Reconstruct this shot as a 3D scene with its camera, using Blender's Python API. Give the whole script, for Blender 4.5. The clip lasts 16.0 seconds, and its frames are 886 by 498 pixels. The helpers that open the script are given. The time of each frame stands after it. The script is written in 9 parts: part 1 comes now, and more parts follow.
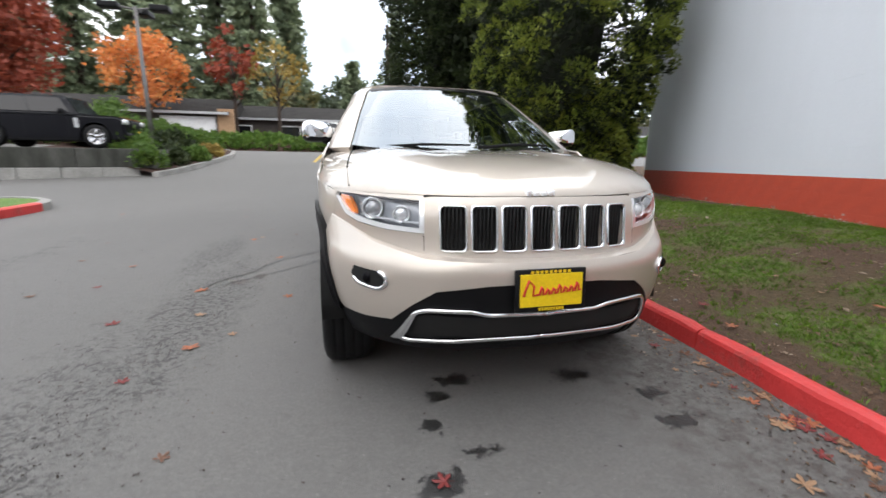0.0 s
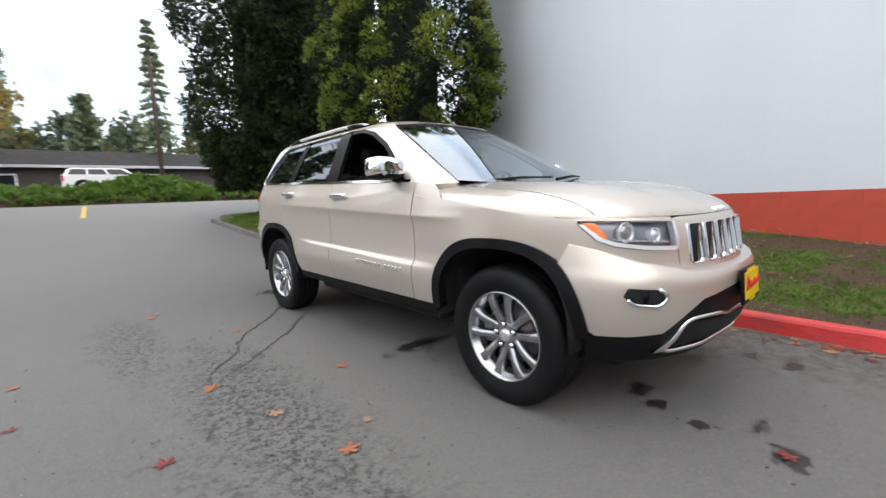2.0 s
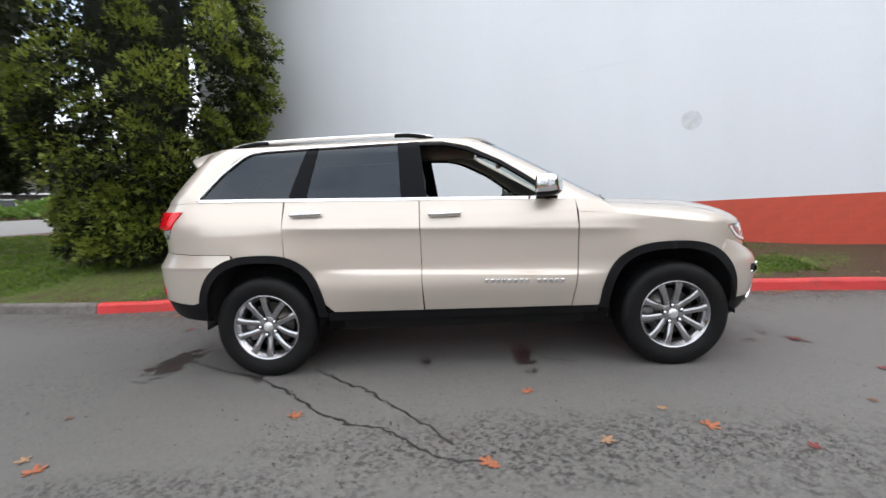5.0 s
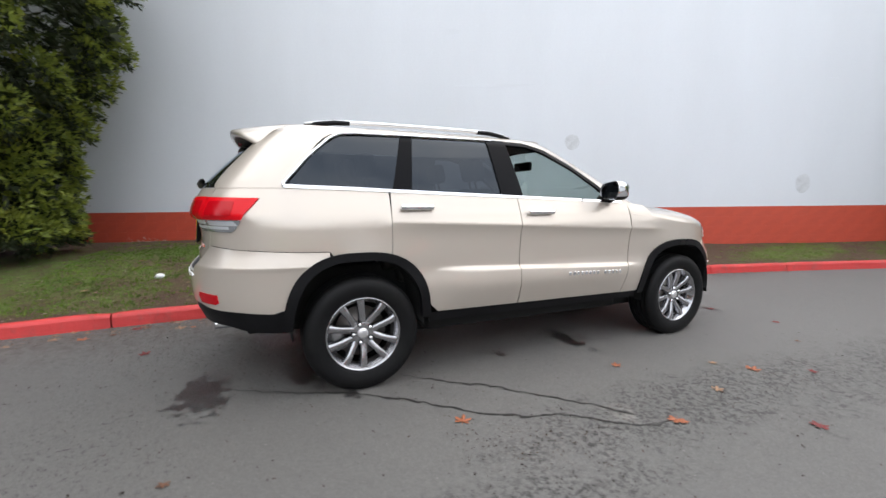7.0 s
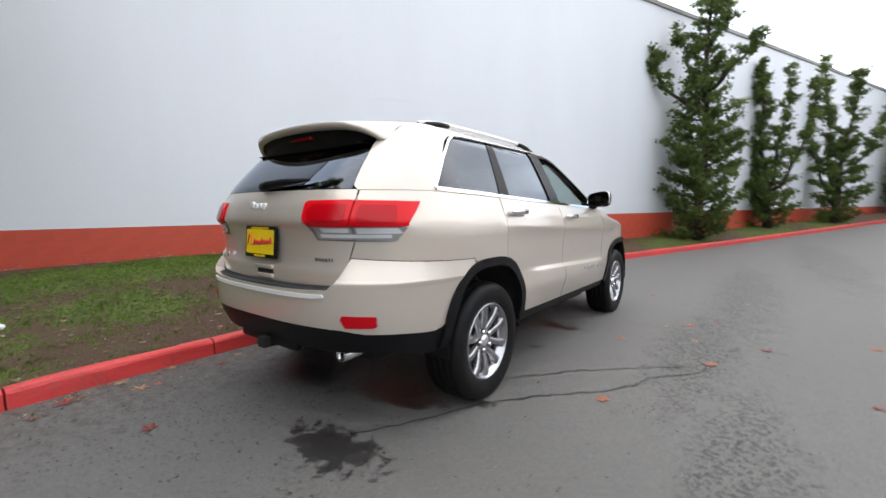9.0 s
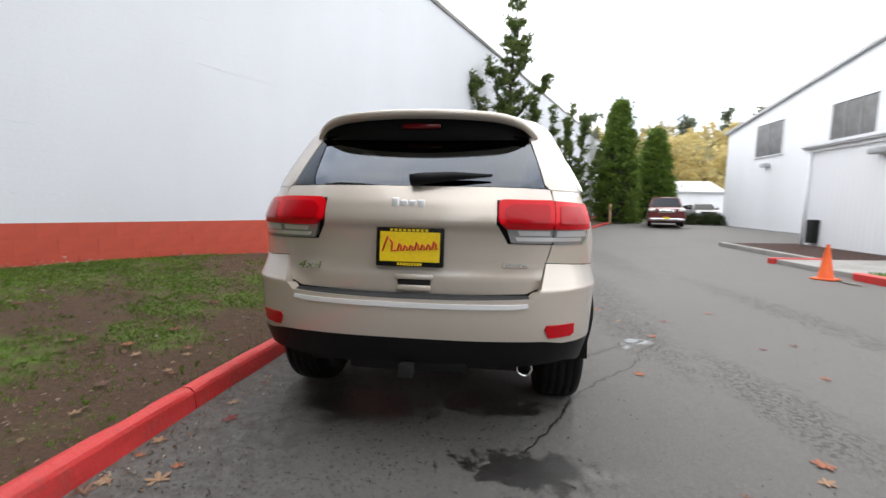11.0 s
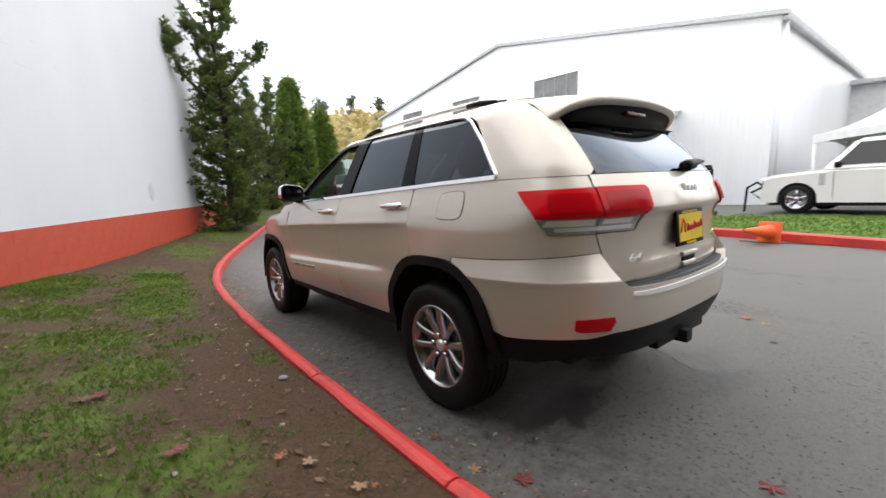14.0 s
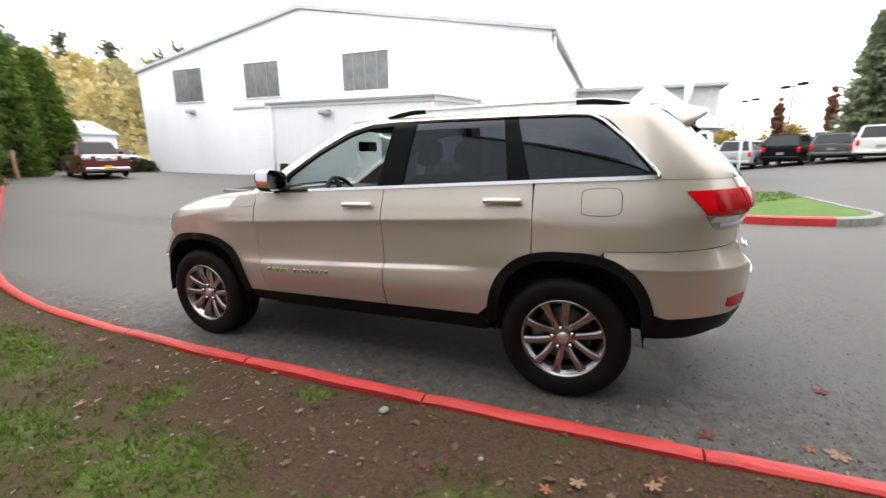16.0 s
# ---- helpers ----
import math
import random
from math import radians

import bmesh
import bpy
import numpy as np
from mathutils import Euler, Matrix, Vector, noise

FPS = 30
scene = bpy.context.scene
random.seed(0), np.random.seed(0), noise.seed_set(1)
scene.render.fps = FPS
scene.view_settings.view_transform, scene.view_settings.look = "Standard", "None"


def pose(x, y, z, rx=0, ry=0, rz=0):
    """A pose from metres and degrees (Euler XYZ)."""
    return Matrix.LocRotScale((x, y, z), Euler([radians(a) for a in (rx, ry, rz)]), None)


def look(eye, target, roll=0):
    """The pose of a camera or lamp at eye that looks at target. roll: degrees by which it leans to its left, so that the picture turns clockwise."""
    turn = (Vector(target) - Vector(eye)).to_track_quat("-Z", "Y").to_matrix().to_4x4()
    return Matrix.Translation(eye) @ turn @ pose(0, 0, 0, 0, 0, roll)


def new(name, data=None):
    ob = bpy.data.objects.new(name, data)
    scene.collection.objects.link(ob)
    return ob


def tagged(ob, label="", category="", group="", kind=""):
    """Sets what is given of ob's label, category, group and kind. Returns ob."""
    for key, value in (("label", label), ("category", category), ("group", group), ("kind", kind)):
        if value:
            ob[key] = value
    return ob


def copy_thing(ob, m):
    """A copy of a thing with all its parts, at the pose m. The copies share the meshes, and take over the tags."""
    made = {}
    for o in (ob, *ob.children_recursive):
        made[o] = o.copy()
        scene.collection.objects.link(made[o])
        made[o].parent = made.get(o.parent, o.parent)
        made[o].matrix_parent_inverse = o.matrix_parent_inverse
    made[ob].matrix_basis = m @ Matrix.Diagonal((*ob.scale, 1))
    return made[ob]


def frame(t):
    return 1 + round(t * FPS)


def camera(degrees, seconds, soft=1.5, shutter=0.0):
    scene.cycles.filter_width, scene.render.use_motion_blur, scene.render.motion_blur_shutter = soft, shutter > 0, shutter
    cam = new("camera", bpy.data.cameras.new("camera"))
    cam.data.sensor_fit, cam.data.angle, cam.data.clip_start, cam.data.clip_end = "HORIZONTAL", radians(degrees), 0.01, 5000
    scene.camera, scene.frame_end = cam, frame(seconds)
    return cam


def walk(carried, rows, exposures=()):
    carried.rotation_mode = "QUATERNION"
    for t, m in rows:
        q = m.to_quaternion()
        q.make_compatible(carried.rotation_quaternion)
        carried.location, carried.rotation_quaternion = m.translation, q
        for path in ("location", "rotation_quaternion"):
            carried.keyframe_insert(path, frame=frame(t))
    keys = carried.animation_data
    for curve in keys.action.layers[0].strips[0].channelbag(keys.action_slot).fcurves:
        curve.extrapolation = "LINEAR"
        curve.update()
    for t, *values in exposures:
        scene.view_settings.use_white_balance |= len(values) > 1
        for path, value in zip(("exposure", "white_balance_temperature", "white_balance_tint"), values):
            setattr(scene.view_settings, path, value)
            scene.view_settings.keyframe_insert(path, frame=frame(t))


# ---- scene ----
SKY, SUN = 0.16, 0.85
EXPOSURES = [(0, 0.78, 6500, 10), (9, 0.78, 6500, 10), (11.5, 0.82, 6700, 10), (13.5, 0.78, 6750, 10), (14.5, 0.95, 6850, 10), (16, 1.02, 6850, 10)]
cam = camera(93.2, 16.0, 1.5, 0.5)
PATH = [
    (0, (-0.82, -3.833, 1.156), (-0.358, -1.937, 0.721), 0.9),
    (0.5, (-1.284, -3.73, 1.139), (-0.56, -1.906, 0.75), 0.8),
    (1, (-1.78, -3.487, 1.115), (-0.869, -1.742, 0.761), -0.0),
    (1.5, (-2.192, -3.169, 1.114), (-1.053, -1.547, 0.848), -1.0),
    (2, (-2.579, -2.832, 1.132), (-1.238, -1.371, 0.874), -2.1),
    (2.5, (-2.918, -2.451, 1.169), (-1.391, -1.192, 0.884), -2.1),
    (3, (-3.253, -2.042, 1.196), (-1.555, -1.018, 0.931), -2.6),
    (3.5, (-3.499, -1.587, 1.212), (-1.705, -0.751, 0.927), -2.6),
    (3.7, (-3.583, -1.39, 1.236), (-1.743, -0.66, 0.951), -2.2),
    (5.8, (-3.851, 0.879, 1.229), (-1.885, 0.608, 0.983), -1.3),
    (6, (-3.801, 1.077, 1.265), (-1.851, 0.717, 1.006), -0.4),
    (6.5, (-3.691, 1.586, 1.237), (-1.795, 0.992, 1.008), -0.2),
    (7, (-3.489, 2.062, 1.253), (-1.678, 1.25, 1.007), 0.5),
    (7.5, (-3.262, 2.532, 1.236), (-1.576, 1.477, 1.031), -0.3),
    (8, (-2.964, 2.968, 1.214), (-1.416, 1.723, 0.983), -0.2),
    (8.5, (-2.623, 3.361, 1.204), (-1.214, 1.953, 1.026), 0.5),
    (9, (-2.238, 3.693, 1.182), (-1.041, 2.101, 1.008), 0.1),
    (9.2, (-2.048, 3.806, 1.187), (-0.938, 2.155, 0.985), -0.5),
    (11.3, (-0.13, 4.307, 1.152), (-0.075, 2.313, 0.999), 0.0),
    (11.5, (0.045, 4.28, 1.158), (-0.033, 2.289, 0.986), -1.2),
    (12, (0.539, 4.21, 1.149), (0.162, 2.252, 0.994), -0.4),
    (12.5, (0.992, 4.089, 1.161), (0.4, 2.186, 0.985), -0.1),
    (13, (1.45, 3.863, 1.21), (0.605, 2.061, 1.012), -1.4),
    (13.5, (1.897, 3.624, 1.221), (0.869, 1.932, 0.939), -2.6),
    (14, (2.301, 3.316, 1.256), (1.073, 1.761, 0.985), -3.0),
    (14.5, (2.624, 2.969, 1.306), (1.219, 1.574, 1.026), -1.4),
    (15, (2.911, 2.585, 1.369), (1.348, 1.393, 1.0), -1.4),
    (15.5, (3.102, 2.132, 1.408), (1.4, 1.161, 1.005), -2.6),
    (16, (3.294, 1.695, 1.437), (1.487, 0.952, 1.012), -1.6),
]
walk(cam, [(t, look(e, g, r)) for t, e, g, r in PATH], EXPOSURES)

# ---- sky and sun: a bright overcast day ----
world = bpy.data.worlds.new("overcast_sky")
scene.world = world
world.use_nodes = True
wn, wl = world.node_tree.nodes, world.node_tree.links
sky = wn.new("ShaderNodeTexSky")
sky.sky_type, sky.sun_disc = "NISHITA", False
sky.sun_elevation, sky.sun_rotation = radians(38), radians(200)
sky.air_density, sky.dust_density = 1.0, 3.0
cloud_at = wn.new("ShaderNodeTexCoord")
cloud = wn.new("ShaderNodeTexNoise")
cloud.inputs["Scale"].default_value, cloud.inputs["Detail"].default_value = 2.2, 5
wl.new(cloud_at.outputs["Generated"], cloud.inputs["Vector"])
ramp = wn.new("ShaderNodeValToRGB")
ramp.color_ramp.elements[0].position, ramp.color_ramp.elements[0].color = 0.34, (3.4, 4.2, 5.4, 1)
ramp.color_ramp.elements[1].position, ramp.color_ramp.elements[1].color = 0.6, (10.4, 10.4, 10.5, 1)
thin = ramp.color_ramp.elements.new(0.45)
thin.color = (7.4, 8.0, 8.9, 1)
wl.new(cloud.outputs["Fac"], ramp.inputs["Fac"])
veil = wn.new("ShaderNodeMix")
veil.data_type = "RGBA"
veil.inputs[0].default_value = 0.88
wl.new(sky.outputs["Color"], veil.inputs[6])
wl.new(ramp.outputs["Color"], veil.inputs[7])
wl.new(veil.outputs[2], wn["Background"].inputs["Color"])
wn["Background"].inputs["Strength"].default_value = SKY
sun = new("sun", bpy.data.lights.new("sun", "SUN"))
sun.data.energy, sun.data.angle, sun.data.color = SUN, radians(120), (1.0, 0.95, 0.88)
sun.matrix_world = look((0, 0, 0), (-0.5, 0.12, -0.9))

# ---- helpers for building ----
def mesh_ob(name, bm, material, smooth=True):
    me = bpy.data.meshes.new(name)
    bm.to_mesh(me)
    bm.free()
    if material:
        me.materials.append(material)
    if smooth:
        me.shade_smooth()
    return new(name, me)


def part(name, bm, material, parent, label="", smooth=True):
    ob = mesh_ob(name, bm, material, smooth)
    ob.parent = parent
    if label:
        ob["label"] = label
    return ob


def data_part(name, verts, faces, material, parent=None, label="", smooth=False):
    me = bpy.data.meshes.new(name)
    me.from_pydata(verts, [], faces)
    me.materials.append(material)
    if smooth:
        me.shade_smooth()
    ob = new(name, me)
    if parent:
        ob.parent = parent
    if label:
        ob["label"] = label
    return ob


def thing(name, m, label, category, group="", kind=""):
    ob = new(name)
    ob.empty_display_size = 0.2
    ob.matrix_world = m
    return tagged(ob, label, category, group, kind)


def add_box(bm, lo, hi, bevel=0.0, seg=2):
    made = bmesh.ops.create_cube(bm, size=1)["verts"]
    for v in made:
        v.co = Vector([(a + b) / 2 + c * (b - a) for a, b, c in zip(lo, hi, v.co)])
    if bevel:
        edges = list({e for v in made for e in v.link_edges})
        bmesh.ops.bevel(bm, geom=edges, offset=bevel, segments=seg, affect="EDGES", profile=0.5)
    return bm


def box_bm(lo, hi, bevel=0.0, seg=2):
    return add_box(bmesh.new(), lo, hi, bevel, seg)


def add_tube(bm, a, b, r0, r1=None, n=10, caps=True):
    a, b = Vector(a), Vector(b)
    r1 = r0 if r1 is None else r1
    q = (b - a).to_track_quat("Z", "Y")
    rings = []
    for p, r in ((a, r0), (b, r1)):
        rings.append([bm.verts.new(p + q @ Vector((r * math.cos(k * math.tau / n), r * math.sin(k * math.tau / n), 0))) for k in range(n)])
    for k in range(n):
        bm.faces.new((rings[0][k], rings[0][(k + 1) % n], rings[1][(k + 1) % n], rings[1][k]))
    if caps:
        bm.faces.new(rings[0][::-1])
        bm.faces.new(rings[1])
    return bm


def tube_bm(a, b, r0, r1=None, n=10):
    return add_tube(bmesh.new(), a, b, r0, r1, n)


def add_path_tube(bm, pts, radii, n=8):
    """A tube along points with a radius at each."""
    pts = [Vector(p) for p in pts]
    rings = []
    for i, p in enumerate(pts):
        d = pts[min(i + 1, len(pts) - 1)] - pts[max(i - 1, 0)]
        q = d.to_track_quat("Z", "Y")
        r = radii[i] if isinstance(radii, (list, tuple)) else radii
        rings.append([bm.verts.new(p + q @ Vector((r * math.cos(k * math.tau / n), r * math.sin(k * math.tau / n), 0))) for k in range(n)])
    for a, b in zip(rings, rings[1:]):
        for k in range(n):
            bm.faces.new((a[k], a[(k + 1) % n], b[(k + 1) % n], b[k]))
    bm.faces.new(rings[0][::-1])
    bm.faces.new(rings[-1])
    return bm


def add_lathe(bm, profile, n=48, axis="x"):
    """Turn a profile of (along, radius) round the x axis (or z)."""
    rings = []
    for a, r in profile:
        ring = []
        for k in range(n):
            c, s = math.cos(k * math.tau / n), math.sin(k * math.tau / n)
            ring.append(bm.verts.new((a, r * c, r * s) if axis == "x" else (r * c, r * s, a)))
        rings.append(ring)
    for a, b in zip(rings, rings[1:]):
        for k in range(n):
            bm.faces.new((a[k], a[(k + 1) % n], b[(k + 1) % n], b[k]))
    return bm


def lathe_bm(profile, n=48, axis="x"):
    bm = add_lathe(bmesh.new(), profile, n, axis)
    bmesh.ops.recalc_face_normals(bm, faces=bm.faces)
    return bm


def curve(*pts):
    """A smooth monotone curve through (x, y) points."""
    xs, ys = [float(p[0]) for p in pts], [float(p[1]) for p in pts]
    n = len(xs)
    d = [(ys[i + 1] - ys[i]) / (xs[i + 1] - xs[i]) for i in range(n - 1)]
    m = [d[0]] + [0.0 if d[i - 1] * d[i] <= 0 else 2 * d[i - 1] * d[i] / (d[i - 1] + d[i]) for i in range(1, n - 1)] + [d[-1]]

    def f(x):
        if x <= xs[0]:
            return ys[0] + m[0] * (x - xs[0])
        if x >= xs[-1]:
            return ys[-1] + m[-1] * (x - xs[-1])
        i = 0
        while x > xs[i + 1]:
            i += 1
        h = xs[i + 1] - xs[i]
        t = (x - xs[i]) / h
        return ((1 + 2 * t) * (1 - t) ** 2 * ys[i] + t * (1 - t) ** 2 * h * m[i] + t * t * (3 - 2 * t) * ys[i + 1] + t * t * (t - 1) * h * m[i + 1])
    return f


def smooth(a, b, x):
    t = min(1.0, max(0.0, (x - a) / (b - a)))
    return t * t * (3 - 2 * t)


def soft(x, w):
    """A ramp that bends smoothly from flat to slope one."""
    return w * math.log1p(math.exp(min(50.0, x / w))) if x < 40 * w else x


def ground_z(x, y):
    """The height of the paved ground: flat round the car, rising towards the houses, the trees and the parking lot."""
    return (0.04 * soft(-y - 5, 2.0) + 0.1 * soft(y - 7.5, 1.2) - 0.135 * soft(y - 21, 1.5) + 0.03 * soft(-x - 7, 1.5) - 0.04 * soft(-x - 14, 2.0) + 0.01 * soft(-x - 30, 2.0))


LEVEL = Matrix.Rotation(-0.033, 4, "X")

# ---- materials ----
def material(name, color, rough=0.6, metal=0.0, **more):
    m = bpy.data.materials.new(name)
    m.use_nodes = True
    b = m.node_tree.nodes["Principled BSDF"]
    b.inputs["Base Color"].default_value = (*color, 1)
    b.inputs["Roughness"].default_value, b.inputs["Metallic"].default_value = rough, metal
    for key, value in more.items():
        b.inputs[key.replace("_", " ")].default_value = value
    return m


def add_node(m, kind, **values):
    n = m.node_tree.nodes.new(kind)
    for key, value in values.items():
        key = key.replace("_", " ")
        if key in n.inputs:
            n.inputs[key].default_value = value
    return n


def wire(m, a, b):
    m.node_tree.links.new(a, b)


def noise_mask(m, scale, lo, hi, detail=6, rough=0.6, stretch=(1, 1, 1), space="Object"):
    tc = add_node(m, "ShaderNodeTexCoord")
    mp = add_node(m, "ShaderNodeMapping")
    mp.inputs["Scale"].default_value = stretch
    wire(m, tc.outputs[space], mp.inputs["Vector"])
    n = add_node(m, "ShaderNodeTexNoise", Scale=scale, Detail=detail, Roughness=rough)
    wire(m, mp.outputs["Vector"], n.inputs["Vector"])
    r = add_node(m, "ShaderNodeMapRange")
    r.inputs["From Min"].default_value, r.inputs["From Max"].default_value = lo, hi
    wire(m, n.outputs["Fac"], r.inputs["Value"])
    return r.outputs["Result"]


def mixed(m, fac, a, b):
    """Mix two colours (sockets or tuples) by a socket or number."""
    n = add_node(m, "ShaderNodeMix")
    n.data_type = "RGBA"
    for sock, value in ((n.inputs[0], fac), (n.inputs[6], a), (n.inputs[7], b)):
        if isinstance(value, tuple):
            sock.default_value = (*value, 1) if len(value) == 3 else value
        elif isinstance(value, (int, float)):
            sock.default_value = value
        else:
            wire(m, value, sock)
    return n.outputs[2]


def bumped(m, socket, distance=0.01, strength=0.5):
    b = m.node_tree.nodes["Principled BSDF"]
    n = add_node(m, "ShaderNodeBump", Strength=strength, Distance=distance)
    wire(m, socket, n.inputs["Height"])
    if b.inputs["Normal"].is_linked:
        wire(m, b.inputs["Normal"].links[0].from_socket, n.inputs["Normal"])
    wire(m, n.outputs["Normal"], b.inputs["Normal"])


def paint_of(m, socket):
    wire(m, socket, m.node_tree.nodes["Principled BSDF"].inputs["Base Color"])


def varied(name, a, b, scale, rough=0.7, bump=0.0, fine=0.0, metal=0.0, stretch=(1, 1, 1), **more):
    """A surface with stains at one scale and grain at a finer one."""
    m = material(name, a, rough, metal, **more)
    big = noise_mask(m, scale, 0.35, 0.65, stretch=stretch)
    small = noise_mask(m, scale * 9, 0.3, 0.7, 3, stretch=stretch)
    c = mixed(m, big, a, b)
    paint_of(m, mixed(m, mult(m, small, 0.45), c, tuple(0.6 * v for v in b)))
    if bump:
        bumped(m, small, bump, 0.6)
    if fine:
        bumped(m, noise_mask(m, scale * 60, 0.3, 0.7, 2, stretch=stretch), fine, 0.6)
    return m


def mult(m, socket, k):
    n = add_node(m, "ShaderNodeMath")
    n.operation = "MULTIPLY"
    wire(m, socket, n.inputs[0])
    if isinstance(k, (int, float)):
        n.inputs[1].default_value = k
    else:
        wire(m, k, n.inputs[1])
    return n.outputs[0]


def glass(name, tint, gloss=0.02, ior=1.5, sheen_tone=(1, 1, 1)):
    """Thin glass: tinted and clear, with a mirror sheen that grows at a slant."""
    m = bpy.data.materials.new(name)
    m.use_nodes = True
    nt = m.node_tree
    nt.nodes.remove(nt.nodes["Principled BSDF"])
    out = nt.nodes["Material Output"]
    tr, gl, mx, fr, steep, sheen = (nt.nodes.new(k) for k in ("ShaderNodeBsdfTransparent", "ShaderNodeBsdfGlossy", "ShaderNodeMixShader", "ShaderNodeLayerWeight", "ShaderNodeMath", "ShaderNodeMapRange"))
    tr.inputs["Color"].default_value = (*tint, 1)
    gl.inputs["Color"].default_value = (*sheen_tone, 1)
    gl.inputs["Roughness"].default_value = gloss
    fr.inputs["Blend"].default_value = 0.5
    steep.operation = "POWER"
    steep.inputs[1].default_value = 4.0
    nt.links.new(fr.outputs["Facing"], steep.inputs[0])
    nt.links.new(steep.outputs[0], sheen.inputs["Value"])
    sheen.inputs["To Min"].default_value = ((ior - 1) / (ior + 1)) ** 2
    nt.links.new(sheen.outputs["Result"], mx.inputs[0])
    nt.links.new(tr.outputs[0], mx.inputs[1])
    nt.links.new(gl.outputs[0], mx.inputs[2])
    nt.links.new(mx.outputs[0], out.inputs["Surface"])
    return m


PAINT = material("champagne_paint", (0.55, 0.5, 0.44), 0.36, 0.42, Coat_Weight=1.0, Coat_Roughness=0.03)
flake = noise_mask(PAINT, 900, 0.3, 0.75, 1)
paint_of(PAINT, mixed(PAINT, flake, (0.5, 0.444, 0.386), (0.59, 0.525, 0.456)))
CHROME = material("chrome", (0.85, 0.86, 0.88), 0.06, 1.0)
SATIN = material("satin_metal", (0.86, 0.86, 0.87), 0.28, 0.85)
BADGE = material("badge_metal", (0.86, 0.87, 0.88), 0.3, 0.35)
ALLOY = varied("wheel_alloy", (0.5, 0.5, 0.52), (0.43, 0.43, 0.45), 4, 0.2, metal=0.97)
BLACK_PLASTIC = varied("black_plastic", (0.006, 0.006, 0.007), (0.01, 0.01, 0.011), 3, 0.45, fine=0.0006, Specular_IOR_Level=0.13)
GLOSS_BLACK = material("gloss_black", (0.006, 0.006, 0.007), 0.22, 0, Specular_IOR_Level=0.06)
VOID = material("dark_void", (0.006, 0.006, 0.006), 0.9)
MESH_BLACK = varied("black_mesh", (0.003, 0.003, 0.003), (0.005, 0.005, 0.005), 5, 0.6)
RUBBER = varied("tyre_rubber", (0.006, 0.006, 0.007), (0.01, 0.01, 0.01), 6, 0.48, fine=0.0008, Specular_IOR_Level=0.14)
STEEL = varied("brake_steel", (0.28, 0.27, 0.26), (0.2, 0.17, 0.15), 9, 0.4, metal=0.8)
CALIPER = varied("caliper_grey", (0.2, 0.2, 0.2), (0.3, 0.3, 0.3), 9, 0.5, metal=0.5)
# blue sheen tones stand in for a blue sky in the reflections
WINDSHIELD = glass("windshield_glass", (0.55, 0.66, 0.63), 0.0, 2.9, (0.86, 0.93, 1.0))
PRIVACY = glass("privacy_glass", (0.028, 0.032, 0.036), 0.0, 1.55, (0.82, 0.9, 1.0))
REARGLASS = glass("rear_glass", (0.04, 0.04, 0.045), 0.0, 1.9, (0.82, 0.89, 1.0))
CLEARLENS = glass("clear_lens", (0.93, 0.94, 0.95), 0.0, 1.45)
RED_LENS = material("red_lens", (0.62, 0.004, 0.01), 0.22, 0, Coat_Weight=0.12, Specular_IOR_Level=0.2)
DARK_RED_LENS = material("dark_red_lens", (0.42, 0.002, 0.007), 0.18, 0, Coat_Weight=0.15, Specular_IOR_Level=0.2)
BRAKE_LENS = material("brake_lens", (0.12, 0.004, 0.006), 0.15, 0, Coat_Weight=0.2, Specular_IOR_Level=0.3)
AMBER = material("amber_lens", (0.9, 0.22, 0.02), 0.1, 0, Coat_Weight=1.0)
LAMP_SILVER = material("lamp_reflector", (0.78, 0.79, 0.8), 0.25, 0.55)
LAMP_GREY = material("lamp_housing", (0.3, 0.31, 0.33), 0.3, 0.5)
LAMP_DARK = material("lamp_smoked_band", (0.38, 0.38, 0.39), 0.2, 0.6)
LEATHER = varied("black_leather", (0.01, 0.0095, 0.009), (0.016, 0.015, 0.014), 8, 0.45, fine=0.001)
DASH = varied("dash_plastic", (0.02, 0.02, 0.021), (0.03, 0.03, 0.03), 6, 0.6)
PLATE_YELLOW = varied("plate_yellow", (0.85, 0.62, 0.01), (0.8, 0.55, 0.01), 12, 0.4)
PLATE_RED = material("plate_red", (0.65, 0.03, 0.03), 0.4)

ASPHALT = material("asphalt", (0.1, 0.1, 0.1), 0.85)
grain = noise_mask(ASPHALT, 240, 0.25, 0.75, 3, 0.7)
pebbly = noise_mask(ASPHALT, 70, 0.42, 0.7, 4, 0.65)
worn = noise_mask(ASPHALT, 1.3, 0.38, 0.66, 8, 0.65)
broad = noise_mask(ASPHALT, 0.16, 0.35, 0.65, 5, 0.6)
a1 = mixed(ASPHALT, broad, (0.112, 0.107, 0.1), (0.14, 0.134, 0.126))
a2 = mixed(ASPHALT, mult(ASPHALT, worn, 0.22), a1, (0.085, 0.08, 0.074))
mottle = noise_mask(ASPHALT, 9.0, 0.5, 0.68, 7, 0.72)
specks = noise_mask(ASPHALT, 58, 0.62, 0.69, 4, 0.7)
chips = noise_mask(ASPHALT, 55, 0.68, 0.72, 3, 0.7)
a2 = mixed(ASPHALT, mult(ASPHALT, mottle, 0.25), a2, (0.075, 0.07, 0.065))
a2 = mixed(ASPHALT, mult(ASPHALT, specks, 0.6), a2, (0.04, 0.037, 0.034))
a3 = mixed(ASPHALT, mult(ASPHALT, grain, 0.5), a2, (0.078, 0.075, 0.071))
a4 = mixed(ASPHALT, mult(ASPHALT, pebbly, 0.3), a3, (0.21, 0.203, 0.19))
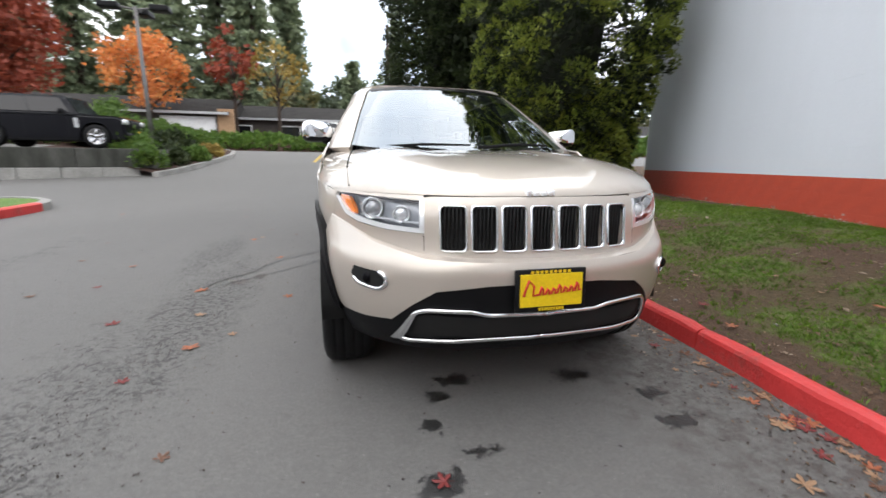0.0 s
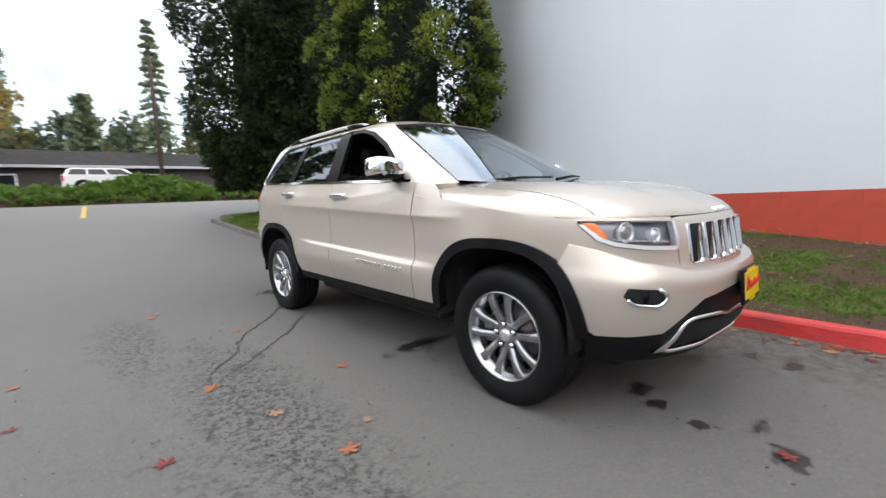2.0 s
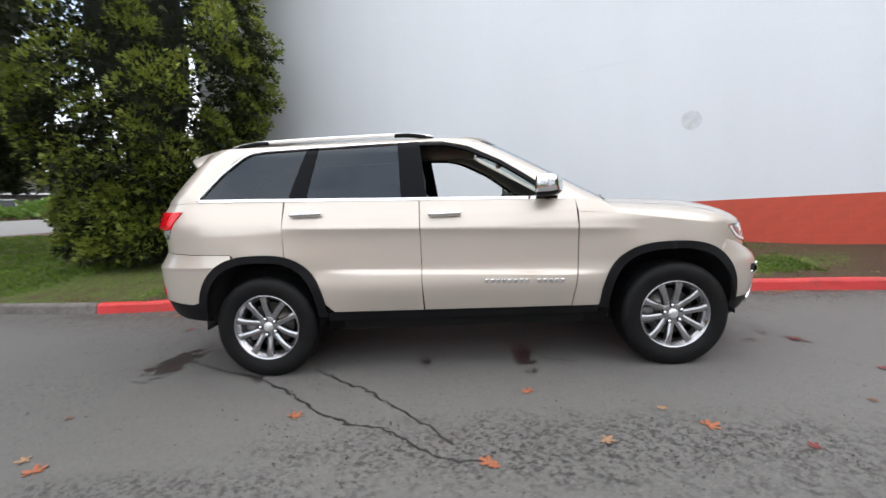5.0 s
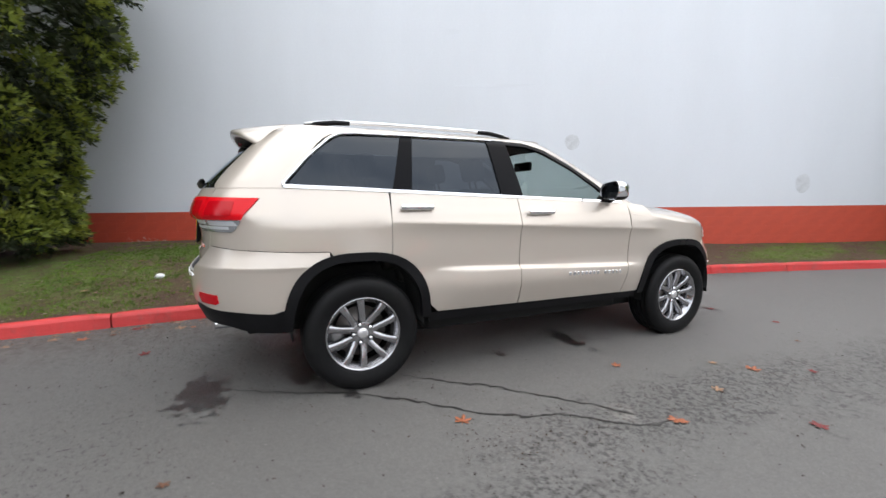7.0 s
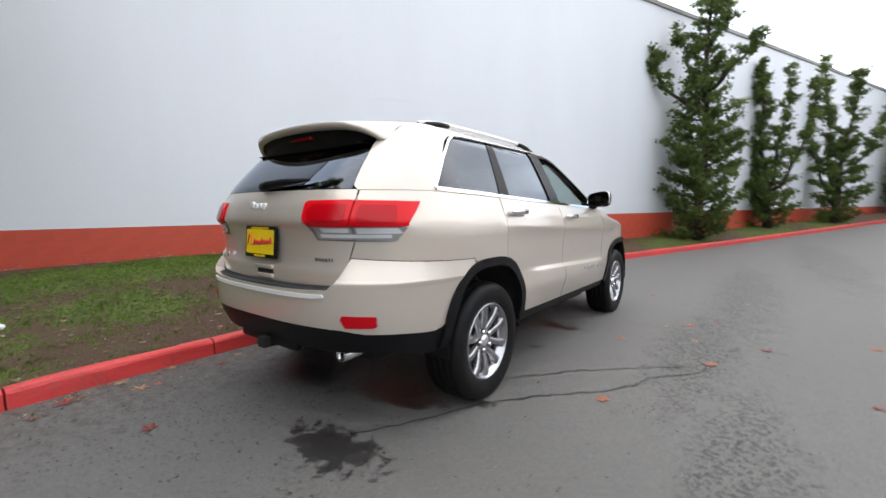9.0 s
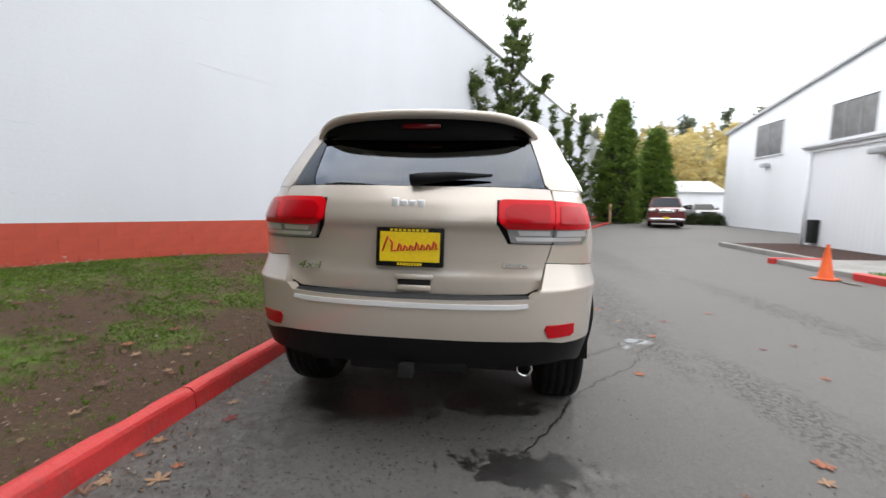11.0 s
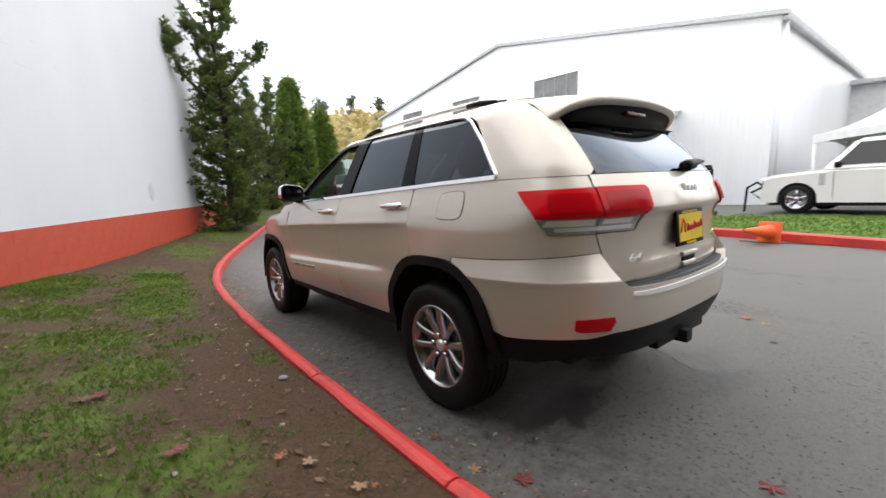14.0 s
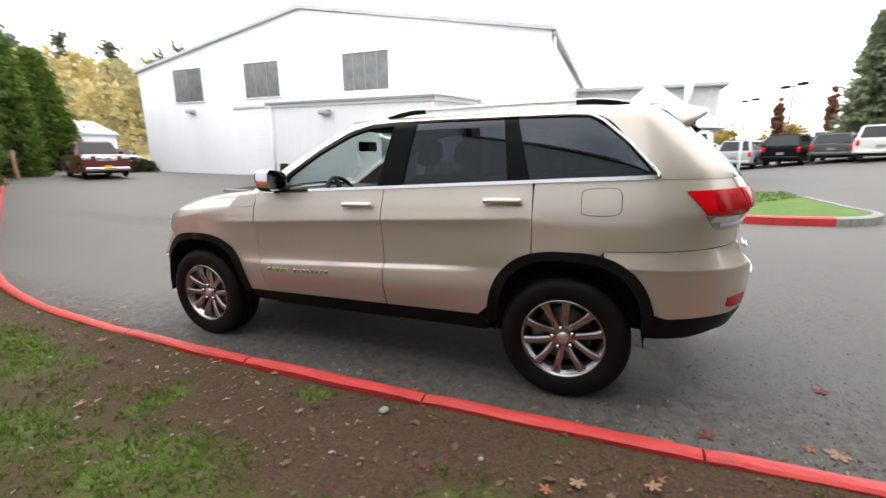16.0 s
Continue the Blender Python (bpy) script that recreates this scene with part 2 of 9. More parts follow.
a4 = mixed(ASPHALT, mult(ASPHALT, chips, 0.6), a4, (0.3, 0.29, 0.27))
def stain(m, cx, cy, rx, ry, wob=0.9, grit=7.0, edge=0.55):
    """A mask with a ragged edge round a place on the ground."""
    tc = add_node(m, "ShaderNodeTexCoord")
    mp = add_node(m, "ShaderNodeMapping")
    mp.vector_type = "TEXTURE"
    mp.inputs["Location"].default_value, mp.inputs["Scale"].default_value = (cx, cy, 0), (rx, ry, 1)
    wire(m, tc.outputs["Object"], mp.inputs["Vector"])
    flat = add_node(m, "ShaderNodeVectorMath")
    flat.operation = "MULTIPLY"
    flat.inputs[1].default_value = (1, 1, 0)
    wire(m, mp.outputs["Vector"], flat.inputs[0])
    far_ = add_node(m, "ShaderNodeVectorMath")
    far_.operation = "LENGTH"
    wire(m, flat.outputs[0], far_.inputs[0])
    n = add_node(m, "ShaderNodeTexNoise", Scale=grit, Detail=6.0, Roughness=0.65)
    wire(m, tc.outputs["Object"], n.inputs["Vector"])
    s = add_node(m, "ShaderNodeMath")
    s.operation = "MULTIPLY_ADD"
    s.inputs[1].default_value = wob * 2
    wire(m, n.outputs["Fac"], s.inputs[0])
    wire(m, far_.outputs["Value"], s.inputs[2])
    r = add_node(m, "ShaderNodeMapRange")
    r.inputs["From Min"].default_value, r.inputs["From Max"].default_value = wob + 0.725 + edge / 2, wob + 0.725 - edge / 2
    wire(m, s.outputs[0], r.inputs["Value"])
    return r.outputs["Result"]


def summed(m, sockets):
    total = sockets[0]
    for k in sockets[1:]:
        n = add_node(m, "ShaderNodeMath")
        n.operation = "MAXIMUM"
        wire(m, total, n.inputs[0])
        wire(m, k, n.inputs[1])
        total = n.outputs[0]
    return total


damp = summed(ASPHALT, [stain(ASPHALT, *q, edge=0.22) for q in ((-0.58, 2.42, 0.4, 0.2, 1.3, 12.0), (-0.4, 1.74, 0.4, 0.22, 1.4, 9.0), (-0.29, -1.92, 0.15, 0.06, 1.6, 17.0), (0.34, -2.0, 0.13, 0.08, 1.6, 17.0), (-0.41, -2.06, 0.07, 0.06, 1.6, 17.0), (-0.47, -2.28, 0.07, 0.06, 1.6, 17.0), (0.63, -2.26, 0.11, 0.06, 1.6, 17.0), (0.62, -2.46, 0.13, 0.06, 1.6, 17.0), (-0.51, -2.61, 0.12, 0.09, 1.6, 17.0), (-0.32, -2.47, 0.09, 0.05, 1.6, 17.0), (-0.64, -0.43, 0.34, 0.1, 1.5, 12.0), (-0.73, 0.32, 0.08, 0.06, 1.6, 17.0), (0.4, 1.9, 0.5, 0.26, 1.4, 9.0), (-0.96, 1.55, 0.07, 0.06, 1.6, 17.0))])
gritty = noise_mask(ASPHALT, 30, 0.48, 0.57, 7, 0.76)
track = mult(ASPHALT, summed(ASPHALT, [stain(ASPHALT, *q) for q in ((-1.88, -0.6, 0.4, 1.9, 0.9, 5.0), (-2.15, -3.6, 0.5, 3.4, 0.9, 5.0), (-3.4, -8.5, 0.7, 4.6, 0.9, 5.0), (-2.25, 1.4, 0.3, 1.3, 0.9, 5.0), (-4.2, -1.5, 0.35, 4.5, 1.1, 4.0))]), gritty)
tail_grit = mult(ASPHALT, summed(ASPHALT, [stain(ASPHALT, *q) for q in ((0.5, 2.6, 0.9, 1.7, 0.9, 4.0), (0.95, -1.0, 0.4, 3.2, 0.9, 5.0), (-1.3, 3.2, 1.3, 0.9, 1.1, 3.0))]), noise_mask(ASPHALT, 36, 0.55, 0.64, 6, 0.75))
track = summed(ASPHALT, [track, tail_grit])
trail_full = summed(ASPHALT, [stain(ASPHALT, *q) for q in ((-0.86, 1.78, 0.07, 0.3, 0.6, 8.0), (-0.68, 2.2, 0.06, 0.24, 0.6, 8.0), (-0.86, 2.4, 0.2, 0.06, 0.6, 9.0))])
# a trace of the wet trail's sheen is put into the colour as pale grey
trail_sheen = mult(ASPHALT, trail_full, 0.03)
puddle = summed(ASPHALT, [mult(ASPHALT, trail_full, 0.22), stain(ASPHALT, -1.78, 0.13, 0.17, 0.12, 0.5, 9.0), stain(ASPHALT, -1.6, 0.3, 0.07, 0.12, 0.5, 9.0)])
wire(ASPHALT, puddle, ASPHALT.node_tree.nodes["Principled BSDF"].inputs["Coat Weight"])
ASPHALT.node_tree.nodes["Principled BSDF"].inputs["Coat Roughness"].default_value = 0.07
gutter_dirt = mult(ASPHALT, stain(ASPHALT, 0.95, 0.0, 0.7, 8.0, 0.8, 6.0), 0.9)
a5 = mixed(ASPHALT, mult(ASPHALT, track, 0.92), mixed(ASPHALT, mult(ASPHALT, stain(ASPHALT, -2.2, 3.2, 4.6, 2.3, 0.9, 1.5), 0.12), a4, (0.05, 0.047, 0.044)), (0.032, 0.03, 0.028))
a6 = mixed(ASPHALT, mult(ASPHALT, gutter_dirt, noise_mask(ASPHALT, 14, 0.4, 0.65, 6, 0.7)), a5, (0.062, 0.052, 0.045))
paint_of(ASPHALT, mixed(ASPHALT, trail_sheen, mixed(ASPHALT, mult(ASPHALT, damp, 0.95), a6, (0.016, 0.015, 0.0145)), (0.27, 0.265, 0.26)))
wet = add_node(ASPHALT, "ShaderNodeMapRange")
wet.inputs["To Min"].default_value, wet.inputs["To Max"].default_value = 0.72, 0.35
wire(ASPHALT, damp, wet.inputs["Value"])
wire(ASPHALT, wet.outputs["Result"], ASPHALT.node_tree.nodes["Principled BSDF"].inputs["Roughness"])

bumped(ASPHALT, grain, 0.004, 0.5)
bumped(ASPHALT, pebbly, 0.002, 0.35)

WHITE_WALL = material("white_block_paint", (0.78, 0.8, 0.83), 0.55)
wstain = noise_mask(WHITE_WALL, 0.35, 0.4, 0.7, 6, 0.6, (1, 1, 0.35))
wfine = noise_mask(WHITE_WALL, 26, 0.3, 0.7, 3)
paint_of(WHITE_WALL, mixed(WHITE_WALL, mult(WHITE_WALL, wfine, 0.12), mixed(WHITE_WALL, wstain, (0.7, 0.725, 0.765), (0.65, 0.672, 0.705)), (0.55, 0.565, 0.595)))
wtc, wsep, wcom = (add_node(WHITE_WALL, k) for k in ("ShaderNodeTexCoord", "ShaderNodeSeparateXYZ", "ShaderNodeCombineXYZ"))
wire(WHITE_WALL, wtc.outputs["Object"], wsep.inputs[0])
wire(WHITE_WALL, wsep.outputs[1], wcom.inputs[0])
wire(WHITE_WALL, wsep.outputs[2], wcom.inputs[1])
courses = add_node(WHITE_WALL, "ShaderNodeTexBrick", Scale=1.0, Mortar_Size=0.006, Mortar_Smooth=0.6, Brick_Width=0.4, Row_Height=0.2)
wire(WHITE_WALL, wcom.outputs[0], courses.inputs["Vector"])
joint = add_node(WHITE_WALL, "ShaderNodeMath")
joint.operation = "SUBTRACT"
joint.inputs[0].default_value = 1.0
wire(WHITE_WALL, courses.outputs["Fac"], joint.inputs[1])
bumped(WHITE_WALL, joint.outputs[0], 0.0015, 0.3)
bumped(WHITE_WALL, wfine, 0.0015, 0.4)
WALL_SCAR = varied("bare_block_patch", (0.7, 0.72, 0.745), (0.58, 0.595, 0.615), 9, 0.8, 0.004)
RED_WALL = material("red_block_paint", (0.42, 0.055, 0.03), 0.6)
rstain = noise_mask(RED_WALL, 0.9, 0.38, 0.68, 7, 0.65)
rfine = noise_mask(RED_WALL, 30, 0.3, 0.7, 3)
paint_of(RED_WALL, mixed(RED_WALL, mult(RED_WALL, rfine, 0.2), mixed(RED_WALL, rstain, (0.58, 0.078, 0.038), (0.5, 0.068, 0.036)), (0.22, 0.035, 0.02)))
bumped(RED_WALL, rfine, 0.004, 0.6)
KERB_RED = material("red_kerb_paint", (0.5, 0.03, 0.03), 0.5)
kworn = noise_mask(KERB_RED, 5.5, 0.54, 0.68, 8, 0.7)
kbig = noise_mask(KERB_RED, 1.6, 0.35, 0.65, 6)
paint_of(KERB_RED, mixed(KERB_RED, mult(KERB_RED, kworn, 0.55), mixed(KERB_RED, kbig, (0.6, 0.042, 0.04), (0.47, 0.033, 0.032)), (0.16, 0.07, 0.055)))
bumped(KERB_RED, kworn, 0.006, 0.5)
bumped(KERB_RED, noise_mask(KERB_RED, 40, 0.3, 0.7, 4), 0.004, 0.5)
CONCRETE = varied("concrete", (0.36, 0.35, 0.33), (0.25, 0.245, 0.23), 1.6, 0.85, 0.004, 0.002)
GREY_KERB = varied("weathered_kerb", (0.2, 0.185, 0.17), (0.1, 0.094, 0.085), 3.0, 0.9, 0.006, 0.003)
OLD_CONCRETE = varied("mossy_concrete", (0.085, 0.084, 0.075), (0.028, 0.03, 0.023), 1.3, 0.9, 0.008, stretch=(2.2, 2.2, 0.5))
SOIL = material("lawn_soil", (0.1, 0.07, 0.045), 0.95)
patchy = noise_mask(SOIL, 0.55, 0.52, 0.66, 7, 0.62)
crumb = noise_mask(SOIL, 45, 0.3, 0.7, 5, 0.7)
tuft = noise_mask(SOIL, 16, 0.3, 0.7, 4, 0.7)
soil_c = mixed(SOIL, crumb, (0.042, 0.023, 0.013), (0.118, 0.067, 0.036))
turf_c = mixed(SOIL, tuft, (0.058, 0.1, 0.01), (0.115, 0.175, 0.02))
GREEN = [(3.1, 6.0, 2.7, 3.5), (4.4, 1.6, 0.9, 4.2), (1.0, -7.2, 0.6, 1.7), (1.85, -4.0, 0.4, 1.3), (2.0, -2.4, 0.42, 1.1), (2.9, -2.1, 0.45, 0.4),
         (2.95, -3.6, 0.5, 0.9), (2.55, -1.0, 0.5, 0.5), (2.4, -0.1, 0.34, 0.55), (2.65, 0.65, 0.5, 0.45), (2.3, 1.3, 0.42, 0.36),
         (1.93, -0.65, 0.27, 0.15), (1.52, 0.1, 0.1, 0.12), (3.4, -0.2, 0.7, 0.7), (2.9, 2.3, 0.75, 0.75), (-0.3, -11.0, 1.1, 4.0), (3.6, 12.0, 2.6, 4.2), (-2.4, -15.5, 1.2, 3.4), (-4.4, -20.5, 1.2, 4.0)]
greener = mult(SOIL, summed(SOIL, [stain(SOIL, *q, 1.1, 2.6) for q in GREEN]), noise_mask(SOIL, 9, 0.36, 0.56, 8, 0.75))
paint_of(SOIL, mixed(SOIL, summed(SOIL, [mult(SOIL, patchy, 0.15), greener]), soil_c, turf_c))
bumped(SOIL, crumb, 0.02, 0.7)
TURF = varied("mown_turf", (0.07, 0.15, 0.025), (0.12, 0.2, 0.035), 2.5, 0.9, 0.02)
BARK = varied("bark", (0.075, 0.052, 0.038), (0.04, 0.03, 0.024), 5, 0.95, 0.02, stretch=(1, 1, 0.25))
MULCH = varied("bark_mulch", (0.07, 0.028, 0.018), (0.04, 0.02, 0.014), 9, 0.95, 0.02)


def leafy(name, a, b, c, rough=0.6):
    """Foliage whose sprays differ one from another."""
    m = material(name, a, rough)
    g = add_node(m, "ShaderNodeNewGeometry")
    r = add_node(m, "ShaderNodeValToRGB")
    for i, (p, col) in enumerate(((0.0, a), (0.55, b), (1.0, c))):
        e = r.color_ramp.elements[i] if i < 2 else r.color_ramp.elements.new(p)
        e.position, e.color = p, (*col, 1)
    bough = noise_mask(m, 1.7, 0.38, 0.66, 4, 0.6)
    both_ = add_node(m, "ShaderNodeMix", Factor=0.55)
    wire(m, g.outputs["Random Per Island"], both_.inputs[2])
    wire(m, bough, both_.inputs[3])
    wire(m, both_.outputs[0], r.inputs["Fac"])
    paint_of(m, r.outputs["Color"])
    nt = m.node_tree
    tl, mx = nt.nodes.new("ShaderNodeBsdfTranslucent"), nt.nodes.new("ShaderNodeMixShader")
    wire(m, r.outputs["Color"], tl.inputs["Color"])
    mx.inputs[0].default_value = 0.35
    wire(m, nt.nodes["Principled BSDF"].outputs[0], mx.inputs[1])
    wire(m, tl.outputs[0], mx.inputs[2])
    wire(m, mx.outputs[0], nt.nodes["Material Output"].inputs["Surface"])
    return m


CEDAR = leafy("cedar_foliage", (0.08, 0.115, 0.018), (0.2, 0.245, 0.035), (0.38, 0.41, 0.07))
# shade put into the leaf colour, for clump undersides and insides
CEDAR_SHADED = leafy("shaded_cedar_foliage", (0.008, 0.013, 0.005), (0.022, 0.034, 0.009), (0.05, 0.062, 0.016))
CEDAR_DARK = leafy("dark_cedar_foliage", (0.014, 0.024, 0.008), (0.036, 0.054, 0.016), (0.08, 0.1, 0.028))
JUNIPER = leafy("juniper_foliage", (0.035, 0.066, 0.018), (0.105, 0.155, 0.034), (0.2, 0.25, 0.06))
ARBOR = leafy("arborvitae_foliage", (0.07, 0.12, 0.018), (0.12, 0.19, 0.028), (0.17, 0.24, 0.042))
# fir greens are lightened, with distance haze put into the colour
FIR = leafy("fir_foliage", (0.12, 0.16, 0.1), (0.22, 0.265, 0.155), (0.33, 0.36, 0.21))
ORANGE = leafy("orange_maple_foliage", (0.55, 0.15, 0.04), (0.7, 0.28, 0.08), (0.75, 0.4, 0.13))
RUSSET = leafy("russet_maple_foliage", (0.18, 0.035, 0.02), (0.3, 0.06, 0.03), (0.4, 0.1, 0.04))
BROWN_LEAF = leafy("faded_russet_foliage", (0.16, 0.07, 0.045), (0.27, 0.11, 0.06), (0.36, 0.17, 0.09))
YELLOW = leafy("yellow_foliage", (0.2, 0.14, 0.04), (0.34, 0.24, 0.06), (0.42, 0.33, 0.1))
SHRUB = leafy("shrub_foliage", (0.055, 0.11, 0.018), (0.1, 0.175, 0.03), (0.17, 0.23, 0.045))
GRASS = leafy("grass_blades", (0.055, 0.115, 0.009), (0.125, 0.225, 0.016), (0.23, 0.31, 0.045))
LITTER = leafy("leaf_litter", (0.09, 0.05, 0.028), (0.2, 0.13, 0.08), (0.55, 0.48, 0.38), 0.8)

SIDING = material("white_metal_siding", (0.8, 0.81, 0.83), 0.45)
ribs = add_node(SIDING, "ShaderNodeTexWave", Scale=1.6)
ribs.bands_direction = "Y"
tcs = add_node(SIDING, "ShaderNodeTexCoord")
wire(SIDING, tcs.outputs["Object"], ribs.inputs["Vector"])
bumped(SIDING, ribs.outputs["Fac"], 0.02, 0.5)
sst = noise_mask(SIDING, 0.3, 0.4, 0.75, 6, 0.6, (1, 1, 0.3))
paint_of(SIDING, mixed(SIDING, sst, (0.8, 0.815, 0.84), (0.72, 0.735, 0.75)))
TRIM_GREY = varied("grey_trim", (0.5, 0.51, 0.53), (0.42, 0.43, 0.44), 1.2, 0.5)
DOOR_GREY = varied("grey_door_paint", (0.3, 0.3, 0.31), (0.25, 0.25, 0.26), 0.8, 0.55)
OLD_PANE = varied("dusty_panes", (0.16, 0.165, 0.17), (0.09, 0.09, 0.095), 2.0, 0.25)
SHINGLE = varied("grey_shingles", (0.048, 0.045, 0.042), (0.03, 0.028, 0.027), 1.5, 0.9, 0.01, Specular_IOR_Level=0.1)
TAN_BOARD = varied("tan_boards", (0.4, 0.25, 0.14), (0.32, 0.2, 0.11), 1.2, 0.7)
BROWN_WALL = varied("brown_house_paint", (0.07, 0.058, 0.052), (0.05, 0.042, 0.038), 0.9, 0.8)
UNIT_GREY = varied("grey_cabinet_metal", (0.42, 0.43, 0.41), (0.34, 0.35, 0.33), 1.5, 0.5)
CONE_ORANGE = varied("orange_cone_plastic", (0.9, 0.14, 0.02), (0.8, 0.11, 0.02), 5, 0.45)
TAPE_YELLOW = varied("yellow_tape", (0.8, 0.6, 0.03), (0.7, 0.5, 0.03), 8, 0.5)
CANVAS = varied("white_canvas", (0.85, 0.86, 0.87), (0.78, 0.79, 0.8), 0.7, 0.7)
GALV = varied("galvanised_steel", (0.35, 0.36, 0.37), (0.28, 0.29, 0.3), 3, 0.5, metal=0.6)
PAINTS = {n: material(n + "_paint", c, 0.3, 0.1, Coat_Weight=0.6) for n, c in (("white", (0.75, 0.75, 0.73)), ("black", (0.012, 0.012, 0.014)), ("silver", (0.45, 0.46, 0.48)), ("maroon", (0.12, 0.015, 0.015)), ("charcoal", (0.06, 0.062, 0.068)), ("red", (0.4, 0.02, 0.02)))}
PAINTS["black"] = material("black_car_paint", (0.006, 0.006, 0.008), 0.2, 0, Specular_IOR_Level=0.16)
CARGLASS = material("dark_car_glass", (0.014, 0.016, 0.02), 0.06, 0, Specular_IOR_Level=0.4)
YELLOW_LINE = varied("worn_yellow_paint", (0.6, 0.4, 0.05), (0.45, 0.3, 0.06), 6, 0.8)
CRACK = varied("wet_crack", (0.014, 0.013, 0.012), (0.03, 0.028, 0.026), 14, 0.5)

# ---- ground, kerbs, lawns and walls ----
def wall_x(y):
    """The face of the white block wall."""
    return 4.954 + 0.4225 * y


def kerb_x(y):
    """The road edge of the kerb beside the car: along the car, then bending with the wall."""
    a, b, k = 1.29, 3.05 + 0.4225 * y, 0.45
    m = -k * math.log(math.exp(-a / k) + math.exp(-b / k)) + 0.02
    return m - 0.12 * math.exp(-((y - 4.6) / 1.3) ** 2) - 0.035 * soft(y - 8.5, 1.0)


def axis_steps(near, far, fine, grow):
    out, v, h = [0.0], 0.0, fine
    while v < far:
        if v > near:
            h *= grow
        v += h
        out.append(v)
    return [-a for a in out[:0:-1]] + out


def ground_sheet():
    xs, ys = axis_steps(14, 900, 0.5, 1.18), axis_steps(24, 900, 0.5, 1.18)
    verts = [(x, y, ground_z(max(-70, min(70, x)), max(-70, min(60, y)))) for y in ys for x in xs]
    n = len(xs)
    faces = [(j * n + i, j * n + i + 1, (j + 1) * n + i + 1, (j + 1) * n + i) for j in range(len(ys) - 1) for i in range(n - 1)]
    return tagged(data_part("ground", verts, faces, ASPHALT, smooth=True), "worn grey asphalt roadway with cracks and stains", "road", kind="structure")


ground = ground_sheet()


def strip_mesh(name, rows, mat_, label, category, kind="structure", smooth_=True):
    n = len(rows[0])
    verts = [p for row in rows for p in row]
    faces = [(j * n + i, (j + 1) * n + i, (j + 1) * n + i + 1, j * n + i + 1) for j in range(len(rows) - 1) for i in range(n - 1)]
    return tagged(data_part(name, verts, faces, mat_, smooth=smooth_), label, category, kind=kind)


def verge_z(x, y):
    """The height of the planted strip between kerb and wall."""
    k = kerb_x(y) + 0.1
    w = wall_x(min(y, 7.0))
    t = max(0.0, min(1.0, (x - k) / max(0.8, min(3.4, w - k))))
    near = 0.1 + (0.1 + 0.28 * math.exp(-((y + 0.5) / 4.5) ** 2)) * smooth(0, 1.0, t)
    g = ground_z(x, y)
    return g + near + 0.025 * (noise.noise((x * 0.9, y * 0.9, 0.3)))


rows = []
y = -34.0
while y < 13.6:
    row = []
    k = kerb_x(y) + 0.1
    if y > 11.0:
        k += 0.9 * (1 - math.sqrt(max(0.0, 1 - ((y - 11.0) / 2.6) ** 2)))
    w = wall_x(y) + 0.05 if y < 7.2 else 14.0
    for i in range(29):
        x = k + (w - k) * i / 28
        row.append((x, y, verge_z(x, y)))
    rows.append(row)
    y += 0.2
strip_mesh("lawn", rows, SOIL, "patchy lawn of grass and bare soil with leaf litter", "lawn")

# the kerb in cast lengths with open joints between them
kerb = thing("kerb", Matrix.Identity(4), "red-painted concrete kerb with worn patches and joints", "kerb", kind="structure")
rng = random.Random(11)


def kerb_piece(y0, y1, mat_, parent, k=12):
    prof = [(-0.006, -0.05), (0.004, 0.05), (0.008, 0.098), (0.018, 0.118), (0.034, 0.13), (0.06, 0.134), (0.088, 0.13), (0.104, 0.118), (0.112, -0.05)]
    verts, faces = [], []
    for i in range(k + 1):
        y = y0 + (y1 - y0) * i / k
        d = (kerb_x(y + 0.01) - kerb_x(y - 0.01)) / 0.02
        q = 1 / math.hypot(1, d)
        sag = 0.006 if i in (0, k) else 0.0
        for a, h in prof:
            wob = 0.006 * noise.noise((y * 5, a * 20, h * 9)) + 0.007 * noise.noise((y * 1.7, 3.0, h * 4))
            h += (0.008 * noise.noise((y * 2.6, a * 9, 7.0)) + 0.004 * noise.noise((y * 9, a * 30, 2.0))) if h > 0.06 else 0
            verts.append((kerb_x(y) + a * q + wob, y - a * q * d, ground_z(kerb_x(y), y) + h - (sag if h > 0.1 else 0)))
    n = len(prof)
    for i in range(k):
        for j in range(n - 1):
            faces.append((i * n + j, (i + 1) * n + j, (i + 1) * n + j + 1, i * n + j + 1))
    faces += [tuple(range(n)), tuple(k * n + j for j in range(n - 1, -1, -1))]
    return data_part("kerb_stone", verts, faces, mat_, parent)


y = -30.0
while y < 12.5:
    step = rng.uniform(1.15, 1.5) if y > -8 else 2.4
    kerb_piece(y + 0.006, y + step - 0.006, KERB_RED if y < 4.4 else GREY_KERB, kerb)
    y += step

# the white block wall with its red band
WALL_TURN = Matrix.Translation((4.954, 0, 0)) @ Matrix.Rotation(-math.atan(0.4225), 4, "Z")
SLOPE = Matrix.Identity(4)
SLOPE[2][1] = -0.0362
wall_white = mesh_ob("wall_east", box_bm((0.0, -66, 0.975), (0.3, 7.6, 7.08)), WHITE_WALL, False)
tagged(wall_white, "tall white painted block wall of a warehouse", "wall", kind="structure")
wall_red = mesh_ob("wall_base", box_bm((0.006, -66, -1.5), (0.3, 7.6, 0.975)), RED_WALL, False)
tagged(wall_red, "red painted block base of the white wall", "wall", kind="structure")
cap = mesh_ob("trim", box_bm((-0.05, -66, 7.08), (0.35, 7.65, 7.2), 0.01), CONCRETE, False)
tagged(cap, "grey metal coping along the wall top", "coping", kind="structure")
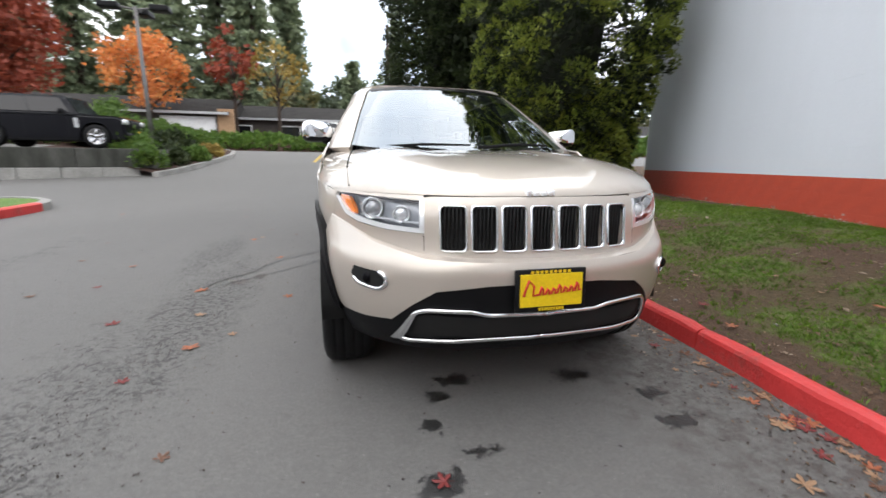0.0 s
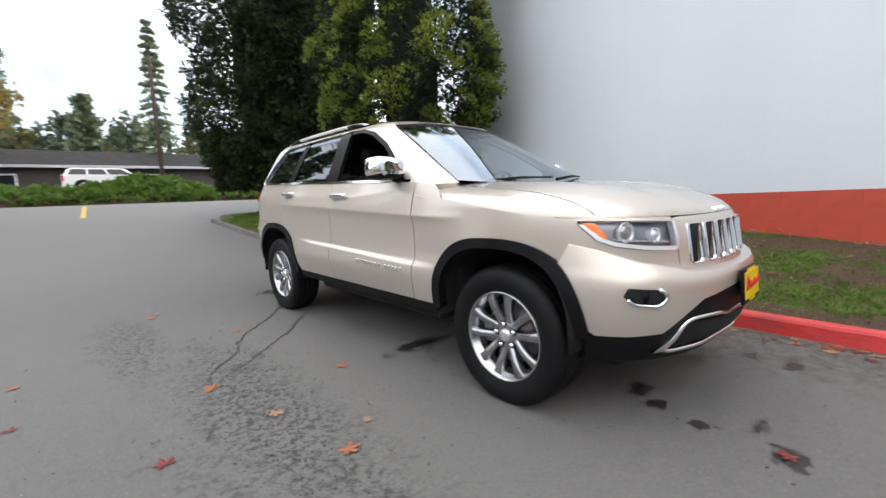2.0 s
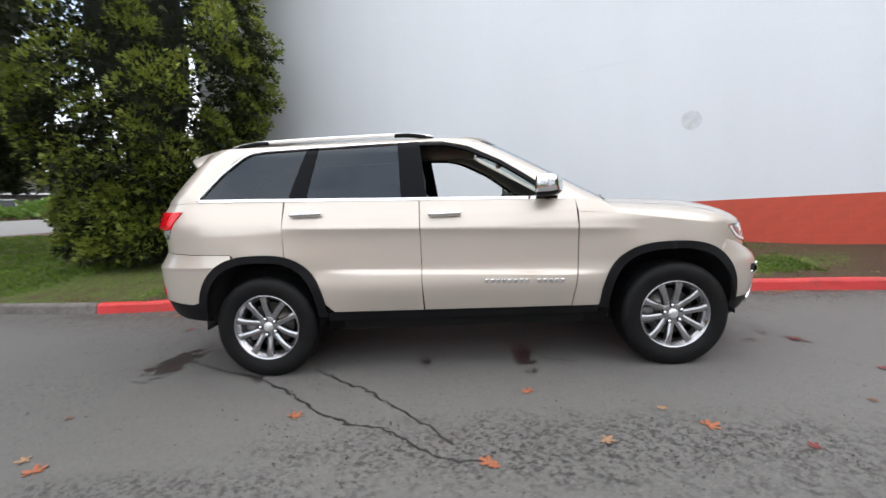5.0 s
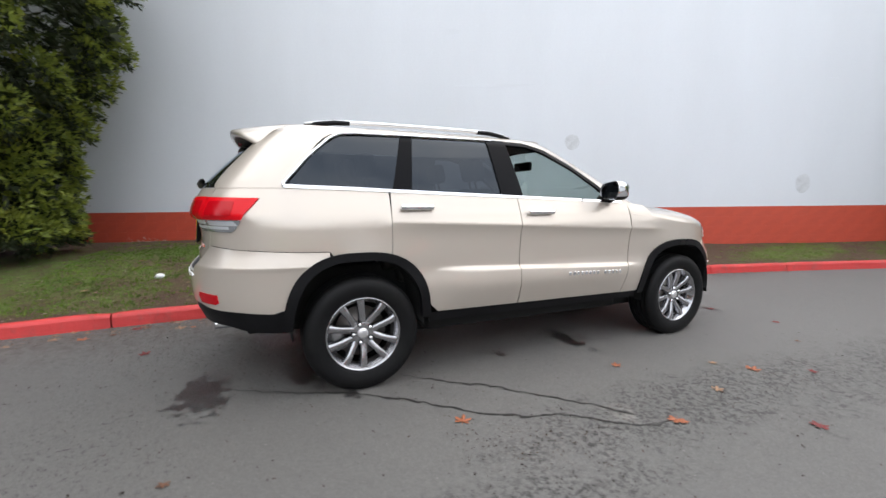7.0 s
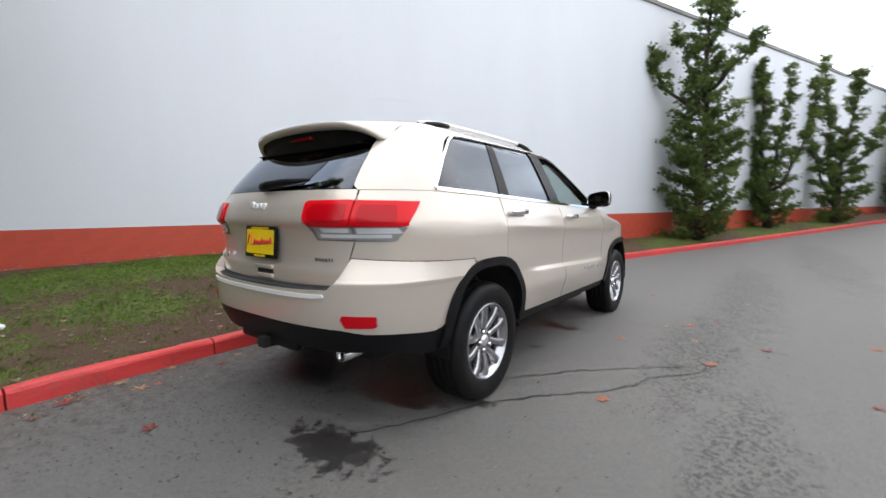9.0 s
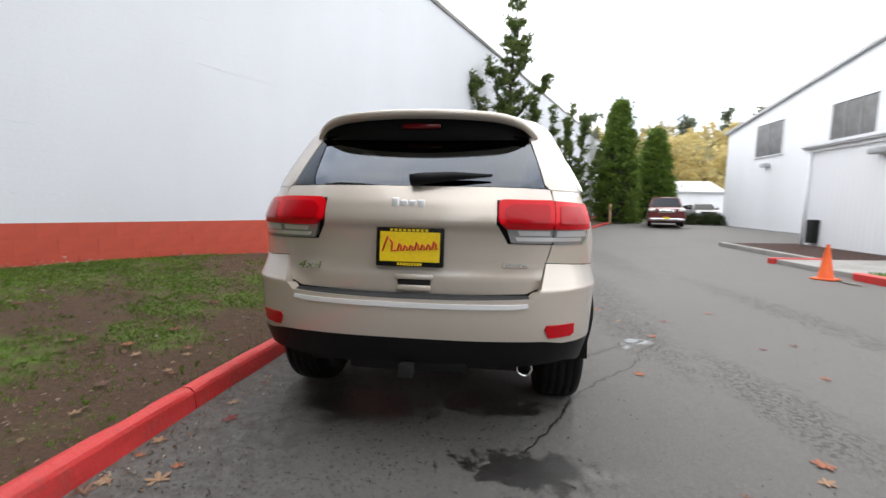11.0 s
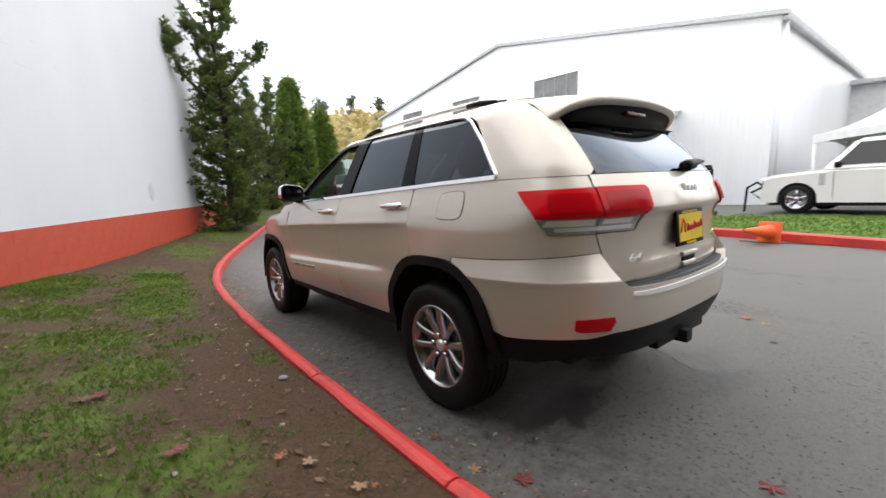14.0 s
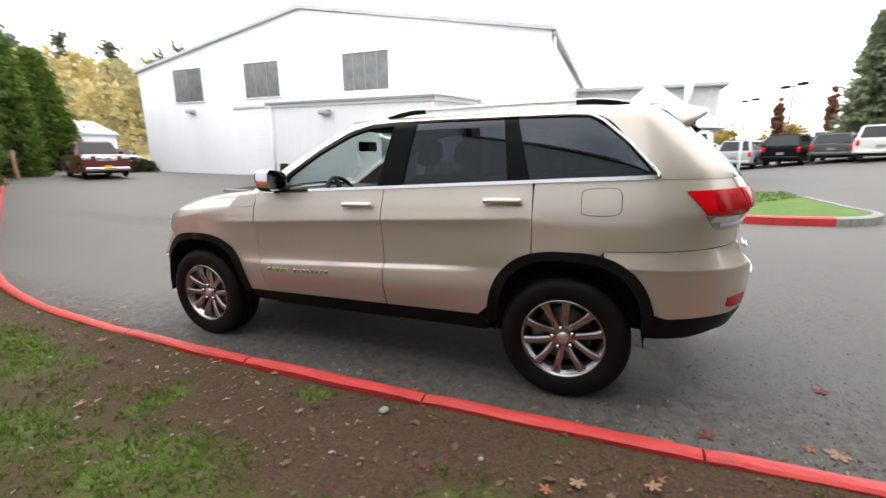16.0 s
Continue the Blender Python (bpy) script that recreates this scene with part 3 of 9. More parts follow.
for ob in (wall_white, wall_red, cap):
    ob.matrix_world = WALL_TURN @ SLOPE
back = mesh_ob("wall_return", box_bm((0.3, 7.3, -1.0), (26, 7.6, 7.08)), WHITE_WALL, False)
tagged(back, "white painted block wall", "wall", kind="structure")
back.matrix_world = WALL_TURN @ SLOPE

# courses of blocks in the red base and a few rows above it
def block(parent, mat_, x, y, z, w, h, me=[]):
    if not me:
        bm = bmesh.new()
        add_box(bm, (-0.004, -0.5, -0.5), (0.05, 0.5, 0.5))
        for v in bm.verts:
            if v.co.x < 0:
                v.co.y *= 0.998
                v.co.z *= 0.99
        data = bpy.data.meshes.new("block")
        bm.to_mesh(data)
        bm.free()
        me.append(data)
    data = me[0] if mat_ is RED_WALL else None
    ob = new("block", data)
    ob.parent = parent
    ob.matrix_local = Matrix.Translation((x, y, z)) @ Matrix.Diagonal((1, w, h, 1))
    return ob


first = None
for row in range(4):
    z = 0.975 - 0.1 - row * 0.2
    y = -13.0 + (0.2 if row % 2 else 0.0)
    while y < 6.6:
        ob = block(wall_red, RED_WALL, 0.003, y, z, 0.3985, 0.1988)
        if first is None:
            first = ob
            ob.data.materials.append(RED_WALL)
        y += 0.4

# patches and scars on the white wall
for (y, z, w, h, tone) in ((-3.86, 2.3, 0.3, 0.3, 0), (-8.29, 1.44, 0.3, 0.4, 0), (-1.5, 4.4, 0.7, 0.12, 1), (-2.4, 3.4, 1.6, 0.05, 1), (1.2, 5.0, 0.5, 0.04, 1), (-0.2, 3.7, 0.12, 0.06, 1), (-5.6, 3.3, 0.25, 0.08, 1), (3.1, 3.0, 0.3, 0.05, 1)):
    yy = y / math.cos(math.atan(0.4225))
    bm = bmesh.new()
    pts = [(0.0, w / 2 * math.cos(a) * (1 + 0.15 * noise.noise((a, y, z))), h / 2 * math.sin(a) * (1 + 0.15 * noise.noise((a * 2, y, z)))) for a in [k * math.tau / 16 for k in range(16)]]
    f = bm.faces.new([bm.verts.new(p) for p in pts])
    r = bmesh.ops.extrude_face_region(bm, geom=[f])
    bmesh.ops.translate(bm, vec=(-0.004 if tone == 0 else -0.0025, 0, 0), verts=[v for v in r["geom"] if isinstance(v, bmesh.types.BMVert)])
    ob = part("wall_patch", bm, WALL_SCAR if tone == 0 else WHITE_WALL, wall_white, "rough repair patch", smooth=False)
    ob.matrix_local = Matrix.Translation((0, yy, z))

# ridges of old mortar under the paint
rng = random.Random(61)
ridges = [(1.84, 2.31, 0.62), (1.04, 2.335, 0.8), (1.37, 1.925, 1.3), (1.39, 1.715, 1.05), (2.3, 2.87, 0.16), (-1.42, 4.21, 0.15), (-1.97, 4.06, 0.2), (-1.66, 3.59, 0.3), (2.5, 1.34, 0.5)]
ridges += [(rng.uniform(-9, 5.5), 1.12 + 0.2 * rng.randrange(0, 26), rng.uniform(0.12, 0.55)) for k in range(40)]
for y, z, w in ridges:
    bm = bmesh.new()
    n = max(4, int(w / 0.06))
    path = [(0.0, w * (i / n - 0.5), 0.006 * noise.noise((i * 0.4, y, z))) for i in range(n + 1)]
    add_path_tube(bm, path, [0.002] + [0.0026 + 0.0014 * noise.noise((i * 0.7, z, y)) for i in range(n - 1)] + [0.002], 6)
    ob = part("mortar_ridge", bm, WHITE_WALL, wall_white)
    ob.matrix_local = Matrix.Translation((0, y / math.cos(math.atan(0.4225)), z))

# ---- the road's far side: a kerbed lawn in front of the workshop ----
def outline_island():
    """The rounded lawn: along the road, round the nose and back."""
    pts = []
    for i in range(13):
        y = -5.0 + 10.4 * i / 12
        pts.append((-7.55 + 1.35 * smooth(-0.5, 5.2, y), y))
    for i in range(1, 10):
        a = i / 9 * math.radians(115)
        pts.append((-7.1 + 0.9 * math.cos(a), 5.4 + 0.95 * math.sin(a)))
    pts += [(-9.6, 6.1), (-10.9, 4.6), (-10.3, -0.6), (-10.6, -2.2), (-11.0, -5.0)]
    return pts


island_pts = outline_island()
bm = bmesh.new()
bm.faces.new([bm.verts.new((x, y, 0)) for x, y in island_pts])
bmesh.ops.triangulate(bm, faces=bm.faces[:])
bmesh.ops.subdivide_edges(bm, edges=bm.edges[:], cuts=3, use_grid_fill=True)
for v in bm.verts:
    v.co.z = ground_z(v.co.x, v.co.y) + 0.14
island = mesh_ob("lawn_2", bm, TURF)
tagged(island, "green mown lawn behind a red kerb", "lawn", kind="structure")
kerb_2 = thing("kerb_2", Matrix.Identity(4), "red kerb round the workshop lawn, bare concrete at its nose", "kerb", kind="structure")
line = island_pts[:23]
for i in range(len(line) - 1):
    (x0, y0), (x1, y1) = line[i], line[i + 1]
    d = Vector((x1 - x0, y1 - y0, 0)).normalized()
    n = Vector((d.y, -d.x, 0))
    verts, faces = [], []
    for (x, y), cut in (((x0, y0), 0.004), ((x1, y1), -0.004)):
        for a, h in ((0.0, -0.05), (0.01, 0.14), (-0.03, 0.16), (-0.14, 0.16), (-0.16, -0.02)):
            p = Vector((x, y, 0)) + n * a + d * cut
            verts.append((p.x, p.y, ground_z(x, y) + h))
    for j in range(4):
        faces.append((j, 5 + j, 6 + j, j + 1))
    faces += [(0, 1, 2, 3, 4), (9, 8, 7, 6, 5)]
    data_part("kerb_stone", verts, faces, KERB_RED if i < 12 else CONCRETE, kerb_2)

# far kerb piece, mulch bed and walk in front of the workshop
def slab(name, lo, hi, z, h, mat_, label, category):
    bm = box_bm((lo[0], lo[1], 0), (hi[0], hi[1], h), 0.02)
    bmesh.ops.subdivide_edges(bm, edges=[e for e in bm.edges if e.calc_length() > 2], cuts=8, use_grid_fill=True)
    for v in bm.verts:
        v.co.z += ground_z(v.co.x, v.co.y) + z
    return tagged(mesh_ob(name, bm, mat_, False), label, category, kind="structure")


slab("pavement", (-11.4, -7.6), (-7.7, -5.1), -0.05, 0.17, CONCRETE, "pale concrete walk up to the workshop door", "walk")
slab("mulch_bed", (-12.0, -12.4), (-8.8, -7.7), -0.05, 0.16, MULCH, "brown bark mulch bed", "planting bed")
slab("mulch_bed_2", (-11.4, -5.0), (-10.0, -1.2), -0.05, 0.22, MULCH, "brown bark mulch along the workshop", "planting bed")
slab("kerb_3", (-8.8, -12.3), (-8.6, -7.7), -0.05, 0.2, CONCRETE, "bare concrete kerb of the mulch bed", "kerb")
slab("kerb_4", (-8.8, -7.7), (-7.55, -7.55), -0.05, 0.2, KERB_RED, "red kerb at the end of the mulch bed", "kerb")

# ---- the white workshop across the road, with its low annex ----
def prism(pts, x0, x1):
    """A solid of the (y, z) outline between two x."""
    bm = bmesh.new()
    a = [bm.verts.new((x0, y, z)) for y, z in pts]
    b = [bm.verts.new((x1, y, z)) for y, z in pts]
    bm.faces.new(a)
    bm.faces.new(b[::-1])
    n = len(pts)
    for i in range(n):
        bm.faces.new((a[i], b[i], b[(i + 1) % n], a[(i + 1) % n]))
    bmesh.ops.recalc_face_normals(bm, faces=bm.faces)
    return bm


def window_in(parent, x, y0, y1, z0, z1, panes, frame=0.07, mat_=None):
    """A framed window on a wall that faces +x."""
    w = new("window")
    w.parent = parent
    part("window_recess", box_bm((x - 0.03, y0, z0), (x + 0.012, y1, z1)), VOID, w, smooth=False)
    for i in range(panes):
        a = y0 + (y1 - y0) * i / panes
        b = y0 + (y1 - y0) * (i + 1) / panes
        part("window_pane", box_bm((x + 0.0, a + 0.02, z0 + 0.03), (x + 0.025, b - 0.02, z1 - 0.03)), mat_ or OLD_PANE, w, smooth=False)
        part("window_frame", box_bm((x, a - (0.025 if i else 0.16), z0), (x + 0.05, a + (0.025 if i else 0.04), z1), 0.004, 1), DOOR_GREY if i else SIDING, w, smooth=False)
    part("window_frame", box_bm((x, y1 - frame / 2, z0), (x + 0.06, y1 + frame / 2, z1), 0.004, 1), SIDING, w, smooth=False)
    part("window_sill", box_bm((x, y0 - 0.06, z0 - 0.06), (x + 0.09, y1 + 0.06, z0), 0.004, 1), SIDING, w, smooth=False)
    part("window_head", box_bm((x, y0 - 0.06, z1), (x + 0.07, y1 + 0.06, z1 + 0.05), 0.004, 1), SIDING, w, smooth=False)
    return w


shop = thing("workshop", LEVEL, "white metal-sided workshop with a low gable roof and high windows", "building")
part("wall", prism([(-27.9, -0.4), (-1.35, -0.4), (-1.35, 6.55), (-14.5, 8.8), (-27.9, 6.5)], -46, -16.4), SIDING, shop, smooth=False)
for y0, z0, y1, z1 in ((-28.1, 6.55, -14.5, 8.92), (-14.5, 8.92, -1.15, 6.62)):
    bm = prism([(y0, z0 - 0.1), (y1, z1 - 0.1), (y1, z1 + 0.06), (y0, z0 + 0.06)], -46.2, -16.2)
    part("roof", bm, TRIM_GREY, shop, "pale grey metal roof edge", smooth=False)
part("gutter", box_bm((-46, -1.3, 6.35), (-16.3, -1.12, 6.5), 0.02), TRIM_GREY, shop)
part("downpipe", tube_bm((-16.5, -1.2, 0.2), (-16.5, -1.2, 6.4), 0.05), SIDING, shop)
for y0, y1, z0, z1, n in ((-24.65, -22.1, 4.52, 6.42, 2), (-18.75, -16.15, 4.55, 6.4, 3), (-11.98, -9.2, 4.6, 6.42, 4)):
    window_in(shop, -16.4, y0, y1, z0, z1, n)
door = new("roller_door")
door.parent = shop
for i in range(18):
    part("door_slat", box_bm((-16.41, -19.6, 0.15 + i * 0.21), (-16.35, -16.8, 0.352 + i * 0.21), 0.012, 1), SIDING, door, smooth=False)
part("door_frame", box_bm((-16.4, -19.8, 3.95), (-16.3, -16.6, 4.08), 0.01, 1), TRIM_GREY, door, smooth=False)
for y, z in ((-23.3, 3.95), (-13.5, 3.6)):
    lamp = new("wall_lamp")
    lamp.parent = shop
    part("lamp_hood", box_bm((-16.4, y - 0.25, z - 0.12), (-16.05, y + 0.25, z + 0.12), 0.05), TRIM_GREY, lamp)
    part("lamp_lens", box_bm((-16.3, y - 0.18, z - 0.15), (-16.08, y + 0.18, z - 0.115), 0.01), CLEARLENS, lamp)

annex = thing("annex", LEVEL, "low white lean-to annex with a grey roller door", "building")


def lean_to(z0, z1, x0, x1, y0, y1, drop):
    """A block whose underside lies at z0 and whose top falls towards the road."""
    bm = box_bm((x0, y0, z0), (x1, y1, z1))
    for v in bm.verts:
        if v.co.z > (z0 + z1) / 2 and v.co.x < (x0 + x1) / 2:
            v.co.z += drop
        elif v.co.x < (x0 + x1) / 2 and z0 > 1:
            v.co.z += drop
    return bm


part("wall", lean_to(-0.5, 3.32, -16.4, -11.3, -12.3, -4.62, 0.34), SIDING, annex, smooth=False)
part("roof_edge", lean_to(3.32, 3.5, -16.4, -11.22, -12.4, -4.52, 0.34), SIDING, annex, "white roof fascia", smooth=False)
part("roof", lean_to(3.5, 3.6, -16.4, -11.1, -12.5, -4.42, 0.34), SIDING, annex, "white metal roof edge", smooth=False)
part("gutter", box_bm((-11.24, -12.35, 3.42), (-11.12, -4.55, 3.5), 0.03), TRIM_GREY, annex)
part("downpipe", tube_bm((-11.24, -12.1, 0.0), (-11.24, -12.1, 3.4), 0.045), SIDING, annex)
part("corner_trim", box_bm((-11.33, -4.7, -0.4), (-11.27, -4.6, 3.32), 0.004, 1), SIDING, annex, smooth=False)
door = new("door")
door.parent = annex
for i in range(24):
    part("door_slat", box_bm((-11.32, -6.79, 0.1 + i * 0.1), (-11.262 + 0.004 * (i % 2), -5.31, 0.197 + i * 0.1)), DOOR_GREY, door, "grey steel slat", smooth=False)
for y in (-6.84, -5.26):
    part("door_frame", box_bm((-11.3, y - 0.05, 0.05), (-11.22, y + 0.05, 2.56), 0.006, 1), SIDING, door, smooth=False)
part("door_frame", box_bm((-11.3, -6.9, 2.5), (-11.22, -5.2, 2.6), 0.006, 1), SIDING, door, smooth=False)
lamp = new("wall_lamp")
lamp.parent = annex
part("lamp_hood", box_bm((-11.3, -9.5, 2.95), (-10.95, -9.05, 3.15), 0.05), TRIM_GREY, lamp)
part("lamp_lens", box_bm((-11.2, -9.42, 2.92), (-10.98, -9.13, 2.955), 0.01), CLEARLENS, lamp)
part("meter_box", box_bm((-11.3, -11.75, 0.2), (-11.1, -11.4, 1.0), 0.02), VOID, annex, "dark meter box")

# cooling units and pipes on a concrete pad
pad = tagged(mesh_ob("unit_pad", box_bm((-11.28, -4.6, 0.0), (-10.2, -1.5, 0.3), 0.02), CONCRETE, False), "concrete pad under the cooling units", "pad")
for i in range(3):
    y = -4.45 + i * 0.87
    u = thing("cooling_unit", Matrix.Translation((-10.78, y, 0.3)), "grey metal cooling unit on a concrete pad", "cooling unit", "cooling units by the workshop")
    part("cabinet", box_bm((-0.45, 0.0, 0.0), (0.42, 0.82, 1.05), 0.02), UNIT_GREY, u)
    for k in range(7):
        part("louvre", box_bm((0.42, 0.08, 0.12 + k * 0.1), (0.432, 0.4, 0.17 + k * 0.1), 0.003, 1), TRIM_GREY, u, smooth=False)
    part("access_panel", box_bm((0.42, 0.48, 0.3), (0.432, 0.74, 0.95), 0.004, 1), CONCRETE, u, smooth=False)
    part("switch_box", box_bm((-0.1, 0.2, 1.12), (0.1, 0.45, 1.4), 0.01), UNIT_GREY, u, smooth=False)
pipes = thing("pipe_rack", Matrix.Identity(4), "dark insulated pipes in front of the cooling units", "pipes")
for k in range(3):
    q = k * 0.075
    part("pipe", add_path_tube(bmesh.new(), [(-10.2, -4.3, 0.42 + q), (-10.2, -2.9, 0.5 + q), (-10.25, -1.9, 0.56 + q), (-10.4, -1.62, 0.66 + q), (-10.9, -1.2, 1.3 + q), (-10.95, -1.25, 1.42 + q), (-11.1, -2.35, 1.44 + q)], 0.036, 8), BLACK_PLASTIC, pipes)
for y in (-4.0, -2.6, -1.9):
    part("pipe_stand", tube_bm((-10.2, y, 0.1), (-10.2, y, 0.72), 0.025), GALV, pipes)
part("hose", add_path_tube(bmesh.new(), [(-12.6, -0.9, 0.2), (-12.6, -0.85, 0.9), (-12.6, -0.6, 1.05), (-12.6, -0.4, 0.85), (-12.6, -0.55, 0.6), (-12.6, -0.75, 0.75), (-12.6, -0.3, 1.0)], 0.035, 8), BLACK_PLASTIC, pipes)

# ---- traffic cones with yellow tape ----
def cone(name_label, m):
    c = thing("traffic_cone", m, name_label, "cone", "traffic cones along the kerb")
    part("base", box_bm((-0.19, -0.19, 0), (0.19, 0.19, 0.035), 0.012), CONE_ORANGE, c)
    part("shaft", lathe_bm([(0.03, 0.14), (0.05, 0.13), (0.68, 0.032), (0.71, 0.03), (0.715, 0.02), (0.7, 0.018)], 28, "z"), CONE_ORANGE, c)
    return c


for x, y in ((-7.05, -5.0), (-6.95, -1.35), (-6.85, 3.05)):
    cone("orange plastic traffic cone standing at the kerb", Matrix.Translation((x, y, ground_z(x, y))) @ Matrix.Rotation(x * 7 + y, 4, "Z"))
cone("orange traffic cone fallen on its side by the kerb", Matrix.Translation((-7.0, 1.1, ground_z(-7, 1) + 0.19)) @ Matrix.Rotation(radians(72), 4, "Z") @ Matrix.Rotation(radians(83), 4, "X"))
for k, ((x0, y0), (x1, y1)) in enumerate((((-7.3, -1.3), (-9.8, -4.6)), ((-7.0, 0.6), (-7.1, 3.9)), ((-7.2, -1.9), (-7.25, 0.0)), ((-7.25, -5.4), (-7.1, -4.2)))):
    bm = bmesh.new()
    rows = []
    for i in range(13):
        t = i / 12
        x, y = x0 + (x1 - x0) * t, y0 + (y1 - y0) * t
        n = 0.12 * noise.noise((t * 3, k, 0.5))
        up = 0.16 if x < -7.5 else 0.006
        rows.append([bm.verts.new((x + n - 0.035, y + n, ground_z(x, y) + up)), bm.verts.new((x + n + 0.035, y + n + 0.01, ground_z(x, y) + up + 0.02))])
    for a, b in zip(rows, rows[1:]):
        bm.faces.new((a[0], a[1], b[1], b[0]))
    tagged(mesh_ob("caution_tape", bm, TAPE_YELLOW), "crumpled yellow caution tape lying on the ground", "tape")


# ---- other vehicles ----
def vehicle(name, m, paint, label, L=4.7, W=1.85, H=1.7, belt_z=1.02, hood=1.15, screen_run=0.55, roof_back=0.25, tail_run=0.3, nose_z=0.82, axle_f=0.85, axle_r=0.9, r=0.36, pickup=False, category="car", group="", seams=False):
    """A plain car, its nose towards -y from the middle."""
    v = thing(name, m, label, category, group)
    y0, y1 = -L / 2, L / 2
    af, ar = y0 + axle_f, y1 - axle_r
    sill = 0.3
    prof = [(y0 + 0.06, sill)]
    for c in (af, ar):
        prof.append((c - r - 0.07, sill))
        for k in range(1, 10):
            a = math.pi - math.pi * k / 10
            prof.append((c + (r + 0.07) * math.cos(a), r + (r + 0.06) * math.sin(a)))
        prof.append((c + r + 0.07, sill))
    cab_end = y1 - 1.75 if pickup else y1
    prof += [(y1 - 0.08, sill + 0.08), (y1, 0.55), (y1 - 0.02, belt_z - 0.05), (y1 - 0.1, belt_z), (y0 + hood + 0.1, belt_z), (y0 + 0.25, nose_z + 0.08), (y0 + 0.05, nose_z), (y0, 0.5)]
    bm = prism(prof, -W / 2, W / 2)
    soft_edges = []
    for e in bm.edges:
        p, q = (k.co for k in e.verts)
        if abs(p.x - q.x) < 1e-5 and min(p.z, q.z) > 0.42 and all(math.hypot((p.y + q.y) / 2 - c, (p.z + q.z) / 2 - r) > r + 0.12 for c in (af, ar)):
            soft_edges.append(e)
    bmesh.ops.bevel(bm, geom=soft_edges, offset=0.075, segments=3, affect="EDGES", clamp_overlap=True)
    shell = part("body", bm, paint, v)
    shell.data.set_sharp_from_angle(angle=0.6)
    part("sill", box_bm((-W / 2 + 0.015, af + r + 0.09, 0.22), (W / 2 - 0.015, ar - r - 0.09, sill + 0.06), 0.02), BLACK_PLASTIC, v)
    if seams:
        for s in (-1, 1):
            for k in (0.02, 0.44, 0.76):
                y = y0 + hood + 0.2 + (L - hood - 0.5) * k
                part("door_seam", box_bm((min(s * W * 0.499, s * W * 0.5012), y, sill + 0.08), (max(s * W * 0.499, s * W * 0.5012), y + 0.012, belt_z - 0.08)), VOID, v, smooth=False)
            part("side_vent", box_bm((min(s * W * 0.495, s * W * 0.504), y0 + hood - 0.02, belt_z - 0.42), (max(s * W * 0.495, s * W * 0.504), y0 + hood + 0.1, belt_z - 0.12), 0.004, 1), TRIM_GREY, v, smooth=False)
    part("underbody", box_bm((-W / 2 + 0.12, y0 + 0.2, 0.22), (W / 2 - 0.12, y1 - 0.2, 0.7)), VOID, v, smooth=False)
    yb0, yb1 = y0 + hood, cab_end - 0.06
    yt0, yt1 = yb0 + screen_run, cab_end - roof_back - tail_run * 0.2
    wb, wt = W / 2 * 0.945, W / 2 * 0.76
    if pickup:
        yt1 = yb1 - 0.15

    def corner(t, y_low, y_high, s):
        return Vector((s * (wb + (wt - wb) * t), y_low + (y_high - y_low) * t, belt_z - 0.01 + (H - belt_z) * t))
    bm = bmesh.new()
    g = [[bm.verts.new(corner(t, a, b, s)) for s in (-1, 1) for a, b in ((yb0, yt0), (yb1, yt1))] for t in (0, 1)]
    for idx in ((0, 1), (1, 3), (3, 2), (2, 0)):
        bm.faces.new((g[0][idx[0]], g[0][idx[1]], g[1][idx[1]], g[1][idx[0]]))
    bm.faces.new((g[1][0], g[1][1], g[1][3], g[1][2]))
    bmesh.ops.recalc_face_normals(bm, faces=bm.faces)
    bmesh.ops.bevel(bm, geom=[e for e in bm.edges if min(q.co.z for q in e.verts) > belt_z or abs(e.verts[0].co.z - e.verts[1].co.z) > 0.1], offset=0.07, segments=3, affect="EDGES")
    part("cabin", bm, paint, v)
    # glass
    gap = 0.003 if seams else 0.012
    for s in (-1, 1):
        cuts = [0.06, 0.5, 0.94] if (pickup or L < 4.0) else [0.05, 0.38, 0.68, 0.96]
        for a, b in zip(cuts, cuts[1:]):
            bm = bmesh.new()
            q = []
            for t, u in ((0.1, a + gap), (0.1, b - gap), (0.86, b - gap), (0.86, a + gap)):
                lo, hi = corner(t, yb0, yt0, s), corner(t, yb1, yt1, s)
                q.append(bm.verts.new(lo + (hi - lo) * u + Vector((s * 0.012, 0, 0.004))))
            bm.faces.new(q if s > 0 else q[::-1])
            part("side_window", bm, CARGLASS, v, smooth=False)
    for k, (a, b, push) in enumerate(((yb0, yt0, -0.014), (yb1, yt1, 0.014))):
        bm = bmesh.new()
        q = [bm.verts.new(corner(t, a, b, s) * 1.0 + Vector((-s * 0.09, push, 0.01))) for t, s in ((0.08, -1), (0.08, 1), (0.9, 1), (0.9, -1))]
        bm.faces.new(q)
        bmesh.ops.recalc_face_normals(bm, faces=bm.faces)
        part("windscreen" if k == 0 else "rear_window", bm, CARGLASS, v, smooth=False)
    if pickup:
        part("load_bed", box_bm((-W / 2 + 0.12, cab_end + 0.02, belt_z - 0.02), (W / 2 - 0.12, y1 - 0.14, belt_z + 0.006)), VOID, v, smooth=False)
    # lamps, bumpers, mirrors, wheels
    for s in (-1, 1):
        part("headlamp", box_bm((s * W * 0.4 - 0.17, y0 + 0.0, nose_z - 0.17), (s * W * 0.4 + 0.17, y0 + 0.1, nose_z - 0.01), 0.03), LAMP_SILVER, v, "clear headlamp")
        part("tail_lamp", box_bm((s * W * 0.435 - 0.07, y1 - 0.09, belt_z - 0.32), (s * W * 0.435 + 0.07, y1 + 0.012, belt_z - 0.04), 0.02), RED_LENS, v, "red tail lamp")
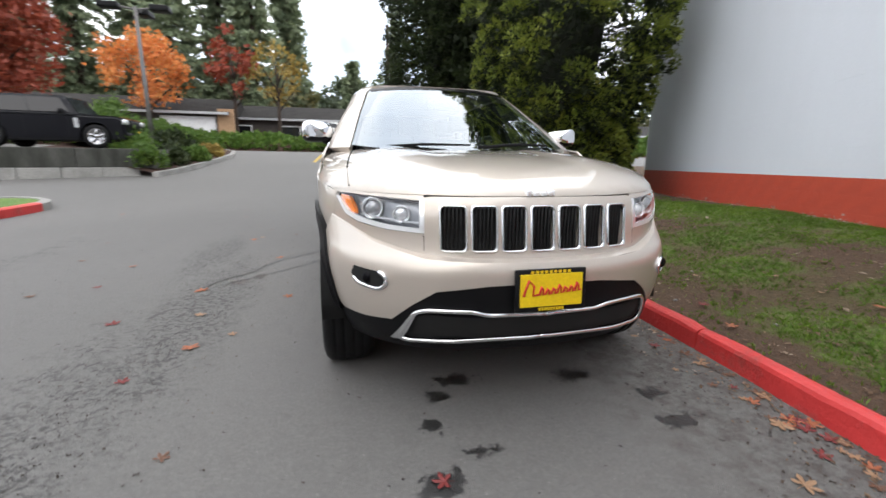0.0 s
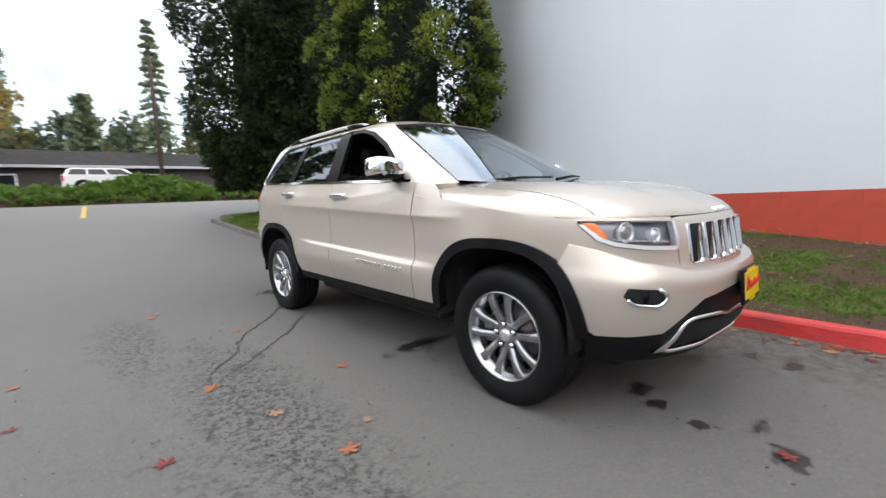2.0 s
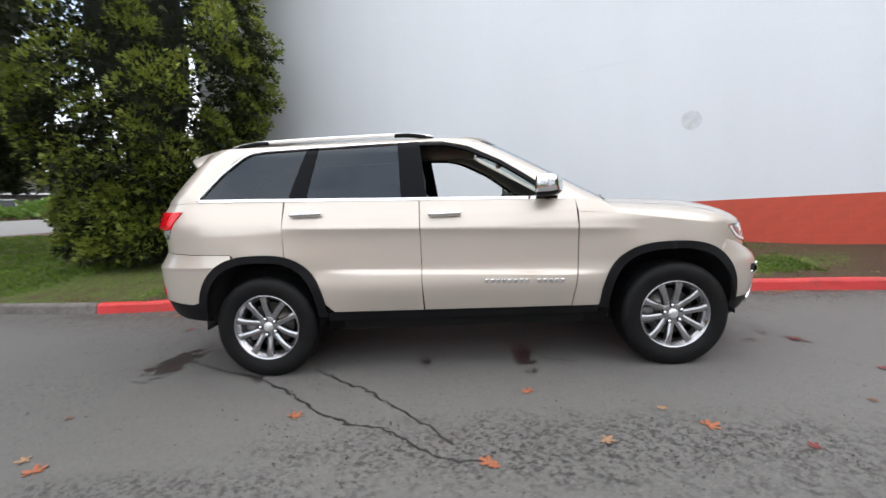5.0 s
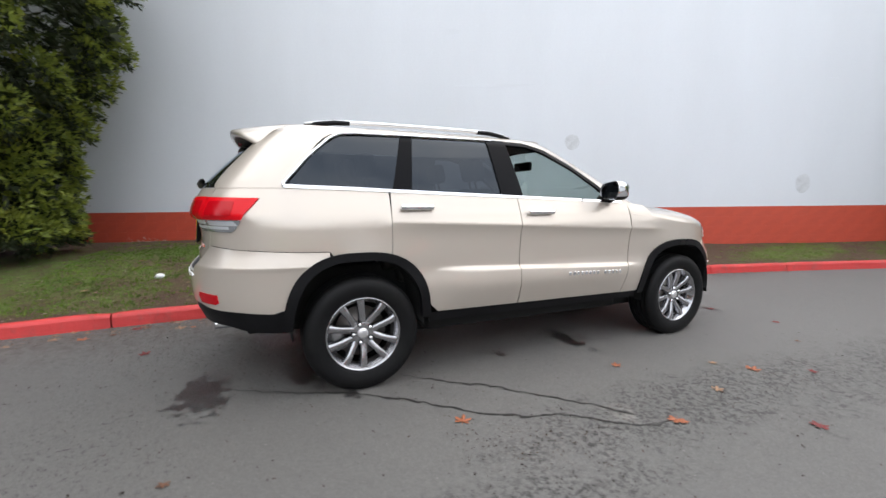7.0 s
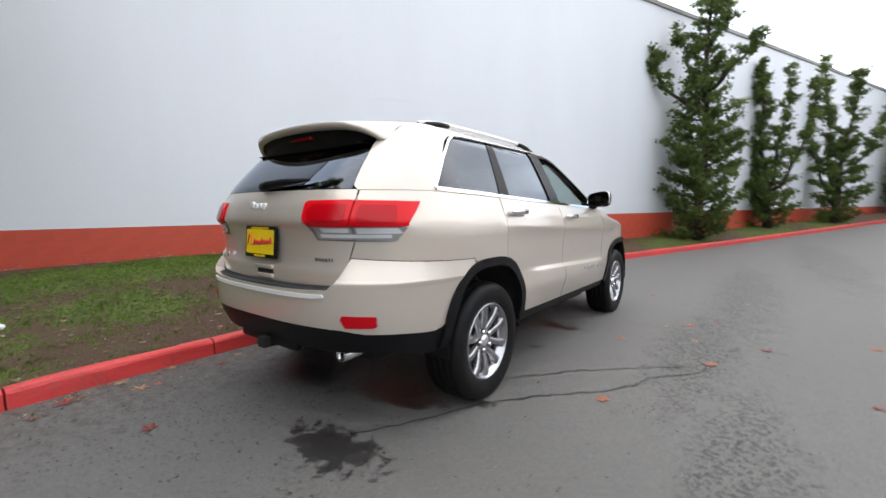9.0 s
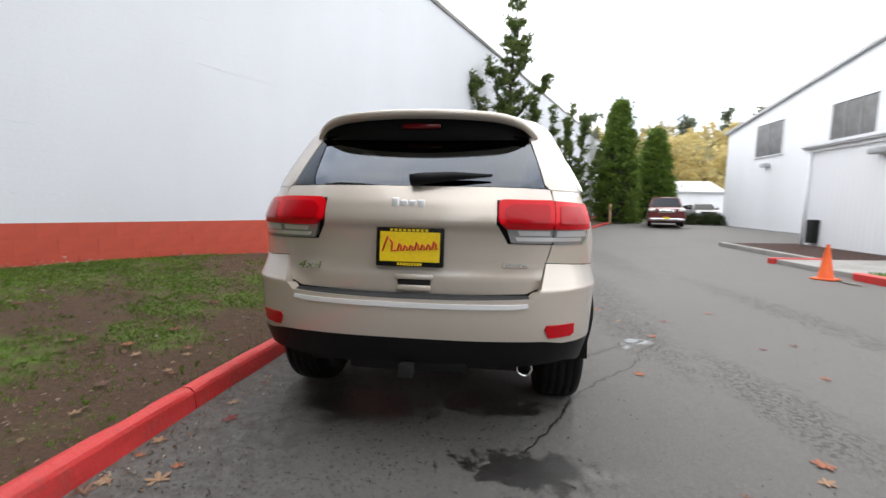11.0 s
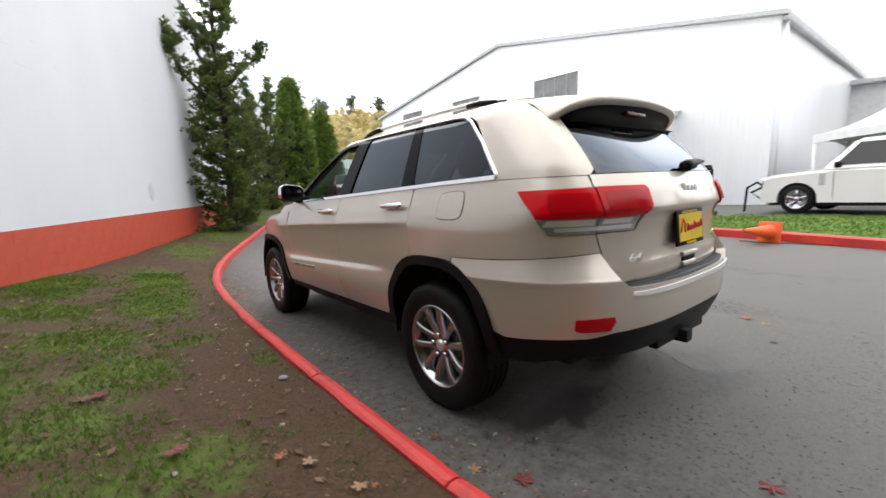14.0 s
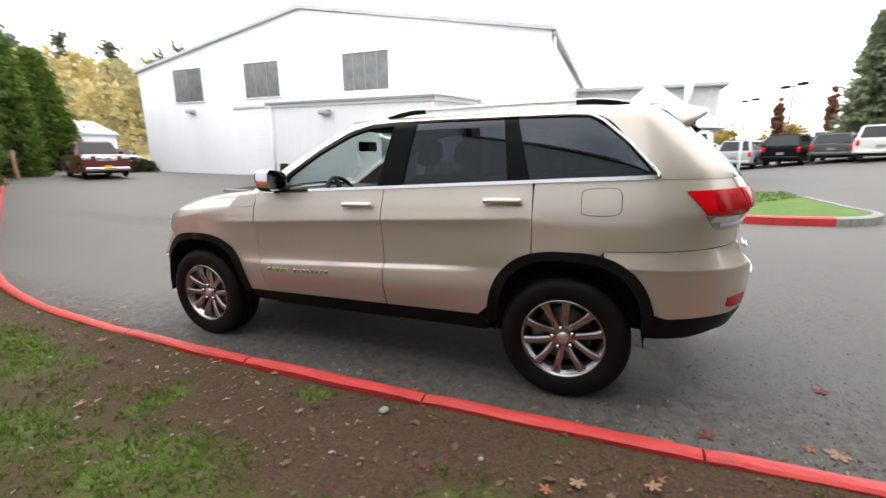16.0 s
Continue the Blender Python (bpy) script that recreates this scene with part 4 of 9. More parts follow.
        part("door_mirror", box_bm((s * W * 0.54 - 0.09, yb0 + 0.3, belt_z + 0.0), (s * W * 0.54 + 0.09, yb0 + 0.42, belt_z + 0.15), 0.03), BLACK_PLASTIC, v, "dark door mirror")
        for k in (0.32, 0.6):
            y = yb0 + (yb1 - yb0) * k
            part("door_handle", box_bm((min(s * W * 0.472, s * W * 0.5), y, belt_z - 0.14), (max(s * W * 0.472, s * W * 0.5), y + 0.18, belt_z - 0.11), 0.008), paint, v)
    part("grille", box_bm((-W * 0.22, y0 - 0.012, nose_z - 0.25), (W * 0.22, y0 + 0.06, nose_z - 0.04), 0.02), BLACK_PLASTIC if not pickup else CHROME, v)
    part("bumper", box_bm((-W * 0.46, y0 - 0.05, 0.36), (W * 0.46, y0 + 0.12, 0.52), 0.04), CHROME if pickup else paint, v)
    part("bumper", box_bm((-W * 0.46, y1 - 0.12, 0.36), (W * 0.46, y1 + 0.05, 0.54), 0.04), paint, v)
    part("number_plate", box_bm((-0.16, y1 + 0.005, 0.62), (0.16, y1 + 0.02, 0.75), 0.005), CONCRETE, v, smooth=False)
    part("number_plate", box_bm((-0.16, y0 - 0.06, 0.46), (0.16, y0 - 0.045, 0.6), 0.005), PLATE_YELLOW, v, smooth=False)
    for s in (-1, 1):
        for y in (af, ar):
            w = new("wheel")
            w.parent = v
            w.matrix_local = Matrix.Translation((s * (W / 2 - 0.11), y, r)) @ (Matrix.Rotation(math.pi, 4, "Z") if s < 0 else Matrix.Identity(4))
            part("tyre", lathe_bm([(-0.1, r * 0.64), (-0.11, r * 0.85), (-0.08, r), (0.08, r), (0.11, r * 0.85), (0.105, r * 0.66)], 28), RUBBER, w)
            part("rim", lathe_bm([(0.095, r * 0.67), (0.1, r * 0.62), (0.06, r * 0.58), (0.055, r * 0.3)], 28), ALLOY, w)
            for k in range(5):
                a = k * math.tau / 5
                bm = box_bm((0.06, -0.035, 0.04), (0.092, 0.035, r * 0.62), 0.01, 1)
                bm.transform(Matrix.Rotation(a, 4, "X"))
                part("spoke", bm, ALLOY, w)
            part("hub", lathe_bm([(0.06, r * 0.2), (0.098, r * 0.18), (0.1, 0.001)], 16), ALLOY, w)
            part("brake_disc", lathe_bm([(0.03, r * 0.6), (0.03, 0.001)], 20), VOID, w)
    return v


def stand(x, y, turn, lift=0.0):
    return Matrix.Translation((x, y, ground_z(x, y) + lift)) @ Matrix.Rotation(radians(turn), 4, "Z")


vehicle("luxury_sport_utility", stand(-12.85, 2.15, -10, 0.03), PAINTS["white"], "white luxury sport utility vehicle parked behind the lawn", L=4.97, W=1.95, H=1.86, belt_z=1.16, hood=1.35, screen_run=0.6, roof_back=0.12, tail_run=0.3, nose_z=0.98, axle_f=0.86, axle_r=1.2, r=0.385, seams=True)
vehicle("pickup_truck", stand(-11.5, -25.2, 162, 0.0), PAINTS["maroon"], "dark red pickup truck with a chrome nose by the workshop", L=5.6, W=2.0, H=1.9, belt_z=1.2, hood=1.5, nose_z=1.08, axle_f=0.95, axle_r=1.2, r=0.4, pickup=True, category="truck")
vehicle("parked_car", stand(-17.5, -33.5, 170), PAINTS["charcoal"], "dark car parked behind the pickup truck", L=4.6, H=1.5)
lot = (("silver", -28.9, 9.2, -118, 4.6, 1.7), ("black", -28.6, 11.4, -118, 4.7, 1.75), ("charcoal", -27.4, 13.2, -118, 4.6, 1.5), ("white", -25.2, 13.9, -110, 4.4, 1.68), ("maroon", -22.6, 14.6, -110, 4.4, 1.45), ("silver", -43, 11, 90, 4.5, 1.5), ("charcoal", -42, 14, 90, 4.5, 1.5), ("white", -41, 17, 90, 4.6, 1.7), ("black", -40, 20, 90, 4.6, 1.6), ("silver", -39, 8.5, 90, 4.6, 1.6), ("red", -37, 15, 80, 4.4, 1.45), ("charcoal", -36, 18, 80, 4.6, 1.5), ("white", -29.5, 6.9, 90, 4.7, 1.75))
for tone, x, y, turn, length, height in lot:
    vehicle("parked_car", stand(x, y, turn), PAINTS[tone], tone + " car parked in a row in the lot", L=length, H=height, belt_z=0.95 + 0.1 * (height - 1.45) * 4, group="cars in the parking lot")
vehicle("parked_car", Matrix.Translation((0.3, 30.5, 2.0)) @ Matrix.Rotation(radians(88), 4, "Z"), PAINTS["white"], "white car parked behind the ivy bank", L=4.6, H=1.45)
vehicle("black_sport_utility", Matrix.Translation((-9.95, 13.3, 1.215)) @ Matrix.Rotation(radians(94), 4, "Z"), PAINTS["black"], "black boxy sport utility vehicle parked above a retaining wall", L=4.5, W=1.82, H=1.64, belt_z=1.06, hood=1.3, screen_run=0.35, roof_back=0.05, nose_z=0.95, r=0.38, seams=True)

# ---- white party tent behind the lawn ----
tent = thing("canopy_tent", Matrix.Translation((-18.3, 3.0, 0.2)), "white peaked canopy tent on posts beside the workshop", "tent")
bm = bmesh.new()
N, HALF = 28, 2.95
rows = []
for i in range(N + 1):
    row = []
    for j in range(N + 1):
        u, v_ = i / N * 2 - 1, j / N * 2 - 1
        e = max(abs(u), abs(v_))
        arch_ = 0.16 * (1 - (min(abs(u), abs(v_)) / max(e, 1e-6)) ** 2) * e ** 4
        row.append(bm.verts.new((u * HALF, v_ * HALF, 2.2 + arch_ + 2.15 * (1 - e) ** 1.55)))
    rows.append(row)
for i in range(N):
    for j in range(N):
        bm.faces.new((rows[i][j], rows[i + 1][j], rows[i + 1][j + 1], rows[i][j + 1]))
part("canopy", bm, CANVAS, tent)
for k in range(4):
    bm = bmesh.new()
    strip_ = []
    for i in range(17):
        u = i / 16 * 2 - 1
        z = 2.2 + 0.16 * (1 - u * u)
        p = Matrix.Rotation(k * math.pi / 2, 3, "Z") @ Vector((HALF + 0.004, u * HALF, z))
        strip_.append([bm.verts.new(p), bm.verts.new(p - Vector((0, 0, 0.24)))])
    for a, b in zip(strip_, strip_[1:]):
        bm.faces.new((a[0], a[1], b[1], b[0]))
    part("valance", bm, CANVAS, tent)
for sx, sy in ((-1, -1), (1, -1), (-1, 1), (1, 1)):
    part("tent_post", tube_bm((sx * (HALF - 0.06), sy * (HALF - 0.06), -0.3), (sx * (HALF - 0.06), sy * (HALF - 0.06), 2.2), 0.05), CANVAS, tent)
part("tent_peak", tube_bm((0, 0, 4.2), (0, 0, 4.65), 0.05, 0.02), CANVAS, tent)
PALE_WALL = varied("pale_grey_wall", (0.62, 0.63, 0.63), (0.56, 0.57, 0.57), 0.4, 0.6)
hall = thing("showroom", LEVEL @ Matrix.Translation((-38, 0.5, 0.0)), "low pale grey showroom behind the tent", "building")
part("wall", box_bm((-8, -12, -0.6), (8, 7, 5.7)), PALE_WALL, hall, smooth=False)
part("roof", box_bm((-8.3, -12.3, 5.7), (8.5, 7.4, 5.95), 0.05), TRIM_GREY, hall, smooth=False)
for k in range(4):
    window_in(hall, 8.0, -9.5 + k * 2.5, -7.6 + k * 2.5, 0.4, 2.2, 2, mat_=CARGLASS)
flag_ = thing("feather_flag", Matrix.Translation((-29.0, 5.5, 0.0)), "tall white feather flag on a thin pole", "flag")
part("flag_pole", tube_bm((0, 0, 0), (0, 0, 6.6), 0.03, 0.012), GALV, flag_)
bm = bmesh.new()
rows = []
for i in range(14):
    t = i / 13
    z = 4.2 + 2.4 * t
    w = 0.55 * math.sin(math.pi * min(1, 0.25 + 0.75 * (1 - t) ** 0.8)) ** 0.8 + 0.02
    rows.append([bm.verts.new((0.02, 0.02, z)), bm.verts.new((0.05 * math.sin(t * 6), 0.02 + w, z - 0.1))])
for a, b in zip(rows, rows[1:]):
    bm.faces.new((a[0], a[1], b[1], b[0]))
part("flag_cloth", bm, CANVAS, flag_)
barn = thing("storage_shed", LEVEL @ Matrix.Translation((-21.5, -52, 0.0)), "white storage shed with an open tan bay beyond the road", "shed")
part("wall", prism([(-4, -0.5), (4, -0.5), (4, 3.2), (0, 4.5), (-4, 3.2)], -5, 4), SIDING, barn, smooth=False)
part("roof", prism([(-4.3, 3.12), (0, 4.55), (4.3, 3.12), (4.3, 3.27), (0, 4.7), (-4.3, 3.27)], -5.2, 4.3), TRIM_GREY, barn, smooth=False)
part("bay", box_bm((3.9, -2, -0.2), (4.05, 4, 2.6)), TAN_BOARD, barn, "tan open bay", smooth=False)

# ---- the retaining wall of stacked concrete blocks and the raised lot ----
wall_blocks = thing("retaining_wall", Matrix.Translation((-6.55, 11.36, 0)) @ Matrix.Rotation(math.atan(0.44), 4, "Z"), "two courses of stained concrete blocks holding a raised lot", "wall", kind="structure")
rng = random.Random(31)
for row, (z0, z1, w, mat_) in enumerate(((0.1, 0.655, 0.92, CONCRETE), (0.665, 1.215, 1.83, OLD_CONCRETE))):
    x = -0.35 * (1 - row)
    while x - w > -5.3:
        tip = rng.uniform(-0.012, 0.012)
        block_ob = part("block", box_bm((x - w + 0.012, tip + 0.05 * row, z0), (x, 0.6, z1), 0.022, 2), mat_, wall_blocks, smooth=False)
        x -= w
bm = bmesh.new()
lot_edge = [(-6.45, 11.55), (-11.0, 9.57), (-12.4, 12.2), (-12.6, 22.0), (-6.5, 22.0)]
top_ = [bm.verts.new((x, y, 1.21)) for x, y in lot_edge]
low_ = [bm.verts.new((x, y, 0.0)) for x, y in lot_edge]
bm.faces.new(top_[::-1])
for k in range(5):
    bm.faces.new((top_[k], top_[(k + 1) % 5], low_[(k + 1) % 5], low_[k]))
bmesh.ops.recalc_face_normals(bm, faces=bm.faces)
raised = mesh_ob("ground_2", bm, ASPHALT, False)
tagged(raised, "raised asphalt lot above the retaining wall", "lot", kind="structure")

# planting bed at the corner, with its kerb
bed_line = [(-6.3, 11.0), (-6.0, 11.9), (-5.75, 13.2), (-5.5, 15.0), (-5.4, 16.9), (-5.7, 18.6), (-6.6, 19.8)]
kerb_5 = thing("kerb_5", Matrix.Identity(4), "bare concrete kerb round the shrub bed", "kerb", kind="structure")
for (x0, y0), (x1, y1) in zip(bed_line, bed_line[1:]):
    z0, z1 = ground_z(x0, y0), ground_z(x1, y1)
    bm = bmesh.new()
    q = [bm.verts.new(p) for p in ((x0, y0, z0 - 0.1), (x1, y1, z1 - 0.1), (x1, y1, z1 + 0.15), (x0, y0, z0 + 0.15), (x0 - 0.16, y0, z0 - 0.1), (x1 - 0.16, y1, z1 - 0.1), (x1 - 0.16, y1, z1 + 0.15), (x0 - 0.16, y0, z0 + 0.15))]
    for f in ((0, 1, 2, 3), (3, 2, 6, 7), (4, 7, 6, 5), (0, 3, 7, 4), (1, 5, 6, 2)):
        bm.faces.new([q[k] for k in f])
    part("kerb_stone", bm, CONCRETE, kerb_5, smooth=False)
bm = bmesh.new()
for (x0, y0), (x1, y1) in zip(bed_line, bed_line[1:]):
    q = [bm.verts.new((x, y, ground_z(x, y) + h)) for x, y, h in ((x0 - 0.1, y0, 0.12), (x1 - 0.1, y1, 0.12), (-9.5, y1 + 0.3, 0.75), (-9.5, y0 + 0.3, 0.75))]
    bm.faces.new(q)
tagged(mesh_ob("planting_bed", bm, MULCH), "mulched shrub bed at the lot corner", "planting bed", kind="structure")

# ---- houses beyond the ivy bank ----
def house(x, y, w, label, turn=0, garage=None):
    h = thing("house", LEVEL @ Matrix.Translation((x, y, 3.4)) @ Matrix.Rotation(radians(turn), 4, "Z"), label, "house", "houses beyond the bank")
    part("wall", box_bm((-w / 2, -4, -1.5), (w / 2, 4, 2.0)), BROWN_WALL, h, smooth=False)
    bm = bmesh.new()
    a = [bm.verts.new(p) for p in ((-w / 2 - 0.5, -4.7, 1.85), (w / 2 + 0.5, -4.7, 1.85), (w / 2 + 0.5, 4.7, 1.85), (-w / 2 - 0.5, 4.7, 1.85), (-w / 2 - 0.5, 0, 3.5), (w / 2 + 0.5, 0, 3.5))]
    for f in ((0, 1, 5, 4), (2, 3, 4, 5), (0, 4, 3), (1, 2, 5), (0, 3, 2, 1)):
        bm.faces.new([a[k] for k in f])
    part("roof", bm, SHINGLE, h, "grey shingle roof", smooth=False)
    part("fascia", box_bm((-w / 2 - 0.5, -4.75, 1.72), (w / 2 + 0.5, -4.66, 1.9)), TRIM_GREY, h, smooth=False)
    k = -w / 2 + 1.5
    n = 0
    while k < w / 2 - 2.4:
        win = new("window")
        win.parent = h
        tall = n % 3 == 1
        part("window_frame", box_bm((k, -4.06, -1.2 if tall else 0.1), (k + 1.9, -4.0, 1.35), 0.01), CANVAS, win, smooth=False)
        part("window_pane", box_bm((k + 0.1, -4.08, -1.1 if tall else 0.2), (k + 1.8, -4.05, 1.25)), CARGLASS, win, smooth=False)
        k += 4.1
        n += 1
    if garage is not None:
        part("garage_door", box_bm((garage, -4.12, -1.4), (garage + 3.9, -4.02, 1.6), 0.02), CANVAS, h, "white garage door", smooth=False)
        part("gable_board", box_bm((garage + 4.1, -4.3, -1.4), (garage + 5.3, -4.05, 2.2), 0.02), TAN_BOARD, h, "tan board panel", smooth=False)
    return h


house(-19.2, 38, 19, "low brown house with a grey roof and a white garage door", 0, garage=5.0)
house(-1.5, 41, 20, "long low house with a grey shingle roof and porch windows", -2)
house(20, 44, 18, "low house with a grey shingle roof", -6)
house(42, 46, 18, "low house far along the street", -10)

# yellow road marking and small street furniture
bm = bmesh.new()
rows = []
for i in range(7):
    y = 15.4 + 4.6 * i / 6
    x = -1.9 + 0.06 * (y - 15.4)
    rows.append([bm.verts.new((x - 0.07, y, ground_z(x, y) + 0.006)), bm.verts.new((x + 0.07, y, ground_z(x, y) + 0.006))])
for a, b in zip(rows, rows[1:]):
    bm.faces.new((a[0], a[1], b[1], b[0]))
tagged(mesh_ob("road_marking", bm, YELLOW_LINE), "worn yellow line painted on the asphalt", "road marking", kind="structure")


POLE_GREY = varied("weathered_pole_grey", (0.17, 0.165, 0.16), (0.12, 0.115, 0.11), 2.5, 0.6)


def lamp_post(x, y, h, arms, label, z=None):
    p = thing("street_lamp", Matrix.Translation((x, y, ground_z(x, y) if z is None else z)), label, "lamp post", "lamp posts")
    part("post", tube_bm((0, 0, 0), (0, 0, h), 0.09, 0.06), POLE_GREY, p)
    part("base", tube_bm((0, 0, 0), (0, 0, 0.5), 0.22, 0.2), CONCRETE, p)
    for a in arms:
        d = Vector((math.cos(radians(a)), math.sin(radians(a)), 0))
        part("arm", tube_bm(Vector((0, 0, h - 0.1)), Vector((0, 0, h)) + d * 0.7, 0.035), POLE_GREY, p)
        bm = box_bm((0.5, -0.22, h - 0.12), (1.15, 0.22, h + 0.08), 0.03)
        bm.transform(Matrix.Rotation(radians(a), 4, "Z"))
        part("lamp_head", bm, BLACK_PLASTIC, p, "dark lamp head")
    return p


lamp_post(-7.9, 15.2, 5.2, (0, 180, 90), "grey lamp post with dark heads above the shrub bed", ground_z(-8, 12) + 0.6)
lamp_post(-38, 13.9, 5.4, (20, 200), "grey lamp post in the parking lot")
lamp_post(-50, 14.0, 5.6, (20, 200), "grey lamp post in the parking lot")
pole = thing("utility_pole", Matrix.Translation((2.9, 30, 1.5)), "thin weathered wooden utility pole behind the bank", "pole")
part("pole_shaft", tube_bm((0, 0, 0), (0, 0, 9), 0.14, 0.1), BARK, pole)
bm = box_bm((-0.06, -0.06, 0), (0.06, 0.06, 1.4), 0.01)
tagged(mesh_ob("marker_post", bm, TAN_BOARD), "short brown wooden marker post by the kerb end", "post").matrix_world = Matrix.Translation((-8.0, -25.0, ground_z(-8, -25) + 0.1))

# ---- the parked sport utility vehicle: front towards -y, its right side towards -x ----
class Shell:
    """A body skin: a plan outline at each height, with a rounded nose and tail. s is y along the sides and an angle past them."""

    def __init__(self, w, nose, yf, nf, tail, yr, nr, side=None):
        self.w, self.nose, self.yf, self.nf, self.tail, self.yr, self.nr, self.side = w, nose, yf, nf, tail, yr, nr, side

    def at(self, s, z):
        yf, yr = self.yf(z), self.yr(z)
        if s < yf:
            a = min(yf - s, math.pi / 2)
            n = self.nf(z)
            x = self.w(z) * max(0.0, math.cos(a)) ** (2 / n)
            return x, yf - (yf - self.nose(z)) * math.sin(a) ** (2 / n), z
        if s > yr:
            a = min(s - yr, math.pi / 2)
            n = self.nr(z)
            x = self.w(z) * max(0.0, math.cos(a)) ** (2 / n)
            return x, yr + (self.tail(z) - yr) * math.sin(a) ** (2 / n), z
        return self.w(z) + (self.side(s, z) if self.side else 0.0), s, z

    def s_of(self, p):
        """(y, z), ('f', x, z) or ('r', x, z) as (s, z)."""
        if p[0] == "f":
            _, x, z = p
            return self.yf(z) - math.acos(min(1.0, (x / self.w(z))) ** (self.nf(z) / 2)), z
        if p[0] == "r":
            _, x, z = p
            return self.yr(z) + math.acos(min(1.0, (x / self.w(z))) ** (self.nr(z) / 2)), z
        y, z = p
        if y < self.yf(z):
            d = min(1.0, (self.yf(z) - y) / (self.yf(z) - self.nose(z)))
            return self.yf(z) - math.asin(d ** (self.nf(z) / 2)), z
        if y > self.yr(z):
            d = min(1.0, (y - self.yr(z)) / (self.tail(z) - self.yr(z)))
            return self.yr(z) + math.asin(d ** (self.nr(z) / 2)), z
        return y, z


class Top:
    """A skin seen from above: z over (x, y)."""

    def __init__(self, height):
        self.height = height

    def at(self, x, y):
        return x, y, self.height(x, y)

    def s_of(self, p):
        return p


def skin_normal(surface, s, t, out):
    e = 0.0025
    a = [Vector(surface.at(*q)) for q in ((s - e, t), (s + e, t), (s, t - e), (s, t + e))]
    n = (a[1] - a[0]).cross(a[3] - a[2])
    if n.length < 1e-12:
        return Vector(out)
    n.normalize()
    return n if n.dot(out) >= 0 else -n


def rounded(pts, r, k=4):
    """The polygon with its corners rounded."""
    done = []
    n = len(pts)
    for i in range(n):
        p, a, b = Vector(pts[i]), Vector(pts[i - 1]), Vector(pts[(i + 1) % n])
        da, db = (a - p), (b - p)
        q = min(r, da.length * 0.45, db.length * 0.45)
        if q < 1e-4:
            done.append(tuple(p))
            continue
        a, b = p + da.normalized() * q, p + db.normalized() * q
        for j in range(k + 1):
            t = j / k
            done.append(tuple((1 - t) ** 2 * a + 2 * t * (1 - t) * p + t * t * b))
    return done


